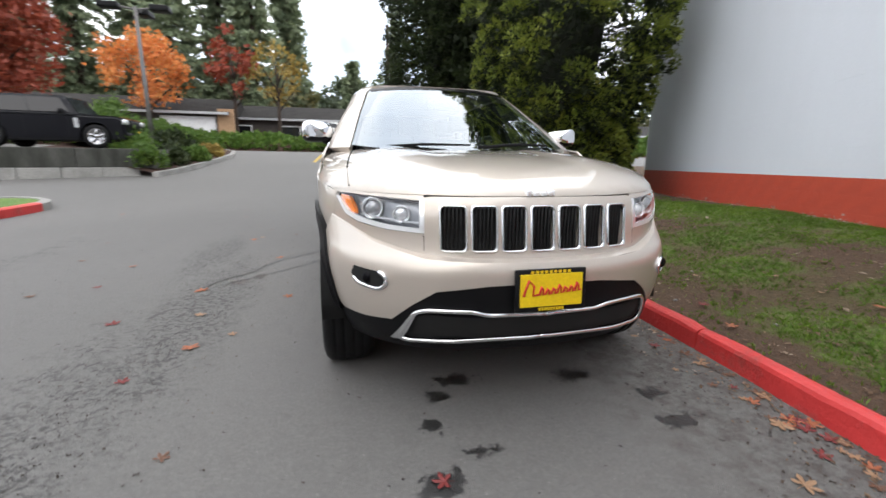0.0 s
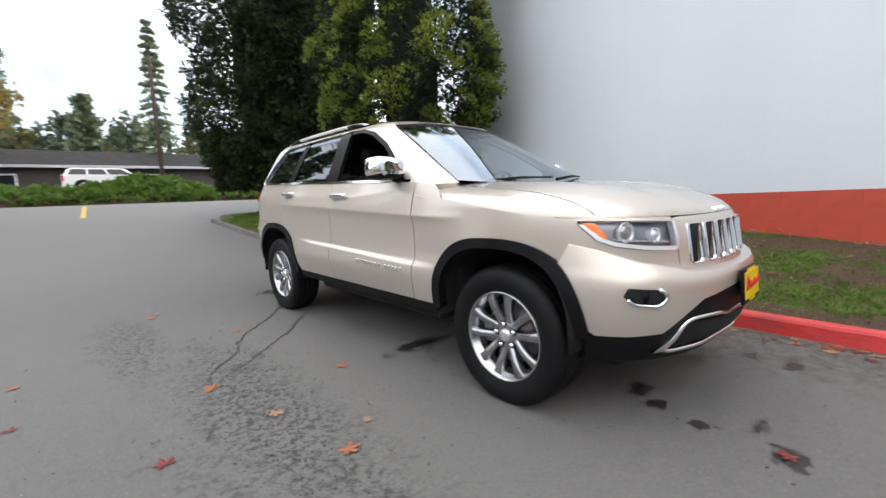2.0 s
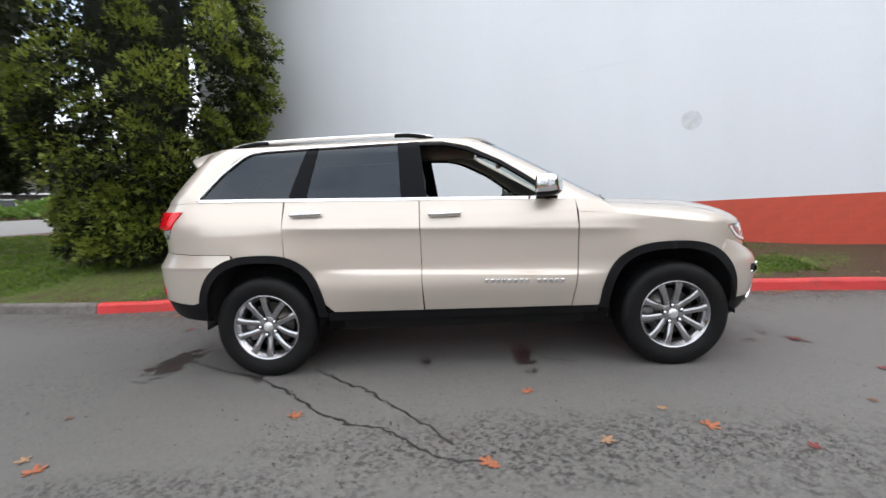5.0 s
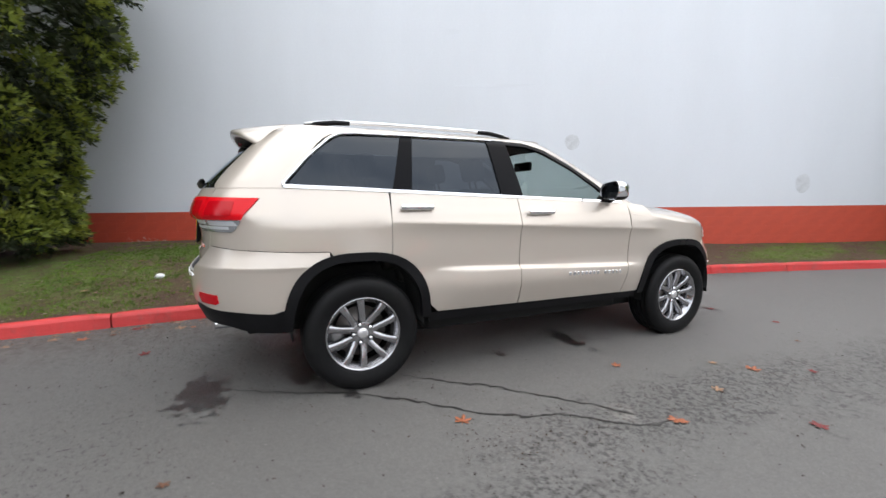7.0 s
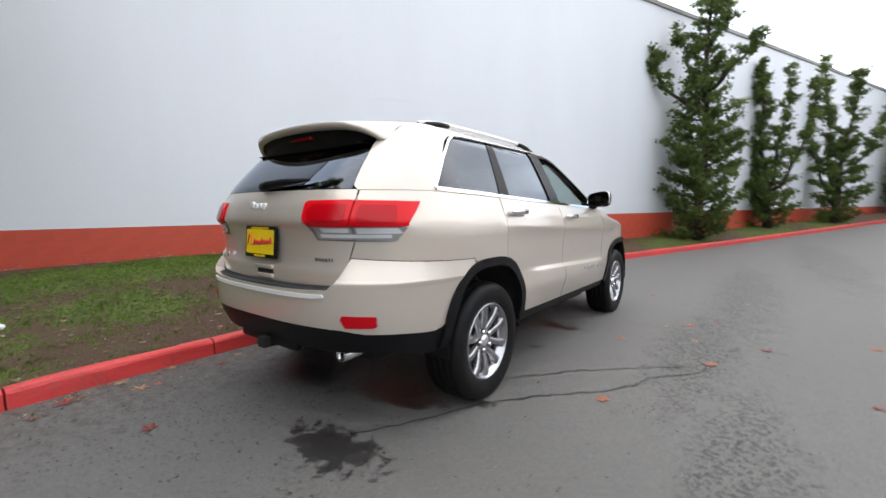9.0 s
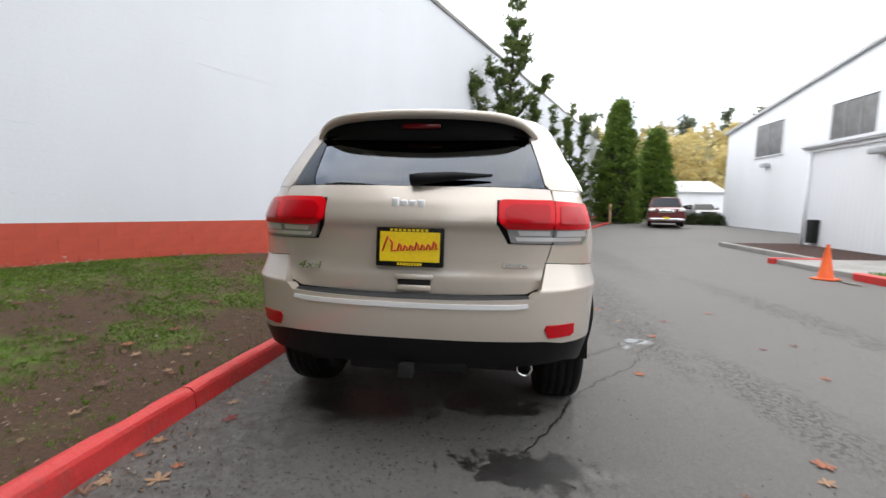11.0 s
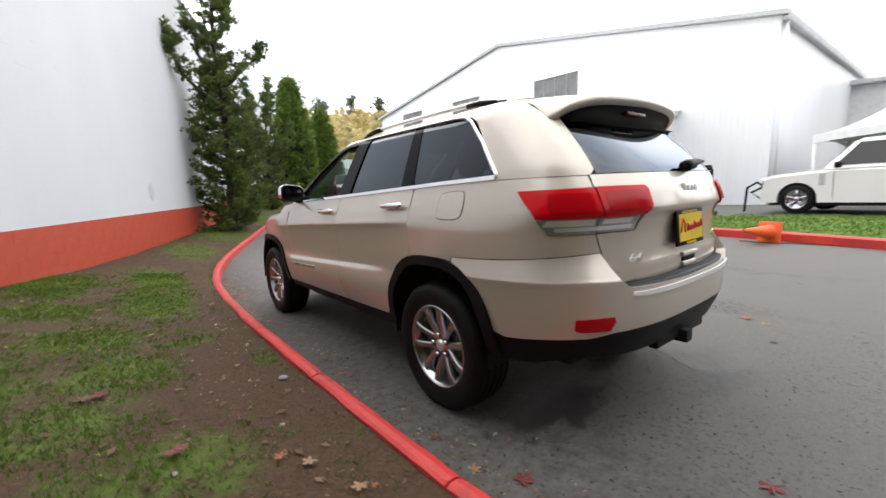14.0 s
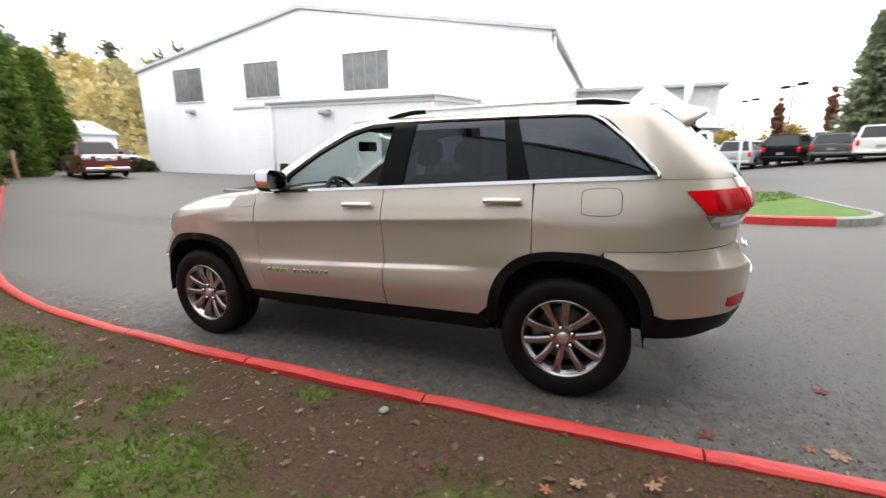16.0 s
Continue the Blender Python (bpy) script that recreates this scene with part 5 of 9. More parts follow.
def panel_bm(surface, poly, lift=0.0, depth=0.012, step=(0.05, 0.05), mirror=False, both=False, radius=0.0, out=None, slope=0.0, start=None):
    """A sheet of the skin inside the polygon, with a folded-in rim. Returns the bmesh and the normals."""
    if surface is CABIN:
        fine_ = []
        for p, q in zip(poly, poly[1:] + poly[:1]):
            fine_.append(p)
            if p[0] == q[0] and p[0] in ("f", "r"):
                n = int(math.hypot(q[1] - p[1], q[2] - p[2]) / 0.045)
                fine_ += [(p[0], p[1] + (q[1] - p[1]) * i / (n + 1), p[2] + (q[2] - p[2]) * i / (n + 1)) for i in range(1, n + 1)]
        poly = fine_
    pts = [surface.s_of(p) for p in poly]
    if radius:
        pts = rounded(pts, radius)
    bm = bmesh.new()
    face = bm.faces.new([bm.verts.new((a, b, 0)) for a, b in pts])
    for axis in (0, 1):
        lean = slope if axis else 0.0
        across = [p[axis] - lean * p[0] for p in pts]
        lo, hi = min(across), max(across)
        k = max(1, int((hi - lo) / step[axis]))
        cuts = [lo + (hi - lo) * i / k for i in range(1, k)]
        if axis and start is not None:
            first = int((lo - start) / step[1]) - 1
            cuts = [start + step[1] * i for i in range(first, first + k + 4) if lo + 0.001 < start + step[1] * i < hi - 0.001]
        for cut in cuts:
            co = [0, 0, 0]
            co[axis] = cut
            no = [0, 0, 0]
            no[axis] = 1
            if lean:
                no[0] = -lean
            bmesh.ops.bisect_plane(bm, geom=bm.verts[:] + bm.edges[:] + bm.faces[:], dist=1e-6, plane_co=co, plane_no=no)
    bmesh.ops.triangulate(bm, faces=[f for f in bm.faces if len(f.verts) > 4])
    rim = [e for e in bm.edges if len(e.link_faces) == 1]
    flat = {v: (v.co.x, v.co.y) for v in bm.verts}
    centre = Vector((0, 0, 0.9))
    normals = {}
    for v, (s, t) in flat.items():
        p = Vector(surface.at(s, t))
        n = skin_normal(surface, s, t, out if out is not None else Vector((p.x, p.y * 0.35, 0)) + Vector((1e-3, 0, 0)))
        if both and abs(p.x) < 0.004:
            p.x, n = 0.0, Vector((0.0, n.y, n.z)).normalized()
        v.co = p + n * lift
        normals[v] = n
    if both:
        rim = [e for e in rim if max(abs(v.co.x) for v in e.verts) > 1e-6]
    if depth:
        low = {}
        top = {}
        for e in rim:
            for v in e.verts:
                if v not in low:
                    low[v] = bm.verts.new(v.co - normals[v] * depth)
                    top[v] = bm.verts.new(v.co)
        for e in rim:
            a, b = e.verts
            side = (low[b].co - low[a].co).cross(normals[a])
            f = bm.faces.new((top[a], top[b], low[b], low[a]))
            f.normal_update()
            for v in (a, b):
                for q in (top[v], low[v]):
                    normals[q] = f.normal.copy()
    bm.normal_update()
    for f in bm.faces:
        if f.normal.dot(normals[f.verts[0]]) < 0:
            f.normal_flip()
    if mirror or both:
        geom = bm.verts[:]
        made = {}
        if both:
            for v in geom:
                if abs(v.co.x) < 1e-6:
                    made[v] = v
                    continue
                made[v] = bm.verts.new((-v.co.x, v.co.y, v.co.z))
                normals[made[v]] = Vector((-normals[v].x, normals[v].y, normals[v].z))
            for f in list(bm.faces):
                bm.faces.new([made[v] for v in reversed(f.verts)])
        else:
            for v in geom:
                v.co.x = -v.co.x
                normals[v].x = -normals[v].x
            bmesh.ops.reverse_faces(bm, faces=bm.faces[:])
    bm.verts.index_update()
    return bm, [normals[v].copy() for v in bm.verts]


def panel(name, surface, poly, mat_, parent, label="", **more):
    bm, normals = panel_bm(surface, poly, **more)
    me = bpy.data.meshes.new(name)
    bm.to_mesh(me)
    bm.free()
    me.materials.append(mat_)
    me.shade_smooth()
    me.normals_split_custom_set_from_vertices(normals)
    ob = new(name, me)
    ob.parent = parent
    if label:
        ob["label"] = label
    return ob


def each_side(name, surface, poly, mat_, parents, label="", **more):
    """The panel on the right and on the left of the car (x < 0 is its right)."""
    right, left = parents if isinstance(parents, tuple) else (parents, parents)
    return (panel(name, surface, poly, mat_, right, label, mirror=True, **more), panel(name, surface, poly, mat_, left, label, **more))


FRONT_AXLE, REAR_AXLE, HUB_Z = -1.4575, 1.4575, 0.375
half_width = curve((0.28, 0.84), (0.36, 0.885), (0.45, 0.915), (0.55, 0.938), (0.66, 0.95), (0.8, 0.943), (0.95, 0.945), (1.05, 0.944), (1.13, 0.93), (1.2, 0.905), (1.25, 0.885), (1.32, 0.858))


def belt(y):
    return 1.241 + 0.0327 * y


def door_form(y, z):
    """The ledge low on the doors and the crease below the handles."""
    ledge = 0.742 + 0.035 * y
    along = smooth(-1.0, -0.6, y) * (1 - smooth(0.6, 1.04, y))
    d = 0.026 * (1 - smooth(ledge - 0.02, ledge + 0.014, z)) * smooth(0.44, 0.66, z) * along
    crease = 1.045 + 0.04 * y
    fade = smooth(-1.3, -0.9, y) * (1 - smooth(1.0, 1.5, y))
    up = math.sqrt((z - crease) ** 2 + 0.000002)
    d += fade * (0.02 * math.exp(-up / 0.085) if z > crease else 0.02 - 0.026 * (1 - math.exp(-(up - 0.00141) / 0.055)))
    d += 0.006 * fade * (1 - smooth(0.66, 0.8, z))
    # the haunches swell over the wheels
    for a in (FRONT_AXLE + 0.05, REAR_AXLE):
        d += 0.008 * math.exp(-((y - a) / 0.5) ** 2) * math.exp(-((z - 0.86) / 0.09) ** 2)
    return d


nose_low = curve((0.3, -2.2), (0.36, -2.25), (0.45, -2.29), (0.58, -2.315), (0.69, -2.32), (0.735, -2.305), (0.77, -2.27))
nose_high = curve((0.7, -2.275), (0.78, -2.25), (0.9, -2.235), (0.965, -2.215), (1.0, -2.19), (1.06, -2.1), (1.2, -1.9))
tail_low = curve((0.3, 2.3), (0.38, 2.37), (0.48, 2.42), (0.58, 2.462), (0.7, 2.475), (0.77, 2.47), (0.82, 2.462), (0.9, 2.44), (0.96, 2.41))
tail_high = curve((0.72, 2.4), (0.8, 2.412), (0.88, 2.42), (0.905, 2.415), (0.925, 2.399), (1.0, 2.4), (1.08, 2.412), (1.112, 2.43), (1.128, 2.452), (1.2, 2.436), (1.28, 2.395), (1.32, 2.37))
bumper_width = curve((0.5, 0.926), (0.575, 0.938), (0.7, 0.946), (0.815, 0.955), (0.832, 0.96), (0.845, 0.9575), (0.92, 0.9435), (0.96, 0.94))
bumper_tail = curve((0.5, 2.43), (0.58, 2.462), (0.7, 2.476), (0.815, 2.478), (0.832, 2.476), (0.845, 2.466), (0.92, 2.415), (0.96, 2.395))
BUMPER = Shell(bumper_width, nose_low, lambda z: -1.42, lambda z: 2.6, bumper_tail, lambda z: 1.55, lambda z: 3.2)
LOWER = Shell(half_width, nose_low, lambda z: -1.42, lambda z: 2.6, tail_low, lambda z: 1.55, lambda z: 3.2, door_form)
BODY = Shell(half_width, nose_high, lambda z: -1.4, lambda z: 2.4, tail_high, lambda z: 1.55, lambda z: 3.2, door_form)
glass_width = curve((1.18, 0.912), (1.25, 0.885), (1.3, 0.866), (1.45, 0.797), (1.6, 0.722), (1.66, 0.688), (1.7, 0.64))
screen = curve((1.1, -1.34), (1.2, -1.16), (1.3, -0.98), (1.45, -0.72), (1.6, -0.45), (1.7, -0.26))
hatch = curve((1.25, 2.41), (1.3, 2.385), (1.4, 2.295), (1.5, 2.19), (1.6, 2.08), (1.7, 1.95))
CABIN = Shell(glass_width, screen, lambda z: screen(z) + 0.46, lambda z: 2.6, hatch, lambda z: hatch(z) - (0.84 - 1.15 * max(0.0, min(0.42, z - 1.28))), lambda z: 3.2 + 2.0 * max(0.0, min(0.4, z - 1.3)))
bonnet_mid = curve((-2.25, 1.03), (-2.1, 1.095), (-1.9, 1.135), (-1.6, 1.165), (-1.3, 1.185), (-1.0, 1.2), (-0.7, 1.21))
bonnet_edge = curve((-2.25, 0.985), (-1.9, 0.985), (-1.7, 1.0), (-1.4, 1.04), (-1.0, 1.1), (-0.75, 1.13))


def bonnet_height(x, y):
    n = 2.4
    w = half_width(1.0) - 0.002
    d = max(0.0, (-1.4 - y) / 0.795)
    rho = ((abs(x) / w) ** n + d ** n) ** (1 / n)
    lift = max(0.0, 1 - min(1.0, rho) ** 4.2) ** 0.5
    ridge = 0.012 * (smooth(0.3, 0.42, abs(x)) - smooth(0.46, 0.72, abs(x)) * 0.8) * smooth(-2.15, -1.7, y)
    return bonnet_edge(y) + (bonnet_mid(y) - bonnet_edge(y)) * lift + ridge * lift


roof_mid = curve((-0.4, 1.685), (-0.27, 1.703), (0.0, 1.733), (0.5, 1.758), (1.2, 1.75), (1.9, 1.715), (2.2, 1.7))


def roof_height(x, y):
    return 1.69 + (roof_mid(y) - 1.69) * max(0.0, 1 - min(1.0, abs(x) / 0.66) ** 3.0) ** 0.7


BONNET, ROOF = Top(bonnet_height), Top(roof_height)
UP = Vector((0, 0, 1))


def arch(cy, a, b, y0, y1, k=18):
    """Points along a wheel arch from y0 to y1 over the top."""
    pts = []
    c0 = max(-1.0, min(1.0, (y0 - cy) / a))
    c1 = max(-1.0, min(1.0, (y1 - cy) / a))
    n = 2.7
    t0, t1 = math.acos(max(-1, min(1, math.copysign(abs(c0) ** (n / 2), c0)))), math.acos(max(-1, min(1, math.copysign(abs(c1) ** (n / 2), c1))))
    for i in range(k + 1):
        t = t0 + (t1 - t0) * i / k
        c, s = math.cos(t), math.sin(t)
        pts.append((cy + a * math.copysign(abs(c) ** (2 / n), c), HUB_Z + b * abs(s) ** (2 / n)))
    return pts


FRONT_ARCH, REAR_ARCH = (-1.42, 0.487, 0.525), (1.47, 0.47, 0.535)

car = thing("sport_utility_vehicle", Matrix.Identity(4), "champagne beige mid-size sport utility vehicle parked beside a red kerb", "car")


def doors_and_wings():
    f, r = FRONT_ARCH, REAR_ARCH
    g = 0.0025
    # front doors
    fd = [(-0.735, 0.468), (-0.78, 0.75), (-0.783, 1.0), (-0.775, belt(-0.78)), (-0.3, belt(-0.3)), (0.3 - g, belt(0.3)), (0.3 - g, 1.0), (0.302 - g, 0.7), (0.292, 0.474)]
    doors_f = each_side("front_door", BODY, fd, PAINT, car, step=(0.05, 0.0125), slope=0.04, start=1.045)
    # rear doors, cut by the wheel arch
    low = arch(*r, r[0] - r[1] * 0.985, 1.27)
    low = [p for p in low if p[1] > 0.5]
    rd = [(0.3 + g, 0.474), (0.302 + g, 0.7), (0.3 + g, 1.0), (0.302 + g, belt(0.3)), (0.8, belt(0.8)), (1.262, belt(1.262)), (1.272, 1.1)] + low[::-1] + [(0.945, 0.478)]
    doors_r = each_side("rear_door", BODY, rd, PAINT, car, step=(0.05, 0.0125), slope=0.04, start=1.045)
    # front wings
    top = []
    for i in range(10):
        y = -0.79 - i * 0.105
        top.append((y, bonnet_edge(y) + 0.014))
    top += [(-1.8, bonnet_edge(-1.8) + 0.01)]
    over = [p for p in arch(*f, f[0] + f[1] * 0.985, -1.8) if p[1] > 0.47]
    wing = [(-0.742, 0.466), (-0.787, 0.75), (-0.79, 1.0)] + top + [("f", 0.84, 0.99), ("f", 0.843, 0.972), ("f", 0.85, 0.885)] + over[::-1] + [(-0.938, 0.467)]
    each_side("front_wing", BODY, wing, PAINT, car, step=(0.05, 0.0125), slope=0.04, start=1.045)
    each_side("cowl_side", BODY, [(-0.79, bonnet_edge(-0.79)), (-0.775, belt(-0.775)), (-0.95, 1.2), (-1.02, 1.15), (-1.05, bonnet_edge(-1.05))], PAINT, car)
    # rear quarter panels
    over = [p for p in arch(*r, 1.2755, r[0] + r[1] * 0.99) if p[1] > 0.888 or p[0] < 1.5]
    quarter = over + [(1.66, 0.922), (2.2, 0.945), ("r", 0.632, 0.955), ("r", 0.655, 1.03), ("r", 0.657, 1.038), (2.19, 1.038), (2.033, 1.238), ("r", 0.657, 1.243), ("r", 0.648, 1.3), (1.93, 1.305), (1.6, belt(1.6)), (1.2755, belt(1.2755)), (1.275, 1.1)]
    each_side("quarter_panel", BODY, quarter, PAINT, car)
    # sills and the dark inner panels behind the gaps
    each_side("sill", LOWER, [(-0.93, 0.405), (-0.93, 0.462), (1.0, 0.47), (1.0, 0.405)], BLACK_PLASTIC, car, "black plastic sill", lift=-0.006)
    inner = [(-0.82, 0.42)] + [(-0.82, 1.1), (-0.7, belt(-0.7) - 0.012), (1.85, belt(1.85) - 0.012), (1.9, 1.0)] + [p for p in arch(r[0], r[1] + 0.01, r[2] + 0.01, r[0] - r[1], 1.9) if p[1] > 0.44][::-1]
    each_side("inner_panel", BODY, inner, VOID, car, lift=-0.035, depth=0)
    # flares
    for q, y0, y1 in ((f, f[0] - f[1], f[0] + f[1]), (r, r[0] - r[1], r[0] + r[1])):
        foot = 0.45
        outer = [p for p in arch(*q, y1, y0, 34) if p[1] > foot + 0.02]
        inner_ = [p for p in arch(q[0], q[1] - 0.06, q[2] - 0.052, q[0] + q[1] - 0.06, q[0] - q[1] + 0.06, 34) if p[1] > foot + 0.02]
        poly = [(outer[0][0] + 0.012, foot)] + outer + [(outer[-1][0] - 0.008, foot), (inner_[-1][0] - 0.004, foot)] + inner_[::-1] + [(inner_[0][0] + 0.006, foot)]
        each_side("wheel_arch_flare", LOWER, poly, BLACK_PLASTIC, car, "black plastic wheel arch flare", lift=0.014, depth=0.06, step=(0.04, 0.04))
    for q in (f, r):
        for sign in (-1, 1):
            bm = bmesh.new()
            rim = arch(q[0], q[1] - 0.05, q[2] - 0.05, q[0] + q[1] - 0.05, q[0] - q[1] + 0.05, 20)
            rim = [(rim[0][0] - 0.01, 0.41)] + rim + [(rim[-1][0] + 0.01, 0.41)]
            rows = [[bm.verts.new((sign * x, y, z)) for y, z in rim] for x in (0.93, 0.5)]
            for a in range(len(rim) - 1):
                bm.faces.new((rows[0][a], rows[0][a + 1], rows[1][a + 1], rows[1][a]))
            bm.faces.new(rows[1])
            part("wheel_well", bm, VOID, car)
    # door handles, mouldings and lock
    for sign in (-1, 1):
        for y, z, owner in ((1.1, 1.186, doors_r), (0.125, 1.15, doors_f)):
            d = owner[0] if sign < 0 else owner[1]
            bm = bmesh.new()
            x = BODY.at(y, z)[0]
            add_box(bm, (sign * x if sign > 0 else -x - 0.042, y - 0.115, z - 0.018), (x + 0.042 if sign > 0 else sign * x, y + 0.115, z + 0.018), 0.014, 3)
            for v in bm.verts:
                if abs(v.co.y - y) < 0.075 and abs(v.co.x) < x + 0.02:
                    v.co.x = sign * (x + 0.018)
            part("door_handle", bm, CHROME, d, "chrome door handle")
        # name badge on the front door
        d = doors_f[0] if sign < 0 else doors_f[1]
        for span in (range(5), range(6, 14)):
            bm = bmesh.new()
            for i in span:
                y = -0.68 + i * 0.04
                z = 0.668 + 0.03 * (y + 0.4)
                x = BODY.at(y, z)[0]
                add_box(bm, (min(sign * x, sign * (x + 0.006)), y, z - 0.013), (max(sign * x, sign * (x + 0.006)), y + 0.026, z + 0.013), 0.002, 1)
            part("name_badge", bm, CHROME, d, "chrome letter badge", smooth=False)
    # fuel flap on the left
    panel("flap_seam", BODY, [(1.5315, 1.1065), (1.5315, 1.2535), (1.7335, 1.2585), (1.7335, 1.1115)], VOID, car, lift=0.0015, depth=0.0, radius=0.04)
    flap = panel("fuel_flap", BODY, [(1.535, 1.11), (1.535, 1.25), (1.73, 1.255), (1.73, 1.115)], PAINT, car, lift=0.003, depth=0.003, radius=0.035)
    return doors_f, doors_r


doors_f, doors_r = doors_and_wings()


def front_end():
    # bonnet with its rim down to the grille
    edge = [(0.0, -2.1925)]
    for i in range(1, 13):
        x = 0.85 * i / 12
        d = max(0.0, 1 - (x / 0.943) ** 2.4) ** (1 / 2.4)
        edge.append((x, -1.4 - 0.7925 * d))
    poly = edge[:-1] + [(0.787, -1.87), (0.783, -1.7), (0.772, -1.55), (0.757, -1.3), (0.742, -1.1), (0.717, -1.0), (0.4, -1.13), (0.0, -1.18)]
    panel("bonnet", BONNET, poly, PAINT, car, both=True, out=UP, depth=0.02)
    wing_top = [(0.789, -1.895), (0.792, -1.7), (0.781, -1.55), (0.766, -1.3), (0.751, -1.1), (0.735, -0.98), (0.78, -0.8), (0.9415, -0.8), (0.9415, -1.0), (0.9415, -1.4)]
    for i in range(1, 10):
        y = -1.4 - 0.52 * i / 9
        d = max(0.0, 1 - ((-1.4 - y) / 0.79) ** 2.4) ** (1 / 2.4)
        wing_top.append((0.942 * d, y))
    each_side("bonnet_gap", BONNET, [(0.77, -1.9), (0.766, -1.7), (0.755, -1.55), (0.74, -1.3), (0.725, -1.1), (0.7, -0.99), (0.755, -0.99), (0.768, -1.1), (0.782, -1.3), (0.798, -1.55), (0.81, -1.7), (0.81, -1.88)], VOID, car, out=UP, lift=-0.009, depth=0.0, step=(0.02, 0.05))
    each_side("wing_top", BONNET, wing_top, PAINT, car, out=UP, depth=0.0, step=(0.03, 0.05))
    panel("cowl", BONNET, [(0.0, -1.175), (0.4, -1.125), (0.72, -0.995), (0.75, -0.85), (0.4, -0.95), (0.0, -1.0)], BLACK_PLASTIC, car, both=True, out=UP, lift=-0.012, depth=0.0)
    # grille surround: bars between seven slots, with a rim above and below
    fascia = new("grille")
    fascia.parent = car
    fascia["label"] = "seven-slot grille with chrome frames"
    pitch, half = 0.1262, 0.0525
    z0, z1 = 0.772, 0.955
    ends = [0.0]
    for sign_both in (1,):
        panel("grille_rim", BODY, [("f", 0.001, z1), ("f", 0.001, 0.992), ("f", 0.46, 0.99), ("f", 0.495, 0.985), ("f", 0.495, z1), ("f", 0.25, z1)], PAINT, fascia, both=True, lift=0.0, depth=0.03)
        panel("grille_rim", BODY, [("f", 0.001, 0.738), ("f", 0.001, z0), ("f", 0.25, z0), ("f", 0.495, z0 + 0.004), ("f", 0.5, 0.752)], PAINT, fascia, both=True, lift=0.0, depth=0.03)
        for i in range(4):
            a = (i + 0.5) * pitch - (pitch / 2 - half)
            b = a + pitch - 2 * half if i < 3 else 0.495
            a = i * pitch + half
            b = (i + 1) * pitch - half if i < 3 else 0.495
            each_side("grille_bar", BODY, [("f", a, z0), ("f", a, z1), ("f", b, z1), ("f", b, z0)], PAINT, fascia, depth=0.03, step=(0.03, 0.05))
    for i in range(-3, 4):
        bm = bmesh.new()
        x0 = i * pitch
        loop_o, loop_i, loop_b = [], [], []
        for px, pz in rounded([(x0 - half - 0.004, z0 - 0.004), (x0 + half + 0.004, z0 - 0.004), (x0 + half + 0.004, z1 + 0.004), (x0 - half - 0.004, z1 + 0.004)], 0.02, 4):
            for loop, k, push in ((loop_o, 1.0, 0.002), (loop_i, 0.92, 0.013), (loop_b, 0.87, -0.012)):
                cx, cz = x0 + (px - x0) * k, (z0 + z1) / 2 + (pz - (z0 + z1) / 2) * (1 - (1 - k) * 0.5)
                y = BODY.at(*BODY.s_of(("f", abs(cx) + 1e-4, cz)))[1]
                loop.append(bm.verts.new((cx, y - push, cz)))
        k = len(loop_o)
        for j in range(k):
            bm.faces.new((loop_o[j], loop_o[(j + 1) % k], loop_i[(j + 1) % k], loop_i[j]))
            bm.faces.new((loop_i[j], loop_i[(j + 1) % k], loop_b[(j + 1) % k], loop_b[j]))
        bmesh.ops.recalc_face_normals(bm, faces=bm.faces)
        frame_ = part("slot_frame", bm, CHROME, fascia, "chrome slot frame")
        bm = bmesh.new()
        for k in range(5):
            x = x0 - 0.032 + k * 0.016
            y = BODY.at(*BODY.s_of(("f", abs(x) + 1e-4, 0.86)))[1]
            add_box(bm, (x - 0.003, y + 0.012, z0), (x + 0.003, y + 0.03, z1), 0.001, 1)
        part("slot_mesh", bm, MESH_BLACK, fascia)
    panel("grille_backing", BODY, [("f", 0.001, 0.75), ("f", 0.001, 0.985), ("f", 0.5, 0.98), ("f", 0.5, 0.755)], VOID, fascia, both=True, lift=-0.032, depth=0)
    # maker's badge on the bonnet lip, as plain bars
    bm = bmesh.new()
    for i, (x, w, h) in enumerate(((-0.062, 0.02, 0.03), (-0.03, 0.026, 0.022), (0.006, 0.026, 0.022), (0.042, 0.022, 0.03))):
        y = bonnet_height(x, -2.14)
        add_box(bm, (x, -2.203, 0.994), (x + w, -2.17, 0.994 + h * 0.85), 0.004, 2)
    part("badge", bm, BADGE, car, "chrome badge")
    # headlamps
    lamp = [("f", 0.502, 0.85), ("f", 0.5, 0.972), ("f", 0.64, 0.982), ("f", 0.78, 0.988), ("f", 0.834, 0.988), ("f", 0.838, 0.974), ("f", 0.8, 0.905), ("f", 0.75, 0.878), ("f", 0.64, 0.858)]
    for sign in (-1, 1):
        h = new("headlamp")
        h.parent = car
        m = {"mirror": sign < 0}
        panel("lamp_housing", BODY, [("f", 0.475, 0.84), ("f", 0.475, 0.995), ("f", 0.64, 0.998), ("f", 0.85, 1.0), ("f", 0.86, 0.96), ("f", 0.81, 0.878), ("f", 0.64, 0.83), ("f", 0.475, 0.825)], LAMP_GREY, h, "grey lamp housing", lift=-0.045, depth=0.0, **m)
        panel("lamp_cover", BODY, lamp, CLEARLENS, h, "clear lamp cover", lift=0.002, depth=0.004, step=(0.03, 0.03), **m)
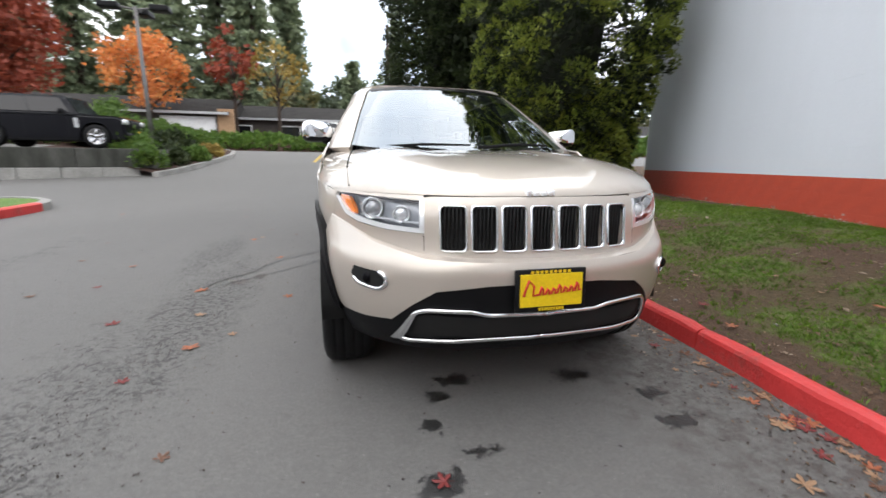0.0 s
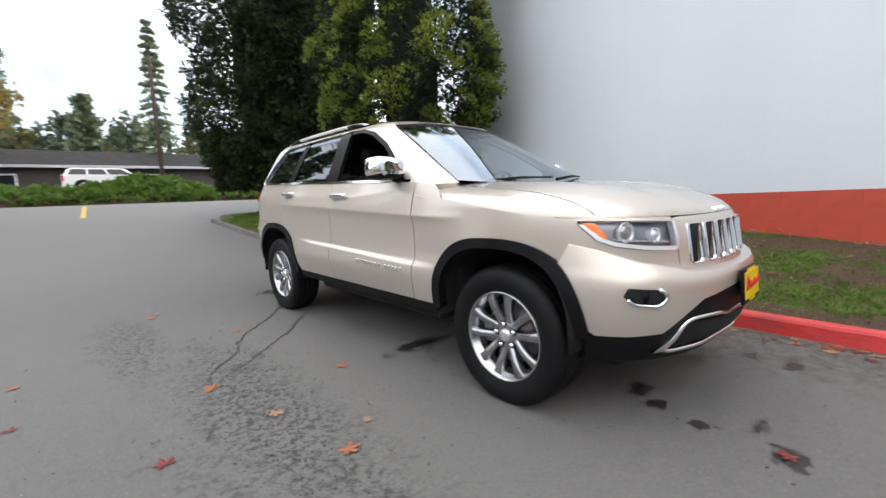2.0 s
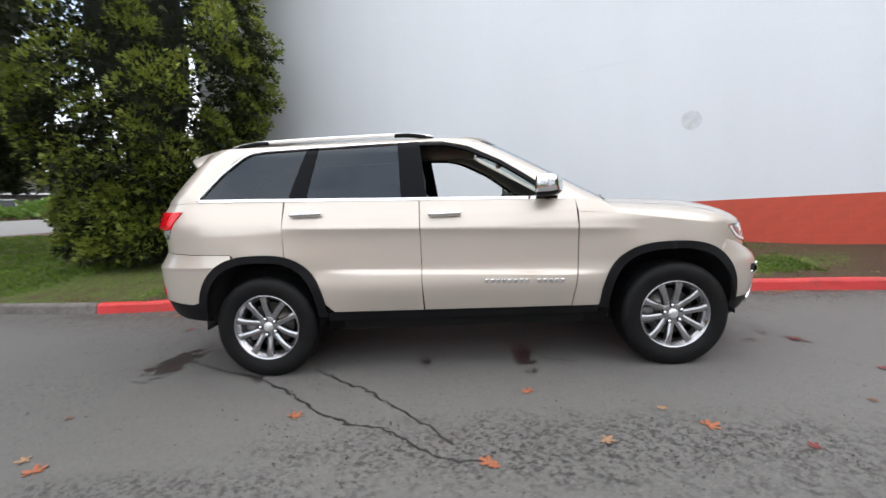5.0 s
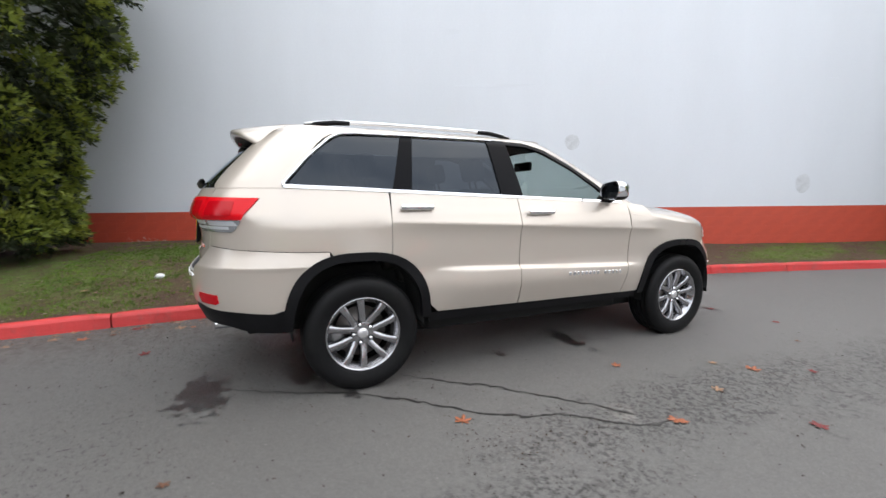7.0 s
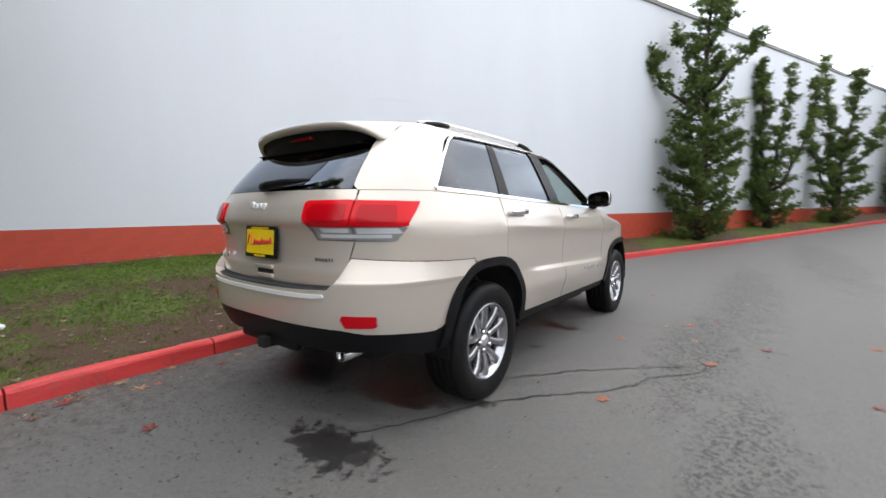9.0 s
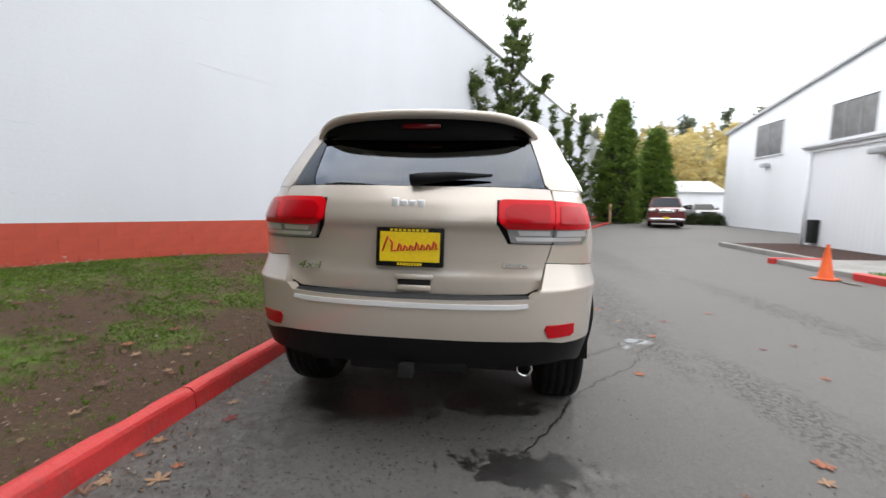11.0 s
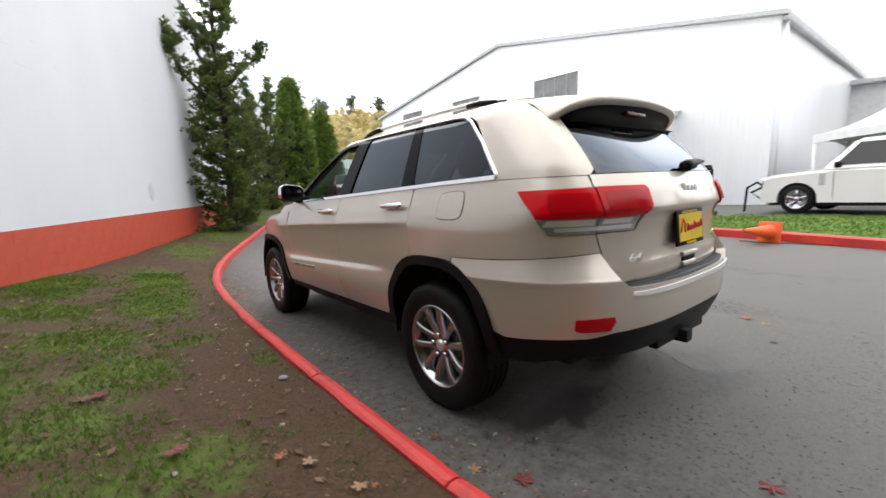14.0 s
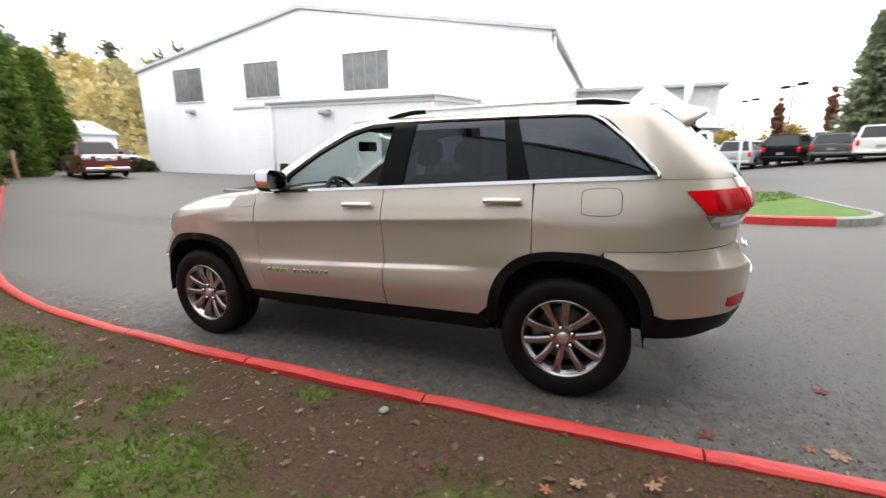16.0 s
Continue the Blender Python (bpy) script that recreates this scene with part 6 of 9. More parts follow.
        panel("lamp_rim", BODY, [("f", 0.5, 0.842), ("f", 0.502, 0.86), ("f", 0.64, 0.869), ("f", 0.746, 0.889), ("f", 0.79, 0.912), ("f", 0.83, 0.973), ("f", 0.84, 0.973), ("f", 0.803, 0.9), ("f", 0.752, 0.872), ("f", 0.64, 0.851)], BADGE, h, "chrome lower rim", lift=0.004, depth=0.02, **m)
        panel("lamp_rim", BODY, [("f", 0.493, 0.842), ("f", 0.491, 0.976), ("f", 0.507, 0.975), ("f", 0.513, 0.856), ("f", 0.508, 0.843)], SATIN, h, lift=0.004, depth=0.03, **m)
        panel("side_marker", BODY, [("f", 0.775, 0.9), ("f", 0.771, 0.915), ("f", 0.797, 0.981), ("f", 0.829, 0.983), ("f", 0.831, 0.97), ("f", 0.8, 0.915)], AMBER, h, "amber side marker", lift=-0.012, depth=0.02, step=(0.02, 0.02), **m)
        for x, z, r in ((0.7, 0.932, 0.046), (0.585, 0.915, 0.036)):
            p = Vector(BODY.at(*BODY.s_of(("f", x, z))))
            n = skin_normal(BODY, *BODY.s_of(("f", x, z)), Vector((p.x, p.y, 0)))
            n = (n + Vector((0, -1.2, 0))).normalized()
            a = p - n * 0.055
            b = p - n * 0.014
            bm = bmesh.new()
            q = n.to_track_quat("Z", "Y")
            made = lathe_bm([(0.0, r * 0.7), (0.03, r), (0.036, r * 1.05), (0.034, r * 0.86), (0.022, r * 0.8)], 24, "z")
            made.transform(Matrix.Translation(a) @ q.to_matrix().to_4x4())
            if sign < 0:
                made.transform(Matrix.Diagonal((-1, 1, 1, 1)))
                bmesh.ops.reverse_faces(made, faces=made.faces[:])
            part("projector_ring", made, LAMP_SILVER, h, "chrome projector ring")
            made = lathe_bm([(0.02, r * 0.82), (0.032, r * 0.66), (0.038, r * 0.35), (0.04, 0.001)], 24, "z")
            made.transform(Matrix.Translation(a) @ q.to_matrix().to_4x4())
            if sign < 0:
                made.transform(Matrix.Diagonal((-1, 1, 1, 1)))
                bmesh.ops.reverse_faces(made, faces=made.faces[:])
            part("projector_lens", made, LAMP_DARK if r > 0.04 else LAMP_SILVER, h, "projector lens")
        panel("lamp_strip", BODY, [("f", 0.52, 0.878), ("f", 0.52, 0.885), ("f", 0.74, 0.905), ("f", 0.76, 0.905), ("f", 0.74, 0.896)], LAMP_SILVER, h, lift=-0.02, depth=0.02, **m)
    each_side("lamp_surround", BODY, [("f", 0.498, 0.74), ("f", 0.498, 0.841), ("f", 0.64, 0.848), ("f", 0.754, 0.868), ("f", 0.806, 0.898), ("f", 0.842, 0.97), ("f", 0.856, 0.9), ("f", 0.88, 0.86), ("f", 0.8, 0.84), ("f", 0.7, 0.785)], PAINT, car, lift=-0.001, depth=0.0)
    each_side("lamp_brow", BODY, [("f", 0.49, 1.004), ("f", 0.7, 1.002), ("f", 0.83, 1.003), ("f", 0.86, 0.997), ("f", 0.85, 0.975), ("f", 0.838, 0.99), ("f", 0.78, 0.99), ("f", 0.64, 0.984), ("f", 0.49, 0.974)], PAINT, car, lift=-0.003, depth=0.02, step=(0.03, 0.02))
    each_side("wing_corner", BONNET, [(0.7, -1.99), (0.755, -1.95), (0.798, -1.9), (0.833, -1.85), (0.862, -1.8), (0.9, -1.71), (0.7, -1.71)], PAINT, car, out=UP, lift=-0.006, depth=0.0, step=(0.03, 0.04))
    # ledge between the bumper and the face above it
    line = [(0.0, 0.732), (0.15, 0.734), (0.3, 0.737), (0.5, 0.747), (0.6, 0.772), (0.7, 0.799), (0.75, 0.825), (0.8, 0.851), (0.84, 0.868), (0.866, 0.879)]
    for sign in (-1, 1):
        bm = bmesh.new()
        rows = []
        for x, z in line:
            a, q = (Vector(sk.at(*sk.s_of(("f", x + 1e-4, z + dz)))) for sk, dz in ((LOWER, 0.0), (BODY, 0.008)))
            rows.append([bm.verts.new((sign * v.x, v.y, v.z)) for v in (a, a.lerp(q, 0.5) + Vector((0, 0, 0.004)), q + Vector((0, 0.012, 0)))])
        for r0, r1 in zip(rows, rows[1:]):
            for i in range(2):
                bm.faces.new((r0[i], r1[i], r1[i + 1], r0[i + 1]))
        bmesh.ops.recalc_face_normals(bm, faces=bm.faces)
        part("bumper_ledge", bm, PAINT, car)
    # bumper cover
    over = [p for p in arch(*FRONT_ARCH, FRONT_ARCH[0] - FRONT_ARCH[1] * 0.995, -1.78) if p[1] > 0.47]
    cover = [("f", 0.001, 0.648), ("f", 0.001, 0.733), ("f", 0.3, 0.738), ("f", 0.5, 0.748), ("f", 0.7, 0.8), ("f", 0.8, 0.852), ("f", 0.868, 0.88)] + over[::-1] + [(-1.93, 0.465), ("f", 0.74, 0.463), ("f", 0.63, 0.474), ("f", 0.55, 0.556), ("f", 0.46, 0.618), ("f", 0.25, 0.643)]
    bumper = panel("front_bumper", LOWER, cover, PAINT, car, both=True, step=(0.04, 0.04), depth=0.02)
    panel("bumper_return", BODY, [("f", 0.001, 0.725), ("f", 0.001, 0.745), ("f", 0.5, 0.757), ("f", 0.68, 0.81), ("f", 0.8, 0.868), ("f", 0.85, 0.892), ("f", 0.88, 0.86), ("f", 0.8, 0.83), ("f", 0.5, 0.735)], PAINT, car, both=True, lift=-0.003, depth=0)
    panel("lower_bumper", LOWER, [("f", 0.001, 0.31), ("f", 0.001, 0.656), ("f", 0.25, 0.651), ("f", 0.465, 0.626), ("f", 0.557, 0.567), ("f", 0.637, 0.482), ("f", 0.74, 0.47), (-1.93, 0.472), (-1.88, 0.468), (-1.86, 0.31), ("f", 0.82, 0.315), ("f", 0.5, 0.315)], BLACK_PLASTIC, car, "black plastic lower bumper", both=True, lift=-0.006, depth=0.02)
    panel("lower_intake", LOWER, [("f", 0.001, 0.41), ("f", 0.001, 0.5), ("f", 0.3, 0.503), ("f", 0.5, 0.515), ("f", 0.53, 0.5), ("f", 0.545, 0.41)], VOID, car, "dark lower air intake", both=True, lift=0.001, depth=0.0)
    for sign in (-1, 1):
        panel("intake_wing", LOWER, [("f", 0.535, 0.515), ("f", 0.56, 0.505), ("f", 0.595, 0.44), ("f", 0.63, 0.375), ("f", 0.585, 0.38), ("f", 0.565, 0.43)], CHROME, car, "chrome end of the intake trim", mirror=sign < 0, lift=0.008, depth=0.012)
    # chrome line round the lower intake
    for sign in (-1, 1):
        pts = [(0.0, 0.512), (0.25, 0.515), (0.31, 0.532), (0.5, 0.536), (0.545, 0.52), (0.575, 0.46), (0.60, 0.385), (0.56, 0.375), (0.4, 0.383), (0.0, 0.392)]
        bm = bmesh.new()
        path = []
        for x, z in rounded(pts, 0.04, 4)[0:]:
            p = Vector(LOWER.at(*LOWER.s_of(("f", abs(x) + 1e-4, z))))
            path.append(Vector((sign * p.x, p.y - 0.004, p.z)))
        path = [p for p in path]
        path = path[3:-3]
        add_path_tube(bm, [Vector((0, path[0].y, path[0].z))] + path + [Vector((0, path[-1].y, path[-1].z))], 0.0105, 6)
        part("intake_trim", bm, CHROME, car, "chrome trim round the lower intake")
        # fog lamp with its chrome bezel
        fog = new("fog_lamp")
        fog.parent = car
        m = {"mirror": sign < 0}
        hole = [("f", 0.646, 0.645), ("f", 0.672, 0.684), ("f", 0.778, 0.694), ("f", 0.79, 0.658), ("f", 0.766, 0.62), ("f", 0.68, 0.606)]
        panel("fog_recess", LOWER, hole, VOID, fog, lift=0.002, depth=0.0, step=(0.03, 0.03), **m)
        rim = [(0.7 + (x - 0.7) * 1.0, z) for _, x, z in hole]
        bm = bmesh.new()
        path = [Vector(LOWER.at(*LOWER.s_of(("f", x, z)))) for x, z in rounded(rim, 0.03, 4)]
        path = [Vector((sign * p.x, p.y - 0.004, p.z)) for p in path]
        low_half = path[0:3] + path[-14:]
        add_path_tube(bm, path[19:] + path[:9], 0.0095, 8)
        part("fog_bezel", bm, CHROME, fog, "chrome fog lamp bezel")
        p = Vector(LOWER.at(*LOWER.s_of(("f", 0.72, 0.652))))
        bm = lathe_bm([(0.0, 0.028), (0.008, 0.025), (0.012, 0.001)], 20, "z")
        bm.transform(Matrix.Translation((sign * p.x, p.y + 0.004, p.z)) @ Matrix.Rotation(radians(90), 4, "X"))
        part("fog_lens", bm, GLOSS_BLACK, fog, "dark fog lamp lens")
    # number plate holder with a dealer plate
    plate("front_plate", (0.0, -2.348, 0.627), 180, -4)
    return bumper


def plate(name, at, turn, tilt):
    m = Matrix.Translation(at) @ Matrix.Rotation(radians(turn + 180), 4, "Z") @ Matrix.Rotation(radians(90 + tilt), 4, "X")
    holder = new(name)
    holder.parent = car
    holder.matrix_local = m @ Matrix.Diagonal((0.92, 0.92, 1, 1))
    holder["label"] = "yellow dealer plate in a black frame"
    part("plate_frame", box_bm((-0.17, -0.096, -0.014), (0.17, 0.096, 0.002), 0.005), BLACK_PLASTIC, holder, "black plate frame")
    part("plate_sheet", box_bm((-0.15, -0.072, 0.0), (0.15, 0.075, 0.0055), 0.001, 1), PLATE_YELLOW, holder, "yellow plate sheet", smooth=False)
    # the dealer's name and small print, as plain strokes
    bm = bmesh.new()
    rng = random.Random(5)
    x = -0.135
    for i in range(8):
        w = 0.062 if i == 0 else 0.0235
        h = 0.072 if i == 0 else (0.04 if i % 3 == 1 else 0.027)
        z0 = 0.0055
        a = Vector((x, -0.022 + 0.002 * i, z0))
        add_path_tube(bm, [a, a + Vector((w * 0.4, h, 0.001)), a + Vector((w * 0.8, h * 0.6, 0.001)), a + Vector((w * 0.75, 0.002, 0)), a + Vector((w * 1.25, 0.006, 0))], 0.0055, 5)
        x += w * 1.22
    part("plate_script", bm, PLATE_RED, holder, "red script strokes")
    for i in range(9):
        part("print_bar", box_bm((-0.1 + i * 0.022, 0.078, 0.0), (-0.1 + i * 0.022 + 0.014, 0.09, 0.0035)), PLATE_YELLOW, holder, smooth=False)
        part("print_bar", box_bm((-0.06 + i * 0.014, -0.091, 0.0), (-0.06 + i * 0.014 + 0.01, -0.077, 0.0035)), PLATE_YELLOW, holder, smooth=False)
    return holder


front_end()


def rear_end():
    gate = [("r", 0.001, 0.802), ("r", 0.54, 0.812), ("r", 0.6, 0.84), ("r", 0.625, 0.95), ("r", 0.651, 1.038), ("r", 0.45, 1.04), ("r", 0.395, 1.13), ("r", 0.395, 1.238), ("r", 0.652, 1.243), ("r", 0.64, 1.296), ("r", 0.001, 1.296)]
    tailgate = panel("tailgate", BODY, gate, PAINT, car, both=True, step=(0.04, 0.03))
    panel("tailgate_backing", BODY, [("r", 0.001, 0.78), ("r", 0.74, 0.82), ("r", 0.76, 1.3), ("r", 0.001, 1.3)], VOID, car, both=True, lift=-0.022, depth=0)
    # tail lamps, half on the gate and half on the body
    for sign in (-1, 1):
        t = new("tail_lamp")
        t.parent = car
        t["label"] = "red tail lamp with a clear lower band"
        m = {"mirror": sign < 0, "step": (0.03, 0.03)}
        panel("red_lens", BODY, [("r", 0.657, 1.115), ("r", 0.657, 1.238), (2.035, 1.236), (2.085, 1.18), (2.13, 1.115)], RED_LENS, t, "red lens", lift=0.008, depth=0.02, radius=0.014, **m)
        panel("inner_red", BODY, [("r", 0.68, 1.135), ("r", 0.68, 1.215), ("r", 0.8, 1.215), ("r", 0.82, 1.135)], DARK_RED_LENS, t, "darker red inner lens", lift=0.0105, depth=0.004, radius=0.02, **m)
        panel("clear_band", BODY, [("r", 0.657, 1.041), ("r", 0.657, 1.111), (2.135, 1.111), (2.18, 1.041)], LAMP_DARK, t, "clear band with a smoked back", lift=0.003, depth=0.02, radius=0.012, **m)
        panel("band_cover", BODY, [("r", 0.657, 1.041), ("r", 0.657, 1.111), (2.135, 1.111), (2.18, 1.041)], CLEARLENS, t, lift=0.01, depth=0.008, radius=0.012, **m)
        panel("red_lens", BODY, [("r", 0.402, 1.14), ("r", 0.402, 1.228), ("r", 0.42, 1.237), ("r", 0.652, 1.24), ("r", 0.652, 1.115), ("r", 0.445, 1.115)], RED_LENS, t, "red lens", lift=0.01, depth=0.02, radius=0.014, **m)
        panel("inner_red", BODY, [("r", 0.44, 1.135), ("r", 0.425, 1.19), ("r", 0.46, 1.216), ("r", 0.63, 1.218), ("r", 0.63, 1.138)], DARK_RED_LENS, t, "darker red inner lens", lift=0.0125, depth=0.004, radius=0.02, **m)
        panel("clear_band", BODY, [("r", 0.462, 1.046), ("r", 0.44, 1.111), ("r", 0.652, 1.111), ("r", 0.652, 1.044)], LAMP_DARK, t, "clear band with a smoked back", lift=0.004, depth=0.02, radius=0.012, **m)
        panel("band_bar", BODY, [("r", 0.49, 1.056), ("r", 0.48, 1.073), ("r", 0.8, 1.073), ("r", 0.8, 1.056)], LAMP_SILVER, t, lift=0.0075, depth=0.004, **m)
        panel("band_bar", BODY, [("r", 0.5, 1.083), ("r", 0.49, 1.105), ("r", 0.638, 1.105), ("r", 0.638, 1.083)], LAMP_SILVER, t, lift=0.0075, depth=0.004, **m)
        panel("band_bar", BODY, [("r", 0.672, 1.078), ("r", 0.672, 1.106), ("r", 0.82, 1.106), ("r", 0.835, 1.078)], LAMP_SILVER, t, lift=0.0065, depth=0.004, **m)
        panel("reflector", BUMPER, [("r", 0.755, 0.614), ("r", 0.772, 0.624), ("r", 0.772, 0.672), ("r", 0.635, 0.676), ("r", 0.626, 0.655), ("r", 0.645, 0.614)], DARK_RED_LENS, car, "dark red bumper reflector", lift=0.006, depth=0.01, **m)
    # bumper cover, step pad and chrome strip
    over = [p for p in arch(*REAR_ARCH, 1.664, REAR_ARCH[0] + REAR_ARCH[1] * 0.995, 14) if p[1] > 0.56]
    cover = [("r", 0.001, 0.605), ("r", 0.45, 0.605), ("r", 0.62, 0.6), ("r", 0.72, 0.582), ("r", 0.84, 0.575), (2.05, 0.565), (1.985, 0.562)] + over[::-1] + [(1.66, 0.918), (2.2, 0.941), ("r", 0.632, 0.951), ("r", 0.62, 0.9), ("r", 0.606, 0.84), ("r", 0.56, 0.796), ("r", 0.001, 0.786)]
    panel("rear_bumper", BUMPER, cover, PAINT, car, both=True, step=(0.04, 0.012), depth=0.05)
    panel("lower_bumper", LOWER, [("r", 0.001, 0.465), ("r", 0.001, 0.612), ("r", 0.45, 0.612), ("r", 0.62, 0.607), ("r", 0.72, 0.589), ("r", 0.84, 0.581), (2.05, 0.57), (1.93, 0.567), (1.91, 0.43), (2.1, 0.44), ("r", 0.75, 0.475), ("r", 0.4, 0.465)], BLACK_PLASTIC, car, "black plastic lower bumper", both=True, lift=-0.006, depth=0.02)
    bm = bmesh.new()
    rows = []
    for i in range(25):
        x = -0.57 + 1.14 * i / 24
        y1 = LOWER.at(*LOWER.s_of(("r", abs(x) + 1e-4, 0.8)))[1]
        y0 = BODY.at(*BODY.s_of(("r", abs(x) + 1e-4, 0.8)))[1]
        rows.append([bm.verts.new((x, y0 - 0.015, 0.803)), bm.verts.new((x, y1 - 0.012, 0.799)), bm.verts.new((x, y1 + 0.003, 0.787)), bm.verts.new((x, y1 - 0.01, 0.775))])
    for a, b in zip(rows, rows[1:]):
        for k in range(3):
            bm.faces.new((a[k], b[k], b[k + 1], a[k + 1]))
    bmesh.ops.recalc_face_normals(bm, faces=bm.faces)
    pad_ = part("step_pad", bm, DASH, car, "ribbed black step pad")
    for k in range(5):
        bm = bmesh.new()
        t = 0.18 + k * 0.17
        path = []
        for i in range(25):
            x = -0.55 + 1.1 * i / 24
            y1 = LOWER.at(*LOWER.s_of(("r", abs(x) + 1e-4, 0.8)))[1]
            y0 = BODY.at(*BODY.s_of(("r", abs(x) + 1e-4, 0.8)))[1]
            path.append((x, y0 - 0.015 + (y1 - y0) * t, 0.8035 - 0.004 * t))
        add_path_tube(bm, path, 0.0032, 5)
        part("pad_rib", bm, DASH, pad_)
    panel("bumper_trim", BUMPER, [("r", 0.001, 0.748), ("r", 0.48, 0.754), ("r", 0.548, 0.762), ("r", 0.543, 0.778), ("r", 0.48, 0.775), ("r", 0.001, 0.771)], BADGE, car, "chrome strip along the rear bumper", both=True, lift=0.007, depth=0.01)
    # tow hitch cover, receiver and exhaust
    part("hitch_cover", box_bm((-0.28, 2.36, 0.43), (0.28, 2.41, 0.5), 0.012), BLACK_PLASTIC, car)
    part("hitch_receiver", box_bm((-0.035, 2.3, 0.41), (0.035, 2.45, 0.475), 0.006), VOID, car)
    bm = lathe_bm([(0.0, 0.036), (0.13, 0.037), (0.136, 0.033), (0.11, 0.03), (0.0, 0.029)], 24, "z")
    bm.transform(Matrix.Translation((-0.55, 2.19, 0.445)) @ Matrix.Rotation(radians(-90), 4, "X"))
    part("exhaust_tip", bm, CHROME, car, "chrome exhaust tip")
    # maker's badge and trim badges, as plain bars; the drive badge
    bm = bmesh.new()
    y = tail_high(1.225)
    for x, w, z, h in ((0.045, 0.034, 1.198, 0.042), (0.005, 0.034, 1.198, 0.032), (-0.035, 0.034, 1.198, 0.032), (-0.075, 0.034, 1.19, 0.042)):
        add_box(bm, (x, y - 0.004, z), (x + w, y + 0.012, z + h), 0.007, 3)
    part("badge", bm, BADGE, tailgate, "chrome badge")
    words("4x4", "drive_badge", 0.052, (0.545, tail_high(0.92) - 0.005, 0.9), tailgate)
    bm = bmesh.new()
    for i in range(7):
        x = -0.43 - i * 0.017
        y = BODY.at(*BODY.s_of(("r", abs(x), 0.94)))[1]
        add_box(bm, (x - 0.012, y - 0.002, 0.932), (x, y + 0.004, 0.95), 0.001, 1)
    part("trim_badge", bm, CHROME, tailgate, "chrome trim badge", smooth=False)
    # gate handle in its recess, and the lip above the plate
    y = tail_high(0.86)
    part("gate_handle", box_bm((-0.115, y - 0.01, 0.868), (0.06, y + 0.017, 0.892), 0.008, 3), PAINT, tailgate)
    part("gate_handle_slot", box_bm((-0.105, y - 0.01, 0.842), (0.05, y + 0.004, 0.868), 0.004, 2), VOID, tailgate)
    part("gate_handle", box_bm((-0.105, y - 0.01, 0.815), (0.05, y + 0.012, 0.842), 0.008, 3), PAINT, tailgate)
    part("gate_camera", box_bm((-0.045, 2.4, 1.125), (0.025, 2.437, 1.146), 0.006), GLOSS_BLACK, tailgate)
    plate("rear_plate", (-0.008, 2.434, 1.016), 0, -4)


def words(text, name, size, at, parent):
    c = bpy.data.curves.new(name, "FONT")
    c.body, c.size, c.extrude, c.shear = text, size, 0.003, 0.25
    tmp = bpy.data.objects.new(name, c)
    scene.collection.objects.link(tmp)
    me = bpy.data.meshes.new_from_object(tmp.evaluated_get(bpy.context.evaluated_depsgraph_get()))
    bpy.data.objects.remove(tmp)
    me.materials.clear()
    me.materials.append(CHROME)
    ob = new(name, me)
    ob.parent = parent
    ob.matrix_local = Matrix.Translation(at) @ Matrix.Rotation(radians(180), 4, "Z") @ Matrix.Rotation(radians(90), 4, "X") @ Matrix.Diagonal((1.5, 1, 1, 1))
    ob["label"] = "chrome lettering on the gate"
    return ob


rear_end()


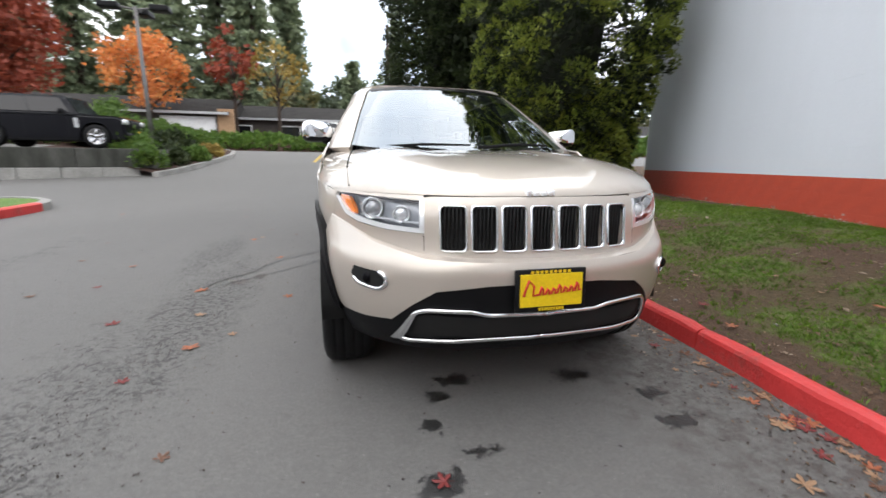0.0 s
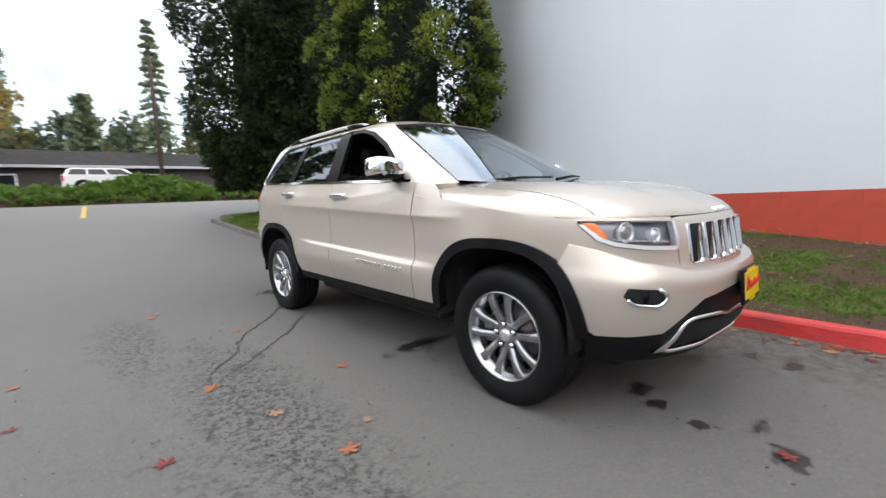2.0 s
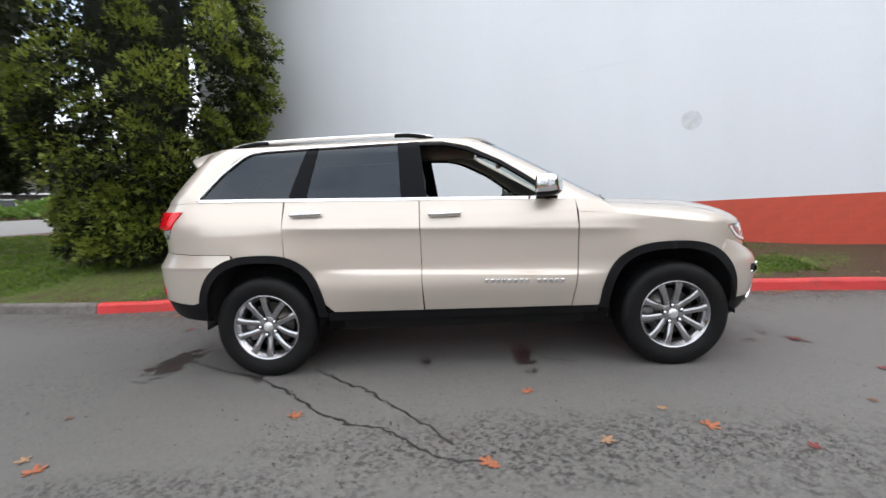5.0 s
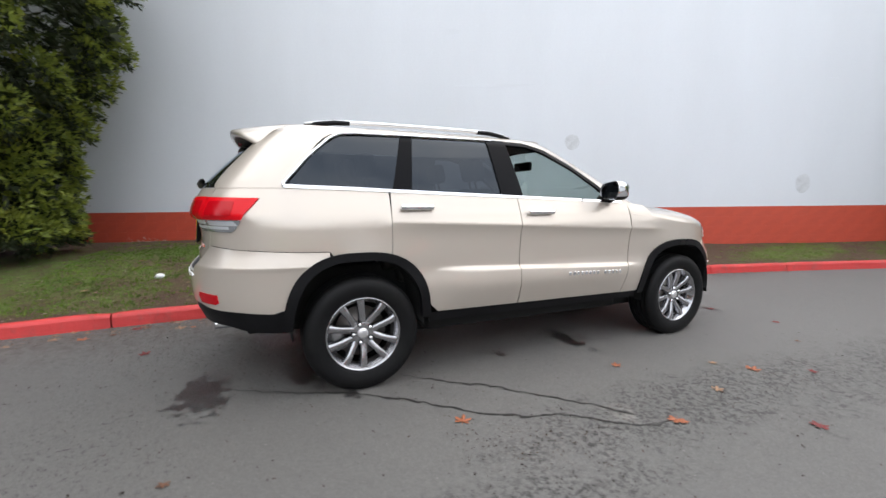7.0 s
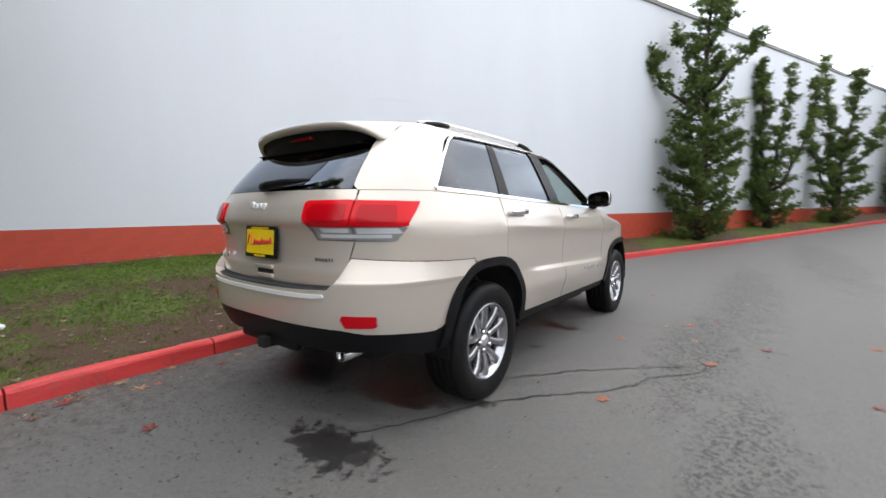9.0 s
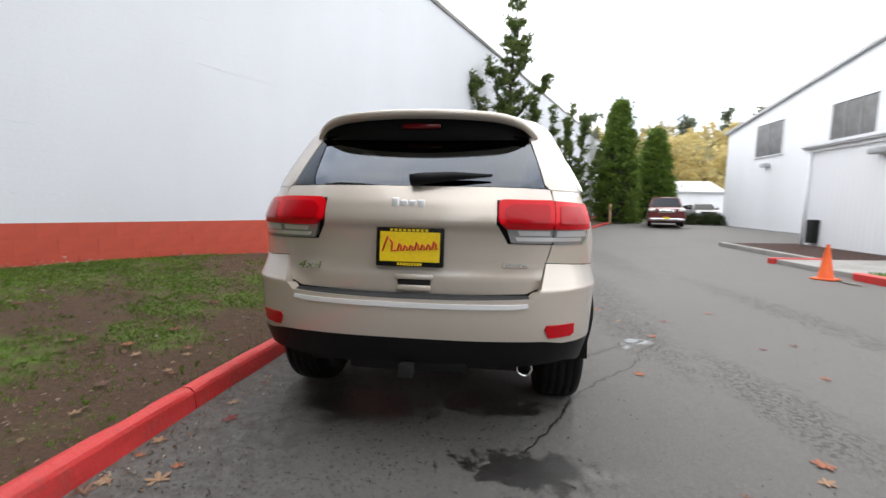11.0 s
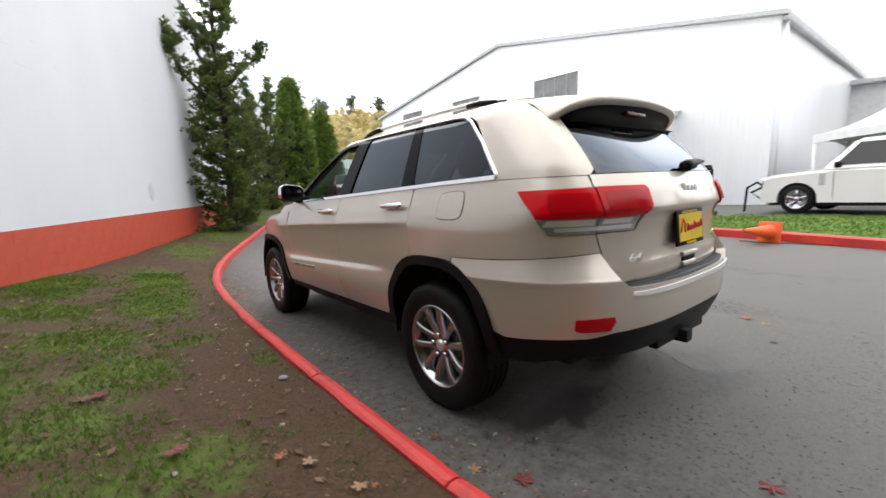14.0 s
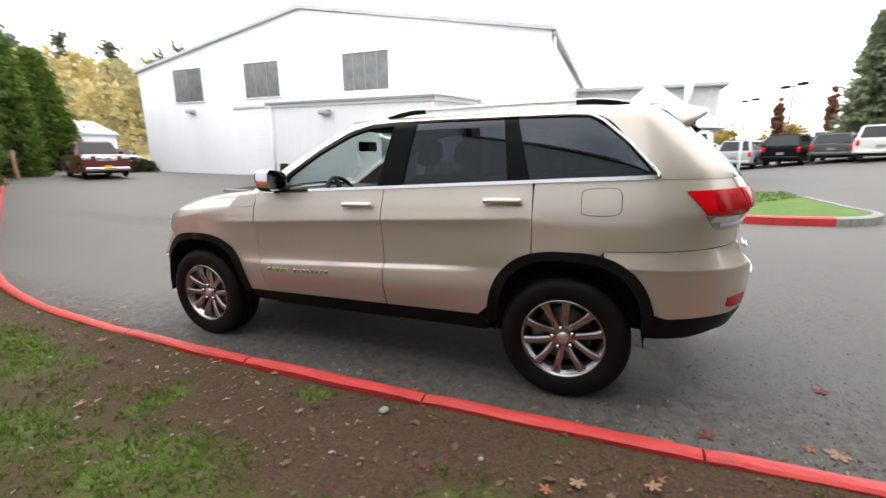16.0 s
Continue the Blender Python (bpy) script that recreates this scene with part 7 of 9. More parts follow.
def cabin():
    b = 0.018
    # windscreen
    panel("windscreen", CABIN, [("f", 0.001, 1.18), ("f", 0.001, 1.695), ("f", 0.3, 1.69), ("f", 0.56, 1.665), ("f", 0.585, 1.64), ("f", 0.66, 1.45), ("f", 0.745, 1.215), ("f", 0.5, 1.19)], WINDSHIELD, car, "clear windscreen", both=True, depth=0.0, step=(0.05, 0.04))
    panel("windscreen_header", CABIN, [("f", 0.001, 1.675), ("f", 0.001, 1.705), ("f", 0.3, 1.7), ("f", 0.57, 1.674), ("f", 0.55, 1.65), ("f", 0.3, 1.668)], GLOSS_BLACK, car, both=True, lift=0.002, depth=0.004)
    # roof pillars in body colour
    a_pillar = [("f", 0.757, 1.2), ("f", 0.672, 1.45), ("f", 0.597, 1.64), ("f", 0.57, 1.672), ("f", 0.54, 1.7), (0.05, 1.698), (0.12, 1.672), (-0.06, 1.63), (-0.29, 1.515), (-0.5, 1.37), (-0.62, 1.262), (-0.68, belt(-0.7) - 0.01), (-0.8, belt(-0.8) - 0.02)]
    each_side("windscreen_pillar", CABIN, a_pillar, PAINT, car, step=(0.04, 0.03), depth=0.03)
    rail = [(-0.0, 1.66), (0.05, 1.7), (0.5, 1.7), (1.2, 1.7), (1.5, 1.7), (1.47, 1.668), (1.1, 1.676), (0.6, 1.684), (0.3, 1.682), (0.12, 1.676)]
    each_side("roof_side", CABIN, rail, PAINT, car, depth=0.02, step=(0.06, 0.02))
    d_pillar = [(1.47, 1.7), (1.455, 1.664), (1.6, 1.645), (1.74, 1.52), (1.9, 1.34), (1.915, 1.305), (1.75, belt(1.75) - 0.003), (1.95, 1.298), ("r", 0.64, 1.295), ("r", 0.615, 1.32), ("r", 0.585, 1.45), ("r", 0.545, 1.6), ("r", 0.52, 1.7)]
    each_side("rear_pillar", CABIN, d_pillar, PAINT, car, depth=0.03, step=(0.04, 0.03))
    # dark frame behind the side glass
    each_side("door_pillar", CABIN, [(0.245, belt(0.25) + 0.012), (0.3, 1.68), (0.46, 1.68), (0.43, belt(0.43) + 0.012)], GLOSS_BLACK, car, "gloss black door pillar", lift=0.001, depth=0.03)
    each_side("door_pillar", CABIN, [(1.115, belt(1.1) + 0.012), (1.05, 1.672), (1.135, 1.67), (1.245, belt(1.25) + 0.012)], GLOSS_BLACK, car, "gloss black door pillar", lift=-0.002, depth=0.03)
    seal = [(-0.06, 1.628), (0.12, 1.67), (0.3, 1.678), (0.3, 1.655), (0.12, 1.648), (-0.05, 1.603), (-0.28, 1.49), (-0.48, 1.35), (-0.6, 1.245), (-0.63, 1.255), (-0.5, 1.37), (-0.29, 1.513)]
    each_side("window_seal", CABIN, seal, GLOSS_BLACK, doors_f, "black window seal", lift=-0.004, depth=0.02)
    # fixed glass
    each_side("window_pane", CABIN, [(0.43, belt(0.43)), (0.458, 1.668), (1.055, 1.66), (1.118, belt(1.1))], PRIVACY, doors_r, "dark privacy glass", lift=-0.008, depth=0.0)
    each_side("quarter_window", CABIN, [(1.24, belt(1.24)), (1.13, 1.66), (1.46, 1.655), (1.58, 1.632), (1.7, 1.53), (1.87, 1.335), (1.88, belt(1.85))], PRIVACY, car, "dark privacy glass", lift=-0.006, depth=0.0)
    panel("rear_window", CABIN, [("r", 0.001, 1.3), ("r", 0.001, 1.66), ("r", 0.3, 1.66), ("r", 0.53, 1.63), ("r", 0.58, 1.45), ("r", 0.61, 1.32), ("r", 0.615, 1.302)], REARGLASS, car, "dark rear window", both=True, lift=-0.003, depth=0.004, step=(0.05, 0.04))
    # chrome along the belt and round the quarter glass
    strip = [(-0.72, belt(-0.72) - 0.003), (-0.72, belt(-0.72) + 0.016), (0.3, belt(0.3) + 0.016), (1.26, belt(1.26) + 0.016), (1.9, belt(1.9) + 0.016), (1.905, belt(1.9) - 0.004), (1.26, belt(1.26) - 0.003), (0.3, belt(0.3) - 0.003)]
    each_side("belt_trim", CABIN, strip, CHROME, car, "chrome belt trim", lift=0.007, depth=0.012, step=(0.1, 0.05))
    for sign in (-1, 1):
        pts = [(1.905, belt(1.9) + 0.005), (1.905, 1.325), (1.875, 1.36), (1.76, 1.49), (1.62, 1.615), (1.55, 1.652), (1.45, 1.662), (1.1, 1.67), (0.6, 1.679), (0.3, 1.68)]
        smooth_pts = []
        for (a0, b0), (a1, b1) in zip(pts, pts[1:]):
            for k in range(4):
                smooth_pts.append((a0 + (a1 - a0) * k / 4, b0 + (b1 - b0) * k / 4))
        bm = bmesh.new()
        path = []
        for y, z in smooth_pts:
            x, yy, zz = CABIN.at(*CABIN.s_of((y, z)))
            path.append((sign * (x + 0.004), yy, zz))
        add_path_tube(bm, path, [0.011] * 20 + [0.011 - 0.0004 * k for k in range(len(path) - 20)], 6)
        part("window_trim", bm, CHROME, car, "chrome window surround")
    # roof
    edge = []
    for i in range(0, 9):
        a = math.pi / 2 - i / 8 * math.pi / 2
        s = CABIN.yf(1.697) - a
        x, y, _ = CABIN.at(s, 1.697)
        edge.append((x, y))
    back_edge = []
    for i in range(12):
        x, y, _ = CABIN.at(CABIN.yr(1.697) + 0.1 * i, 1.697)
        back_edge.append((x, min(y, 1.94)))
    back_edge = [q for q in back_edge if q[1] < 1.94]
    poly = [(0.0, edge[0][1])] + edge[1:] + [(0.643, 0.5), (0.643, 1.2)] + back_edge + [(0.0, 1.94)]
    panel("roof", ROOF, poly, PAINT, car, both=True, out=UP, step=(0.05, 0.08), depth=0.02)
    for sign in (-1, 1):
        rail_ = new("roof_rail")
        rail_.parent = car
        bm = bmesh.new()
        line = [(sign * (0.59 + 0.012 * math.sin(i / 16 * math.pi)), 0.2 + 1.55 * i / 16, roof_height(0.58, 0.2 + 1.55 * i / 16) + 0.008 + 0.02 * smooth(0, 0.12, i / 16) * (1 - smooth(0.88, 1.0, i / 16))) for i in range(17)]
        add_path_tube(bm, line, [0.01] + [0.014] * 15 + [0.01], 8)
        part("rail_bar", bm, SATIN, rail_, "silver roof rail")
        for k0, k1 in ((0, 3), (13, 16)):
            bm = bmesh.new()
            add_path_tube(bm, [Vector(p) + Vector((0, 0, -0.004)) for p in line[k0:k1 + 1]], [0.01, 0.017, 0.018, 0.016] if k0 == 0 else [0.016, 0.018, 0.017, 0.01], 8)
            part("rail_foot", bm, BLACK_PLASTIC, rail_, "dark rail foot")
    # spoiler over the rear window
    bm = bmesh.new()
    rows = []
    for i in range(33):
        u = math.sin((i / 16 - 1) * math.pi / 2)
        x = 0.6 * u
        tip = 2.205 - 0.06 * u ** 2 - 0.11 * abs(u) ** 8
        ztip = 1.69 - 0.03 * u ** 2 - 0.075 * abs(u) ** 8
        zr = roof_height(x, 1.9) + 0.0015
        yb = 1.905 - 0.06 * abs(u) ** 6
        row = [(x, yb, zr), (x, yb + (tip - yb) * 0.5, zr + (ztip - zr) * 0.45 + 0.006), (x, tip - 0.02, ztip + 0.004), (x, tip, ztip - 0.006), (x, tip - 0.004, ztip - 0.028), (x, tip - 0.03, ztip - 0.042)]
        rows.append([bm.verts.new(p) for p in row])
    for a, b in zip(rows, rows[1:]):
        for j in range(5):
            bm.faces.new((a[j], b[j], b[j + 1], a[j + 1]))
    bmesh.ops.recalc_face_normals(bm, faces=bm.faces)
    spoiler = part("roof_spoiler", bm, PAINT, car)
    bm = bmesh.new()
    rows = []
    for i in range(33):
        u = math.sin((i / 16 - 1) * math.pi / 2)
        x = 0.585 * u
        tip = 2.175 - 0.06 * u ** 2 - 0.11 * abs(u) ** 8
        ztip = 1.648 - 0.03 * u ** 2 - 0.075 * abs(u) ** 8
        low = 1.545 + 0.012 * u ** 2
        rows.append([bm.verts.new((x, tip, ztip)), bm.verts.new((x, tip - 0.05, ztip - 0.03)), bm.verts.new((x * 0.92, hatch(low) - 0.03 * (abs(x) / 0.6) ** 4 + 0.012, low)), bm.verts.new((x * 0.92, hatch(low) - 0.08, low - 0.0))])
    for a, b in zip(rows, rows[1:]):
        for j in range(3):
            bm.faces.new((a[j], b[j], b[j + 1], a[j + 1]))
    bmesh.ops.recalc_face_normals(bm, faces=bm.faces)
    part("spoiler_underside", bm, BLACK_PLASTIC, spoiler, "black spoiler underside")
    part("brake_light", box_bm((-0.1, 2.08, 1.604), (0.1, 2.155, 1.63), 0.008, 3), BRAKE_LENS, spoiler, "red high brake light")
    # wipers
    for x0, y0, z0, x1, y1, z1 in ((-0.62, -1.02, 1.2, 0.0, -1.155, 1.225), (0.05, -1.15, 1.21, 0.6, -1.03, 1.235)):
        bm = bmesh.new()
        add_path_tube(bm, [(x0, y0 - 0.03, z0), ((x0 + x1) / 2, (y0 + y1) / 2 - 0.05, (z0 + z1) / 2 + 0.012), (x1, y1 - 0.02, z1)], [0.012, 0.01, 0.006], 6)
        part("wiper", bm, BLACK_PLASTIC, car, "black windscreen wiper")
    bm = bmesh.new()
    add_path_tube(bm, [(0.0, hatch(1.32) + 0.03, 1.32), (-0.05, hatch(1.328) + 0.038, 1.328), (-0.2, hatch(1.343) + 0.03, 1.343), (-0.37, hatch(1.35) + 0.012, 1.35)], [0.028, 0.027, 0.02, 0.006], 8)
    part("rear_wiper", bm, BLACK_PLASTIC, car, "black rear wiper")
    # door mirrors
    def mirror_loop(y, k, dx=0.0):
        loop = []
        for q in range(28):
            a = q * math.tau / 28
            u = math.copysign(abs(math.cos(a)) ** 0.58, math.cos(a))
            v = math.copysign(abs(math.sin(a)) ** 0.62, math.sin(a))
            loop.append(Vector((0.974 + dx + 0.113 * k * u, y + 0.028 * max(0.0, u), 1.312 + 0.083 * k * v * (0.9 + 0.1 * u) + 0.006 * u)))
        return loop

    for sign in (-1, 1):
        owner = doors_f[0] if sign < 0 else doors_f[1]
        loops = [mirror_loop(*q) for q in ((-0.682, 0.3, -0.01), (-0.674, 0.56, -0.008), (-0.655, 0.78, -0.004), (-0.62, 0.92), (-0.575, 0.985), (-0.53, 1.0), (-0.516, 0.985), (-0.511, 0.95), (-0.522, 0.92))]
        upper, lower = bmesh.new(), bmesh.new()
        for p, q in zip(loops, loops[1:]):
            for k in range(28):
                quad = (p[k], p[(k + 1) % 28], q[(k + 1) % 28], q[k])
                into = upper if sum(v.z for v in quad) / 4 > 1.272 and q[0].y != -0.522 + 0.028 else lower
                into.faces.new([into.verts.new(v) for v in quad])
        upper.faces.new([upper.verts.new(v) for v in loops[0]])
        add_tube(lower, (0.8, -0.6, 1.232), (0.93, -0.585, 1.262), 0.05, 0.034, 12)
        glass_ = bmesh.new()
        glass_.faces.new([glass_.verts.new(v + Vector((0, 0.003, 0))) for v in loops[-1]])
        for name, bm, mat_, label in (("door_mirror", upper, CHROME, "chrome mirror cap"), ("mirror_base", lower, BLACK_PLASTIC, "black mirror base"), ("mirror_glass", glass_, CHROME, "mirror glass")):
            bmesh.ops.remove_doubles(bm, verts=bm.verts[:], dist=1e-5)
            bmesh.ops.recalc_face_normals(bm, faces=bm.faces[:])
            if sign < 0:
                bm.transform(Matrix.Diagonal((-1, 1, 1, 1)))
                bmesh.ops.reverse_faces(bm, faces=bm.faces[:])
            part(name, bm, mat_, owner, label)
    # interior
    part("floor_pan", box_bm((-0.62, -1.95, 0.25), (0.62, 1.1, 0.43), 0.03), VOID, car)
    part("floor_pan", box_bm((-0.72, -0.9, 0.28), (0.72, 0.96, 0.45), 0.03), VOID, car)
    part("front_undertray", box_bm((-0.6, -2.1, 0.34), (0.6, -1.8, 0.5), 0.03), VOID, car)
    part("firewall", box_bm((-0.8, -1.05, 0.4), (0.8, -0.95, 1.08), 0.02), VOID, car)
    part("rear_floor", box_bm((-0.6, 1.05, 0.36), (0.6, 2.14, 0.78), 0.02), VOID, car)
    part("headliner", box_bm((-0.58, -0.15, 1.655), (0.58, 1.9, 1.668), 0.005), DASH, car)
    dash = box_bm((-0.74, -1.0, 0.75), (0.74, -0.52, 1.19), 0.06, 4)
    for v in dash.verts:
        if v.co.z > 1.0:
            v.co.z += 0.06 * math.exp(-((v.co.x - 0.38) / 0.2) ** 2)
    part("dashboard", dash, DASH, car, "dark dashboard")
    for x in (-0.38, 0.38):
        seat("front_seat", x, 0.25, 0.5)
    for x in (-0.42, 0.0, 0.42):
        seat("rear_seat", x, 1.15, 0.42)
    wheel = new("steering_wheel")
    wheel.parent = car
    bm = bmesh.new()
    m = Matrix.Translation((0.38, -0.36, 1.14)) @ Matrix.Rotation(radians(-62), 4, "X")
    ring = [m @ Vector((0.185 * math.cos(k * math.tau / 28), 0.185 * math.sin(k * math.tau / 28), 0)) for k in range(29)]
    add_path_tube(bm, ring, 0.016, 8)
    part("wheel_rim", bm, LEATHER, wheel)
    bm = bmesh.new()
    for p in ((0.18, 0, 0), (-0.18, 0, 0), (0, -0.18, 0)):
        add_tube(bm, m @ Vector((0, 0, -0.01)), m @ Vector(p), 0.03, 0.018, 8)
    part("wheel_spokes", bm, DASH, wheel)
    part("rear_view_mirror", box_bm((-0.13, -0.37, 1.51), (0.13, -0.33, 1.595), 0.016, 3), GLOSS_BLACK, car, "black rear view mirror")


def seat(name, x, y, w):
    s = new(name)
    s.parent = car
    s["label"] = "black leather seat"
    part("seat_cushion", box_bm((x - w / 2, y - 0.5, 0.62), (x + w / 2, y, 0.8), 0.06, 3), LEATHER, s)
    bm = box_bm((x - w / 2, y - 0.06, 0.72), (x + w / 2, y + 0.1, 1.34), 0.06, 3)
    bm.transform(Matrix.Translation((0, y, 0.72)) @ Matrix.Rotation(radians(-14), 4, "X") @ Matrix.Translation((0, -y, -0.72)))
    part("seat_back", bm, LEATHER, s)
    bm = box_bm((x - 0.13, y - 0.05, 1.4), (x + 0.13, y + 0.06, 1.58), 0.04, 3)
    bm.transform(Matrix.Translation((0, y, 0.72)) @ Matrix.Rotation(radians(-12), 4, "X") @ Matrix.Translation((0, -y, -0.72)))
    add_tube(bm, (x - 0.05, y + 0.14, 1.3), (x - 0.05, y + 0.17, 1.42), 0.008)
    add_tube(bm, (x + 0.05, y + 0.14, 1.3), (x + 0.05, y + 0.17, 1.42), 0.008)
    part("headrest", bm, LEATHER, s)


cabin()


def road_wheel(parent):
    """A wheel about the x axis, its outer face towards +x."""
    w = new("wheel")
    w.parent = parent
    tyre = lathe_bm([(-0.1, 0.245), (-0.125, 0.27), (-0.132, 0.32), (-0.122, 0.353), (-0.1, 0.369), (-0.075, 0.3735), (-0.07, 0.368), (-0.064, 0.374), (-0.03, 0.3755), (-0.026, 0.3695), (-0.02, 0.3755), (0.02, 0.3755), (0.026, 0.3695), (0.03, 0.3755), (0.064, 0.374), (0.07, 0.368), (0.075, 0.3735), (0.1, 0.369), (0.122, 0.353), (0.1345, 0.32), (0.131, 0.285), (0.122, 0.258), (0.116, 0.243), (0.1, 0.236)], 72)
    part("tyre", tyre, RUBBER, w, "black tyre")
    rim = lathe_bm([(-0.1, 0.236), (-0.1, 0.22), (0.05, 0.196), (0.085, 0.212), (0.098, 0.222), (0.112, 0.229), (0.12, 0.235), (0.119, 0.241), (0.108, 0.244), (0.1, 0.24)], 72)
    part("rim", rim, ALLOY, w, "silver alloy rim")
    for k in range(10):
        pair, odd = divmod(k, 2)
        base = pair * math.tau / 5 + math.tau / 4
        sign = 1 if odd else -1
        bm = bmesh.new()
        rows = []
        for i in range(9):
            t = i / 8
            r = 0.052 + (0.226 - 0.052) * t
            off = 0.024 + 0.038 * t ** 1.1
            wd = 0.0225 - 0.003 * math.sin(math.pi * min(1, t * 1.1)) + 0.006 * smooth(0.85, 1, t)
            xf = 0.08 + 0.024 * smooth(0.0, 0.9, t) + 0.005 * math.sin(math.pi * t)
            along = Vector((0, math.cos(base), math.sin(base)))
            side = Vector((0, -math.sin(base), math.cos(base))) * sign
            centre = along * math.sqrt(r * r - off * off) + side * off
            across = Vector((0, -centre.z, centre.y)).normalized()
            rows.append([bm.verts.new(centre + across * u + Vector((xf + d, 0, 0))) for u, d in ((-wd - 0.004, -0.04), (-wd, -0.006), (-wd * 0.8, 0.0), (wd * 0.8, 0.0), (wd, -0.006), (wd + 0.004, -0.04))])
        for p, q in zip(rows, rows[1:]):
            for j in range(5):
                bm.faces.new((p[j], p[j + 1], q[j + 1], q[j]))
        bmesh.ops.recalc_face_normals(bm, faces=bm.faces)
        part("spoke", bm, ALLOY, w)
    hub = lathe_bm([(0.04, 0.08), (0.074, 0.08), (0.081, 0.076), (0.084, 0.068), (0.083, 0.03), (0.08, 0.01)], 40)
    part("hub", hub, ALLOY, w)
    cap = lathe_bm([(0.08, 0.034), (0.092, 0.032), (0.096, 0.024), (0.097, 0.0005)], 32)
    part("centre_cap", cap, SATIN, w, "grey centre cap")
    for k in range(5):
        a = k * math.tau / 5 + math.tau / 4
        bm = bmesh.new()
        add_tube(bm, (0.06, 0.0615 * math.cos(a), 0.0615 * math.sin(a)), (0.098, 0.0615 * math.cos(a), 0.0615 * math.sin(a)), 0.0125, 0.0115, 6)
        part("lug_nut", bm, CHROME, w, "chrome lug nut")
        # a raised black disc stands in for the shade of a nut recess
        bm = bmesh.new()
        add_tube(bm, (0.06, 0.0615 * math.cos(a), 0.0615 * math.sin(a)), (0.0868, 0.0615 * math.cos(a), 0.0615 * math.sin(a)), 0.0175, 0.0175, 10)
        part("lug_shade_disc", bm, VOID, w)
    disc = lathe_bm([(0.0, 0.165), (0.022, 0.165), (0.022, 0.08), (0.035, 0.075), (0.035, 0.001)], 48)
    part("brake_disc", disc, STEEL, w)
    bm = box_bm((-0.01, -0.19, -0.06), (0.042, -0.11, 0.07), 0.015, 2)
    part("brake_caliper", bm, CALIPER, w, "grey brake caliper")
    bm = lathe_bm([(-0.11, 0.23), (-0.11, 0.02), (-0.06, 0.02)], 32)
    part("hub_carrier", bm, VOID, w)
    return w


wheel = road_wheel(car)
spin = {(-1, -1): 8, (-1, 1): 20, (1, -1): 3, (1, 1): 12}
for sx in (-1, 1):
    for y in (FRONT_AXLE, REAR_AXLE):
        m = Matrix.Translation((sx * 0.804, y, HUB_Z + 0.001)) @ (Matrix.Rotation(math.pi, 4, "Z") if sx < 0 else Matrix.Identity(4)) @ Matrix.Rotation(radians(spin[(sx, 1 if y > 0 else -1)]), 4, "X")
        if (sx, y) == (-1, FRONT_AXLE):
            wheel.matrix_local = m
        else:
            copy_thing(wheel, m)

# ---- plants: crowns of many small sprays ----
def spray_mesh(name, centres, ways, sizes, mat_, parent=None, fan=3, width=0.42, spread=0.6, seed=1, label="", flat=False):
    """Fans of small pointed leaves at the centres, each along its way."""
    g = np.random.default_rng(seed)
    c, d, s = np.asarray(centres, float), np.asarray(ways, float), np.asarray(sizes, float)
    n = len(c)
    d = d / np.maximum(1e-6, np.linalg.norm(d, axis=1))[:, None]
    r = np.array([0.0, 0.0, 1.0]) + g.normal(size=(n, 3)) * 0.15 if flat else g.normal(size=(n, 3))
    side = np.cross(d, r)
    side /= np.maximum(1e-6, np.linalg.norm(side, axis=1))[:, None]
    up = np.cross(side, d)
    blocks = []
    for k in range(fan):
        a = (k - (fan - 1) / 2) * spread + g.normal(0, 0.15, n)
        tip = d * np.cos(a)[:, None] + side * np.sin(a)[:, None] + up * g.normal(0, 0.2, n)[:, None]
        across = -d * np.sin(a)[:, None] + side * np.cos(a)[:, None]
        length = s * g.uniform(0.7, 1.2, n)
        mid = c + tip * (length * 0.5)[:, None] + up * (length * 0.08)[:, None]
        w = (length * width * 0.5)[:, None]
        blocks.append(np.stack([c, mid + across * w, c + tip * length[:, None], mid - across * w], 1))
    v = np.concatenate(blocks).reshape(-1, 3)
    m = len(v) // 4
    me = bpy.data.meshes.new(name)
    me.vertices.add(len(v))
    me.vertices.foreach_set("co", v.ravel())
    me.loops.add(m * 4)
    me.loops.foreach_set("vertex_index", np.arange(m * 4, dtype=np.int32))
    me.polygons.add(m)
    me.polygons.foreach_set("loop_start", np.arange(0, m * 4, 4, dtype=np.int32))
    me.update(calc_edges=True)
    me.materials.append(mat_)
    ob = new(name, me)
    if parent:
        ob.parent = parent
    if label:
        ob["label"] = label
    return ob


def column_crown(g, h0, h1, radius, clumps, per, spread, droop=-0.2, size=0.2):
    """Clumps of sprays on the outside of a crown whose radius is a function of 0..1."""
    cs, ds, ss = [], [], []
    t = g.random(clumps) ** 0.9
    a = g.random(clumps) * math.tau
    for i in range(clumps):
        r = radius(t[i]) * (0.72 + 0.33 * g.random())
        p = np.array([r * math.cos(a[i]), r * math.sin(a[i]), h0 + (h1 - h0) * t[i]])
        out = np.array([math.cos(a[i]), math.sin(a[i]), droop])
        q = p + g.normal(0, 1, (per, 3)) * np.array([spread, spread, spread * 0.8])
        cs.append(q)
        ds.append(out + g.normal(0, 0.55, (per, 3)))
        ss.append(size * g.uniform(0.6, 1.25, per))
    return np.concatenate(cs), np.concatenate(ds), np.concatenate(ss)


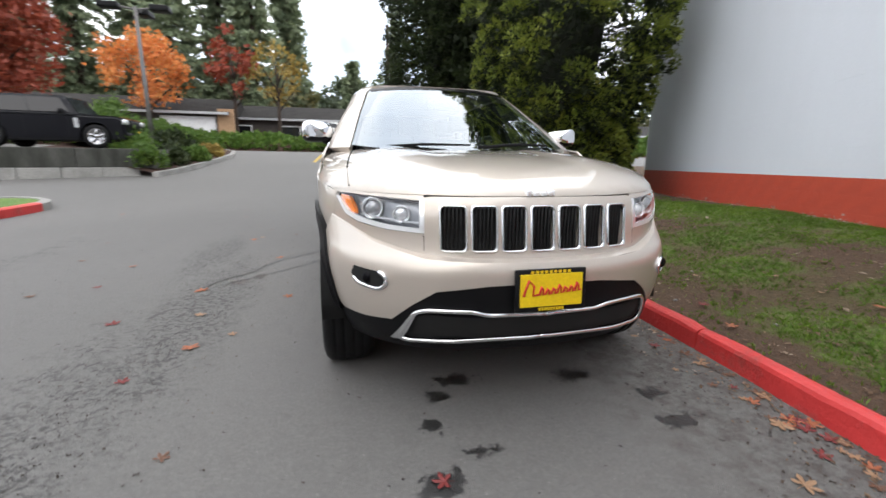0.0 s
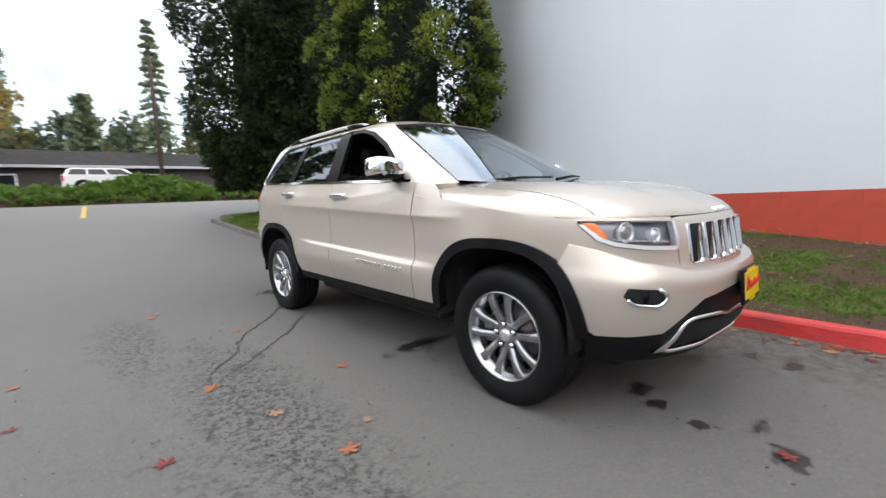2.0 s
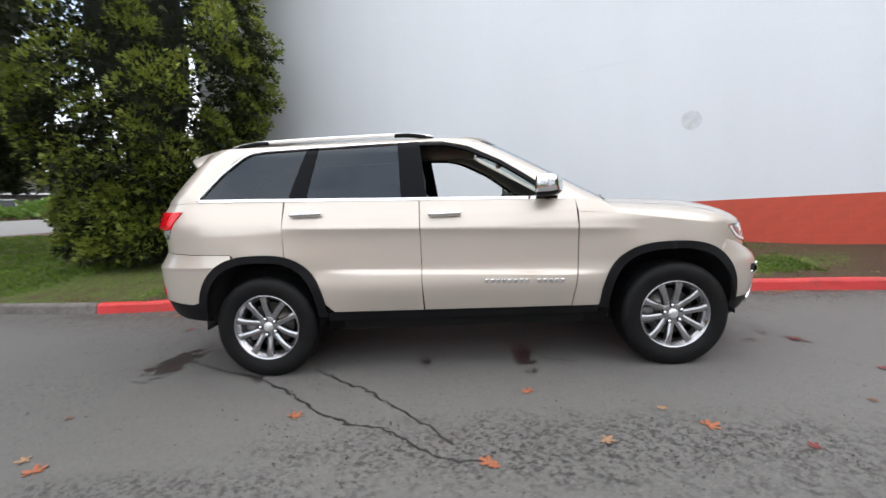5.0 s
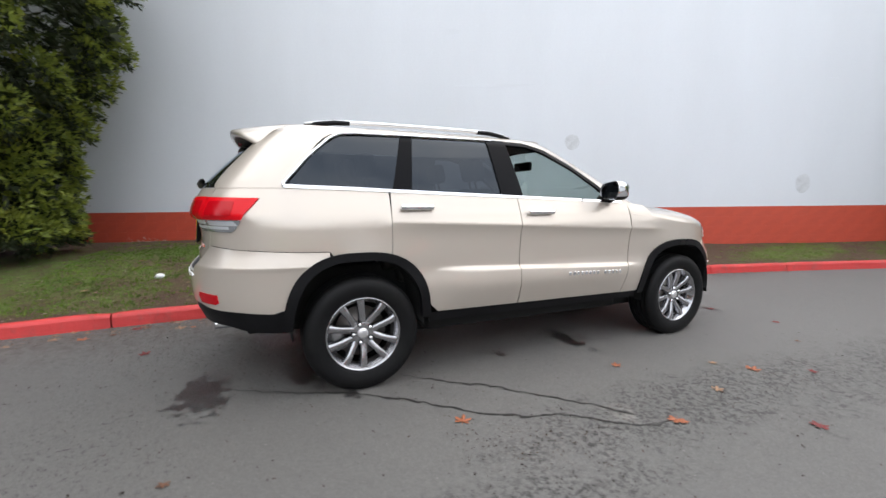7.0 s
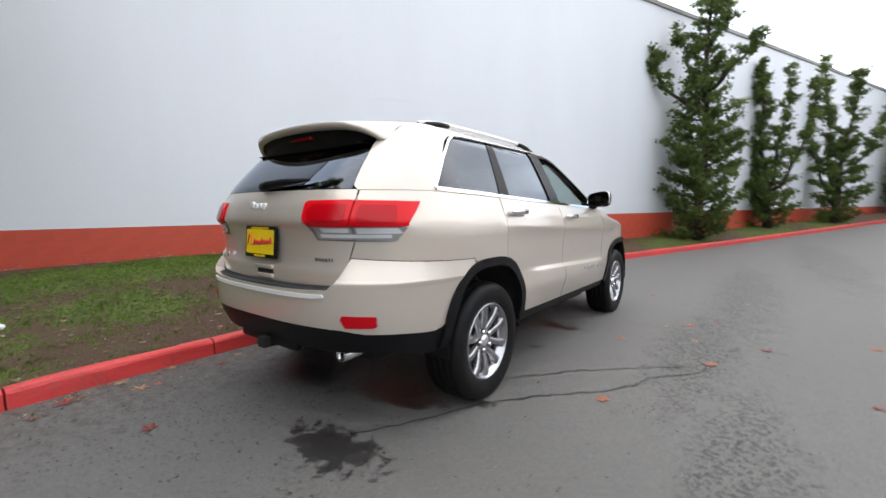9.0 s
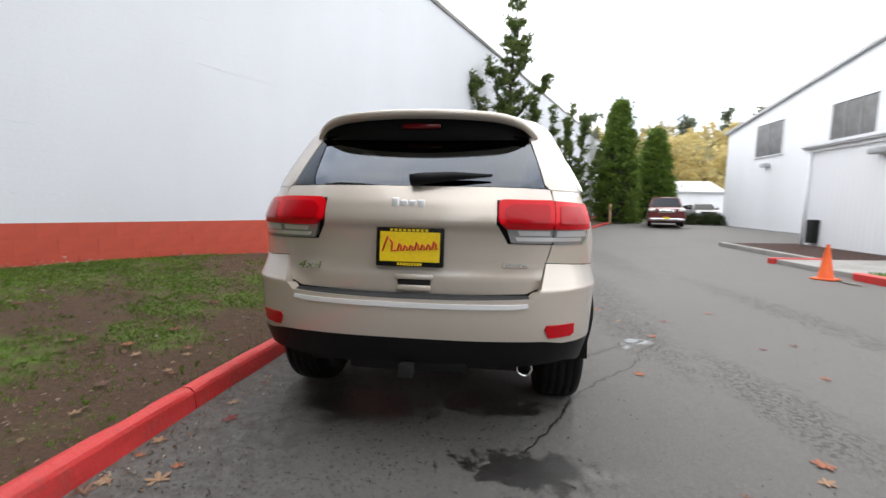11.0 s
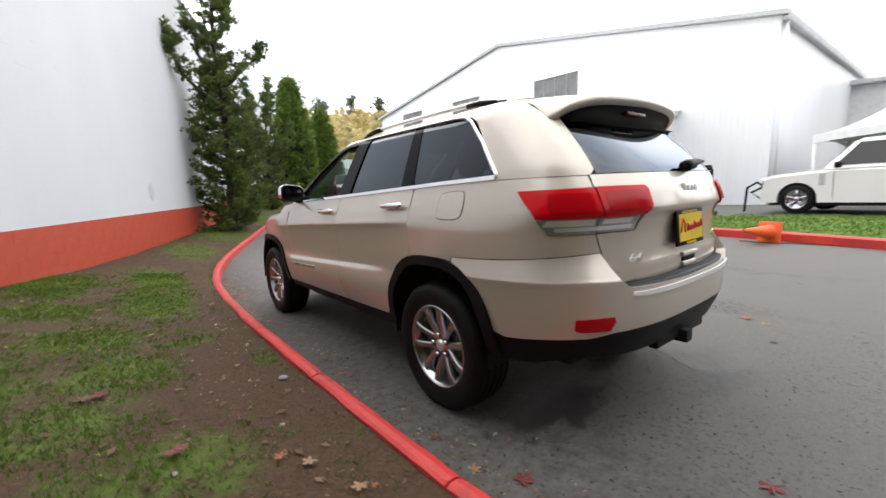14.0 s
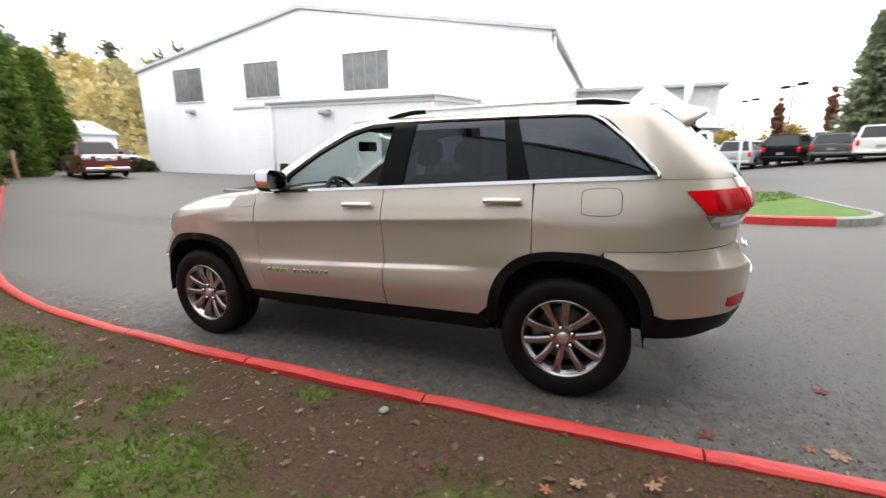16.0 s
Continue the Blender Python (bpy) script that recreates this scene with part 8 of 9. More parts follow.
def core_bm(h0, h1, radius, k=0.62, seed=0):
    """A made-up dark solid that stands for the shade inside a crown."""
    bm = bmesh.new()
    rings = []
    for i in range(15):
        t = i / 14
        ring = []
        for j in range(18):
            a = j * math.tau / 18
            r = radius(t) * k * (1 + 0.28 * noise.noise((math.cos(a) * 1.5, math.sin(a) * 1.5, t * 7 + seed)))
            ring.append(bm.verts.new((r * math.cos(a), r * math.sin(a), h0 + (h1 - h0) * t)))
        rings.append(ring)
    for p, q in zip(rings, rings[1:]):
        for j in range(18):
            bm.faces.new((p[j], p[(j + 1) % 18], q[(j + 1) % 18], q[j]))
    bm.faces.new(rings[0][::-1])
    bm.faces.new(rings[-1])
    return bm


# near-black colour of the added crown cores, in place of inner shade
SHADE = varied("crown_shade", (0.008, 0.013, 0.006), (0.014, 0.017, 0.008), 4, 0.95)


def big_cedar(x, y, h, r, mat_, label, seed, low=0.9, clumps=330, per=110, trunk=0.26, leaf=0.135):
    g = np.random.default_rng(seed)
    z = verge_z(x, y)
    t = thing("cedar_tree", Matrix.Translation((x, y, z - 0.05)), label, "tree", "cedars by the wall")

    def rad(u):
        return r * (0.62 + 0.38 * math.sin(min(1, u * 1.7) * math.pi / 2)) * (1 - 0.75 * smooth(0.55, 1.05, u)) * (1 + 0.12 * math.sin(u * 17 + seed))
    bm = bmesh.new()
    add_path_tube(bm, [(0, 0, -0.1), (0.02, 0.0, 0.25), (0.05, 0.03, 1.4), (0, 0.05, 4), (0.0, 0.0, h * 0.9)], [trunk * 1.5, trunk * 1.1, trunk, trunk * 0.7, 0.04], 12)
    part("trunk", bm, BARK, t, "dark bare trunk")
    for k in range(16):
        a = g.random() * math.tau
        z0 = g.uniform(0.6, 3.2)
        q = g.uniform(0.7, 1.0) * r * 0.8
        bm = bmesh.new()
        dz = -0.45 if k % 3 == 0 else 0.3
        add_path_tube(bm, [(0, 0, z0), (q * 0.5 * math.cos(a), q * 0.5 * math.sin(a), z0 + dz * 0.4 + 0.15), (q * math.cos(a), q * math.sin(a), z0 + dz)], [0.05, 0.03, 0.012], 6)
        part("branch", bm, BARK, t)
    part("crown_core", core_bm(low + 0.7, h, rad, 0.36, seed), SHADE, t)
    inner, tips = ([], [], []), ([], [], [])
    for k in range(clumps):
        u, a = ((k + g.random()) / clumps) ** 1.6, k * 2.39996 + g.normal(0, 0.35)
        bough = 0.5 + 0.5 * noise.noise((math.cos(a) * 2.2, math.sin(a) * 2.2, u * h * 0.9 + seed))
        q = rad(u) * (0.7 + 0.3 * bough + 0.14 * g.random())
        wide = g.uniform(0.15, 0.3) * (1.25 if u < 0.5 else 1.0)
        p = np.array([q * math.cos(a), q * math.sin(a), low + (h - low) * u])
        out = np.array([math.cos(a), math.sin(a), 0.0])
        n = int(per * (wide / 0.22) ** 2)
        v = g.normal(0, 1, (n, 3))
        v /= np.linalg.norm(v, axis=1)[:, None]
        at = p + v * (wide * g.uniform(0.55, 1.08, n))[:, None] * np.array([1, 1, 0.85]) + out * 0.1
        at[:, 2] -= 0.5 * np.maximum(0, (v @ out)) * wide
        way = v * 0.8 + out * 0.35 + np.array([0, 0, 0.1]) + g.normal(0, 0.3, (n, 3))
        size = leaf * g.uniform(0.6, 1.25, n)
        # sprays facing up and out get the lit colour, the rest the shaded one
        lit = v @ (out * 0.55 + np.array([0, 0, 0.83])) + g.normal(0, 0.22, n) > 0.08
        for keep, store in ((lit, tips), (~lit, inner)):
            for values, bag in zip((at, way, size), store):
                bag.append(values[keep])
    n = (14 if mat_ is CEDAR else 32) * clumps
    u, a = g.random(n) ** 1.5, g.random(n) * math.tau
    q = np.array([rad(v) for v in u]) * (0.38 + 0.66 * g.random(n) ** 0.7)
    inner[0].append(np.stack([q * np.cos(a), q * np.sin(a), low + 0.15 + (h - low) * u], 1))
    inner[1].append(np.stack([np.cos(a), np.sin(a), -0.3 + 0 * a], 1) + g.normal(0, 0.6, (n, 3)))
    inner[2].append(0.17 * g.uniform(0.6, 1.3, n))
    spray_mesh("crown", *(np.concatenate(b) for b in inner), CEDAR_SHADED, t, fan=3, width=0.32, spread=0.45, seed=seed, label="inner and lower sprays of foliage in a shaded tone")
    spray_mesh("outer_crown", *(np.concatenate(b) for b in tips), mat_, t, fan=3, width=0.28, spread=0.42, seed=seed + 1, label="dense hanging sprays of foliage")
    return t


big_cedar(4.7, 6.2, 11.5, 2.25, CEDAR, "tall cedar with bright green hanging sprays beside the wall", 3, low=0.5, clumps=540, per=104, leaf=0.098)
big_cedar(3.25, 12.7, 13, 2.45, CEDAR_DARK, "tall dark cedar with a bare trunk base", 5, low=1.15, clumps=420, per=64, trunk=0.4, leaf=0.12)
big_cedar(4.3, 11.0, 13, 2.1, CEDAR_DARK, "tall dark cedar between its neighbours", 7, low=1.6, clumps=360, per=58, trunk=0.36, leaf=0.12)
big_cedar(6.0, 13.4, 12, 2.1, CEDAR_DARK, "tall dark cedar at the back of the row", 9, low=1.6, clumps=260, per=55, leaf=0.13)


def juniper(x, y, leaders, body, seed):
    """A twisted juniper: a bushy foot and upswept leaders with tufts along them, gaps between."""
    g = np.random.default_rng(seed)
    z = verge_z(x, y)
    t = thing("juniper_tree", Matrix.Translation((x, y, z - 0.05)), "dark green juniper with twisted upswept branches against the wall", "tree", "junipers along the wall")
    cs, ds, ss = [], [], []

    def tufts(pts, thick, n, step=0.1):
        for a, b in zip(pts, pts[1:]):
            way = (b - a).normalized()
            for i in range(max(1, int((b - a).length / step))):
                p = a.lerp(b, g.random())
                m = int(n * 1.7)
                cs.append(np.array(p) + g.normal(0, thick, (m, 3)) * np.array([1, 1, 0.7]))
                ds.append(np.array(way) * 0.75 + np.array([0, 0, 0.45]) + g.normal(0, 0.45, (m, 3)))
                ss.append(0.095 * g.uniform(0.6, 1.3, m))

    def inside(p):
        """Keeps a shoot on the open side of the wall."""
        gap = wall_x(y + p.y) - 0.12 - (x + p.x)
        return Vector((p.x + min(0.0, gap), p.y, p.z))

    def shoot(p0, a, reach, rise, thick, n, r0):
        pts = [inside(p0 + Vector((reach * q * math.cos(a + 0.4 * q), reach * q * math.sin(a + 0.4 * q), rise * q ** 1.7))) for q in (0.0, 0.25, 0.5, 0.75, 1.0)]
        bm = bmesh.new()
        add_path_tube(bm, pts, [r0, r0 * 0.8, r0 * 0.6, r0 * 0.4, 0.004], 5)
        part("branch", bm, BARK, t)
        tufts(pts[1:], thick, n)

    for k, (z0, tip, bow) in enumerate(leaders):
        foot, tip = Vector((0, 0, z0)), Vector(tip)
        pts = []
        for i in range(9):
            q = i / 8
            wob = Vector((math.sin(q * 9 + seed + k), math.cos(q * 7 + 2 * k), 0)) * 0.09 * math.sin(q * math.pi)
            flat_ = q ** (1 / bow)
            pts.append(inside(Vector((tip.x * flat_, tip.y * flat_, z0 + (tip.z - z0) * q ** bow)) + wob))
        r0 = 0.15 if k == 0 else 0.07
        bm = bmesh.new()
        add_path_tube(bm, [foot] + pts[1:], [r0 * (1 - 0.93 * i / 8) for i in range(9)], 8)
        part("trunk" if k == 0 else "limb", bm, BARK, t)
        tufts(pts[3:] if k else pts[6:], 0.075, 18)
        length = sum((b - a).length for a, b in zip(pts, pts[1:]))
        for i in range(int(length * (3.6 if k else 6.5))):
            q = 0.3 + 0.66 * g.random() if k else 0.45 + 0.52 * g.random()
            f = q * 8
            p = pts[int(f)].lerp(pts[min(8, int(f) + 1)], f - int(f))
            reach = (0.55 if k == 0 else 0.3) * (1.12 - q) * g.uniform(0.7, 1.5) + 0.12
            shoot(p, g.random() * math.tau, reach, reach * g.uniform(0.35, 0.9), 0.065, 14, 0.02)
    # the bushy foot
    height, wide, count = body
    for k in range(count):
        u = (k + 0.5) / count
        a = k * 2.39996 + g.normal(0, 0.3)
        shape = (0.72 + 0.28 * math.sin(min(1.0, u * 2.2) * math.pi / 2)) * (1 - 0.55 * smooth(0.6, 1.0, u))
        reach = wide * shape * g.uniform(0.72, 1.12)
        axis_ = Vector(leaders[0][1]) * (u * height / leaders[0][1][2]) * 0.6
        shoot(Vector((axis_.x, axis_.y, 0.12 + height * u - 0.2 * reach)), a, reach, reach * g.uniform(0.2, 0.55), 0.09, 19, 0.035)
    spray_mesh("crown", np.concatenate(cs), np.concatenate(ds), np.concatenate(ss), JUNIPER, t, seed=seed, width=0.32, spread=0.45, label="tufts of scaly foliage")
    return t


juniper(-0.75, -11.1, [(0.0, (-0.15, 0.2, 9.0), 1.0), (3.9, (1.5, 0.9, 5.7), 1.4), (4.4, (-1.35, 0.6, 5.8), 1.3), (4.9, (0.75, 0.5, 6.3), 1.5), (5.6, (-0.65, 0.1, 7.2), 1.3)], (4.7, 1.22, 72), 21)
juniper(-2.5, -16.2, [(0.0, (0.5, 0.2, 6.3), 1.05), (1.6, (-0.45, 0.1, 5.9), 1.25), (1.4, (-1.3, 0.2, 5.9), 1.5), (1.0, (0.85, 0.0, 3.3), 1.6)], (2.5, 0.85, 34), 22)
juniper(-4.75, -20.6, [(0.0, (-0.45, 0.2, 6.4), 1.0), (1.3, (0.55, 0.1, 6.2), 1.3), (2.0, (-1.45, 0.2, 4.8), 1.4), (1.5, (1.15, 0.2, 5.1), 1.6)], (3.2, 0.95, 40), 23)


def cone_tree(x, y, h, r, seed, label):
    g = np.random.default_rng(seed)
    t = thing("arborvitae_tree", Matrix.Translation((x, y, ground_z(x, y))), label, "tree", "arborvitae at the road end")

    def rad(u):
        return r * (0.8 + 0.2 * math.sin(min(1, u * 4) * math.pi / 2)) * (1 - u) ** 0.62 + 0.03
    part("trunk", tube_bm((0, 0, 0), (0, 0, h * 0.8), 0.15, 0.03), BARK, t)
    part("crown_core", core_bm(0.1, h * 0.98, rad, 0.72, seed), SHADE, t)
    c, d, s = column_crown(g, 0.1, h, rad, 520, 36, 0.2, 0.6, 0.2)
    spray_mesh("crown", c, d, s, ARBOR, t, seed=seed, label="dense bright green foliage")


cone_tree(-9.5, -29.4, 9.0, 1.72, 31, "tall cone-shaped arborvitae at the kerb")
cone_tree(-14.0, -34.5, 7.6, 1.75, 32, "cone-shaped arborvitae at the road end")


def fir(name, x, y, z, h, r, mat_, label, seed, group, clumps=170, per=16, size=0.7):
    g = np.random.default_rng(seed)
    t = thing(name, Matrix.Translation((x, y, z)), label, "tree", group)
    part("trunk", tube_bm((0, 0, -1), (0, 0, h * 0.97), 0.3 * h / 18, 0.03), BARK, t)
    cs, ds, ss = [], [], []
    tiers = 22
    for k in range(clumps):
        u = (int(g.random() * tiers) + 0.5) / tiers
        a = g.random() * math.tau
        rr = r * (1 - u) ** 0.8 * g.uniform(0.35, 1.1) + 0.1
        s = g.uniform(0.12, 1.0, per) * rr
        p = np.stack([s * math.cos(a), s * math.sin(a), h * (0.12 + 0.88 * u) - 0.3 * s], 1)
        cs.append(p + g.normal(0, 0.16 * size, (per, 3)))
        ds.append(np.array([math.cos(a), math.sin(a), -0.35]) + g.normal(0, 0.4, (per, 3)))
        ss.append(size * g.uniform(0.6, 1.2, per))
    spray_mesh("crown", np.concatenate(cs), np.concatenate(ds), np.concatenate(ss), mat_, t, seed=seed, label="drooping dark boughs")


def broadleaf(name, x, y, z, h, r, mat_, label, seed, group, low=0.3, clumps=110, per=26, size=0.35):
    g = np.random.default_rng(seed)
    t = thing(name, Matrix.Translation((x, y, z)), label, "tree", group)
    bm = bmesh.new()
    add_path_tube(bm, [(0, 0, -0.5), (0.05, 0, h * 0.3), (0.1, 0.05, h * 0.6), (0, 0, h * 0.9)], [0.2 * h / 8, 0.14 * h / 8, 0.08 * h / 8, 0.02], 8)
    part("trunk", bm, BARK, t)
    for k in range(7):
        a = k * 2.4
        bm = bmesh.new()
        add_path_tube(bm, [(0.05, 0, h * (0.28 + 0.05 * k)), (r * 0.4 * math.cos(a), r * 0.4 * math.sin(a), h * (0.42 + 0.06 * k)), (r * 0.75 * math.cos(a), r * 0.75 * math.sin(a), h * (0.52 + 0.06 * k))], [0.07, 0.045, 0.015], 6)
        part("limb", bm, BARK, t)
    cs, ds, ss = [], [], []
    for k in range(clumps):
        v = g.normal(0, 1, 3)
        v /= np.linalg.norm(v)
        v *= g.uniform(0.55, 1.0)
        p = np.array([v[0] * r, v[1] * r, h * (low + 1) / 2 + v[2] * h * (1 - low) / 2])
        cs.append(p + g.normal(0, 0.2 * r / 1.6, (per, 3)))
        ds.append(v + g.normal(0, 0.8, (per, 3)))
        ss.append(size * g.uniform(0.6, 1.3, per))
    spray_mesh("crown", np.concatenate(cs), np.concatenate(ds), np.concatenate(ss), mat_, t, seed=seed, width=0.75, spread=0.9, label="loose autumn leaves")


# trees over the houses
broadleaf("maple_tree", -17.0, 22.0, 1.9, 8.5, 2.6, RUSSET, "russet maple in full autumn colour", 41, "street trees", 0.18, 150, 70, 0.17)
broadleaf("maple_tree", -14.4, 33.0, 2.2, 7.4, 2.6, ORANGE, "orange maple in autumn colour by the houses", 42, "street trees", 0.3, 54, 50, 0.2)
broadleaf("maple_tree", -8.9, 34.5, 2.2, 8.2, 1.8, RUSSET, "thin red-leaved maple behind the houses", 43, "street trees", 0.4, 26, 24, 0.24)
broadleaf("maple_tree", -5.6, 34.5, 2.2, 8.0, 2.1, YELLOW, "half bare yellow tree by the houses", 44, "street trees", 0.36, 26, 22, 0.22)
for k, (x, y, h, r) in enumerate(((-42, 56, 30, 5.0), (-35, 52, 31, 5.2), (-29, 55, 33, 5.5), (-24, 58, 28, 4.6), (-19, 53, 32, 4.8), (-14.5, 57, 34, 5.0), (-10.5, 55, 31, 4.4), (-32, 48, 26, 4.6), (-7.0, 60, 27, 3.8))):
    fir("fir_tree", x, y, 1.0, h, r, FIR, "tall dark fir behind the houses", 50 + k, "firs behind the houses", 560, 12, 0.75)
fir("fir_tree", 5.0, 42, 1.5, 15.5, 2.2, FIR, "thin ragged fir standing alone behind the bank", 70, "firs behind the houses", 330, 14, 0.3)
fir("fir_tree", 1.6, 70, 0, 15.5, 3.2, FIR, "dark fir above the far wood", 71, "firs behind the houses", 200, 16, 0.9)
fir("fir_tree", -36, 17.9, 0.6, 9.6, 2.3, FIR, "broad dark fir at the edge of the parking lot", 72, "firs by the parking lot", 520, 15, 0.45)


def woods(name, spots, mat_, label, seed, size=0.75, clumps=40, per=11):
    """A far wood in one piece."""
    g = np.random.default_rng(seed)
    cs, ds, ss = [], [], []
    for x, y, z, h, r, pointed in spots:
        for k in range(clumps):
            u = g.random()
            a = g.random() * math.tau
            rr = r * ((1 - u) ** 0.8 if pointed else math.sin(math.pi * (0.12 + 0.86 * u)) ** 0.7) * g.uniform(0.4, 1.0)
            p = np.array([x + rr * math.cos(a), y + rr * math.sin(a), z + h * (0.1 + 0.9 * u)])
            cs.append(p + g.normal(0, 0.55 * size, (per, 3)))
            ds.append(np.array([math.cos(a), math.sin(a), -0.2 if pointed else 0.4]) + g.normal(0, 0.5, (per, 3)))
            ss.append(size * g.uniform(0.6, 1.3, per))
    ob = spray_mesh(name, np.concatenate(cs), np.concatenate(ds), np.concatenate(ss), mat_, None, fan=2, seed=seed, width=0.7, spread=0.8)
    return tagged(ob, label, "wood", kind="stuff")


g = np.random.default_rng(90)
far = [(x + g.normal(0, 2), 78 + g.normal(0, 6), 2.5, g.uniform(8.0, 12), g.uniform(2.2, 3.4), True) for x in np.arange(-60, 70, 1.15)]
# this evergreen colour has the haze of distance mixed in
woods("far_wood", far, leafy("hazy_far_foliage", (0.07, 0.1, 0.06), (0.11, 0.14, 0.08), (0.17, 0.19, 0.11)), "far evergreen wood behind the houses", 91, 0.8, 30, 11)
far = [(x + g.normal(0, 3), 66 + g.normal(0, 5), 0.0, g.uniform(7, 11), g.uniform(2.6, 4.0), False) for x in np.arange(-40, 60, 4.2)]
woods("far_wood_2", far, leafy("olive_far_foliage", (0.06, 0.07, 0.03), (0.1, 0.1, 0.04), (0.22, 0.17, 0.05)), "olive and yellow broadleaf wood behind the houses", 92)


def hill_z(x, y):
    d = max(0.0, (-y - 55) * 0.8 + (-x - 20) * 0.25)
    return min(19.0, 0.27 * d)


hill_spots = []
for k in range(230):
    x, y = g.uniform(-90, 10), g.uniform(-140, -62)
    hill_spots.append((x, y, hill_z(x, y) - 0.5, g.uniform(7, 13), g.uniform(2.6, 4.5), False))
# hill foliage is paled: aerial haze is part of these three colours
woods("hill_wood", hill_spots[:130], leafy("hazy_yellow_foliage", (0.5, 0.41, 0.18), (0.6, 0.5, 0.22), (0.66, 0.57, 0.32)), "yellow autumn wood on the hillside", 93, 0.65, 42, 11)
woods("hill_wood_2", hill_spots[130:], leafy("hazy_olive_foliage", (0.32, 0.29, 0.15), (0.42, 0.37, 0.19), (0.5, 0.44, 0.25)), "olive wood on the hillside", 94, 0.65, 42, 11)
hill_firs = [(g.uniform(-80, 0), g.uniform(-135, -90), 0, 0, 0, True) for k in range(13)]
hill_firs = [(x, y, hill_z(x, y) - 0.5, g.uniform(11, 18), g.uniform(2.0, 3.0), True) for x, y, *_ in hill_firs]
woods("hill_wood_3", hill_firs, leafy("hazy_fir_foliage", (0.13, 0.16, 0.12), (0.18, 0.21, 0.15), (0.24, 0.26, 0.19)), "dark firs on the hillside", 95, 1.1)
xs, ys = np.linspace(-140, 60, 30), np.linspace(-200, -52, 26)
verts = [(float(x), float(y), hill_z(x, y) + 0.3) for y in ys for x in xs]
faces = [(j * 30 + i, j * 30 + i + 1, (j + 1) * 30 + i + 1, (j + 1) * 30 + i) for j in range(25) for i in range(29)]
tagged(data_part("hillside", verts, faces, varied("autumn_hillside", (0.38, 0.31, 0.13), (0.25, 0.23, 0.12), 0.08, 0.95), smooth=True), "wooded hillside in the distance", "hill", kind="structure")

# beyond the parking lot
for k, (x, y, h) in enumerate(((-48, 20.0, 5.5), (-50, 16.5, 5.0), (-44, 28, 6.5), (-40, 34, 6))):
    broadleaf("columnar_tree", x, y, 0.8, h * 1.1, 0.4, BROWN_LEAF, "narrow russet tree beyond the parking lot", 100 + k, "trees beyond the lot", 0.1, 70, 30, 0.22)
lot_spots = [(-75 + g.normal(0, 4), y + g.normal(0, 2), 0.3, g.uniform(2.2, 3.8), g.uniform(2, 3), False) for y in np.arange(-4, 60, 3.4)]
woods("lot_wood", lot_spots, YELLOW, "low yellow trees beyond the parking lot", 96)
lot_spots = [(-62 + g.normal(0, 3), y + g.normal(0, 2), 0.3, g.uniform(1.0, 1.6), g.uniform(2, 3), False) for y in np.arange(4, 56, 3)]
woods("lot_hedge", lot_spots, SHRUB, "green hedge beyond the parking lot", 97)


# ---- shrubs, the ivy bank, grass and litter ----
def shrub(x, y, z, r, h, mat_, label, seed):
    g = np.random.default_rng(seed)
    t = thing("shrub", Matrix.Translation((x, y, z)), label, "shrub", "shrubs in the bed")
    v = g.normal(0, 1, (60, 3))
    v /= np.linalg.norm(v, axis=1)[:, None]
    v[:, 2] = np.abs(v[:, 2])
    cs = (v * np.array([r, r, h]) * g.uniform(0.6, 1.0, (60, 1)))[:, None, :] + g.normal(0, 0.12 * r, (60, 40, 3))
    ds = v[:, None, :] + g.normal(0, 0.6, (60, 40, 3))
    spray_mesh("leaves", cs.reshape(-1, 3), ds.reshape(-1, 3), 0.1 * g.uniform(0.6, 1.3, 60 * 40), mat_, t, fan=2, seed=seed, width=0.6)
    for k in range(5):
        part("stem", tube_bm((0, 0, -0.05), (0.5 * r * math.cos(k * 1.3), 0.5 * r * math.sin(k * 1.3), h * 0.7), 0.02, 0.008, 6), BARK, t)


for k, (x, y, r, h, mt) in enumerate(((-6.8, 11.6, 0.55, 0.65, SHRUB), (-6.6, 12.8, 0.6, 0.7, CEDAR_DARK), (-6.2, 14.2, 0.5, 0.5, SHRUB), (-7.6, 13.0, 0.7, 0.8, SHRUB), (-6.1, 15.8, 0.5, 0.45, YELLOW), (-7.3, 15.2, 0.8, 0.8, CEDAR_DARK), (-8.6, 14.3, 0.8, 0.9, SHRUB), (-8.3, 16.8, 0.9, 0.9, SHRUB), (-7.0, 17.8, 0.8, 0.7, SHRUB), (-9.6, 16.0, 0.9, 1.0, SHRUB), (-10.6, 18.5, 1.0, 1.1, SHRUB))):
    shrub(x, y, ground_z(x, y) + 0.15 + 0.2 * max(0, -x - 6.3), r, h, mt, "rounded green shrub in the mulched bed" if mt is not YELLOW else "low yellow shrub in the mulched bed", 200 + k)
for k, (x, y, r, h) in enumerate(((5.6, 8.0, 0.7, 0.9), (6.6, 7.6, 0.8, 1.0), (7.2, 8.8, 0.8, 0.9))):
    shrub(x, y, verge_z(x, y), r, h, CEDAR_DARK, "dark low shrub under the cedars", 240 + k)
for k, (x, y, r, h) in enumerate(((-14.5, -27.9, 0.7, 0.6), (-15.6, -27.6, 0.8, 0.7))):
    shrub(x, y, ground_z(x, y) + 0.1, r, h, CEDAR_DARK, "dark low shrub at the workshop corner", 250 + k)

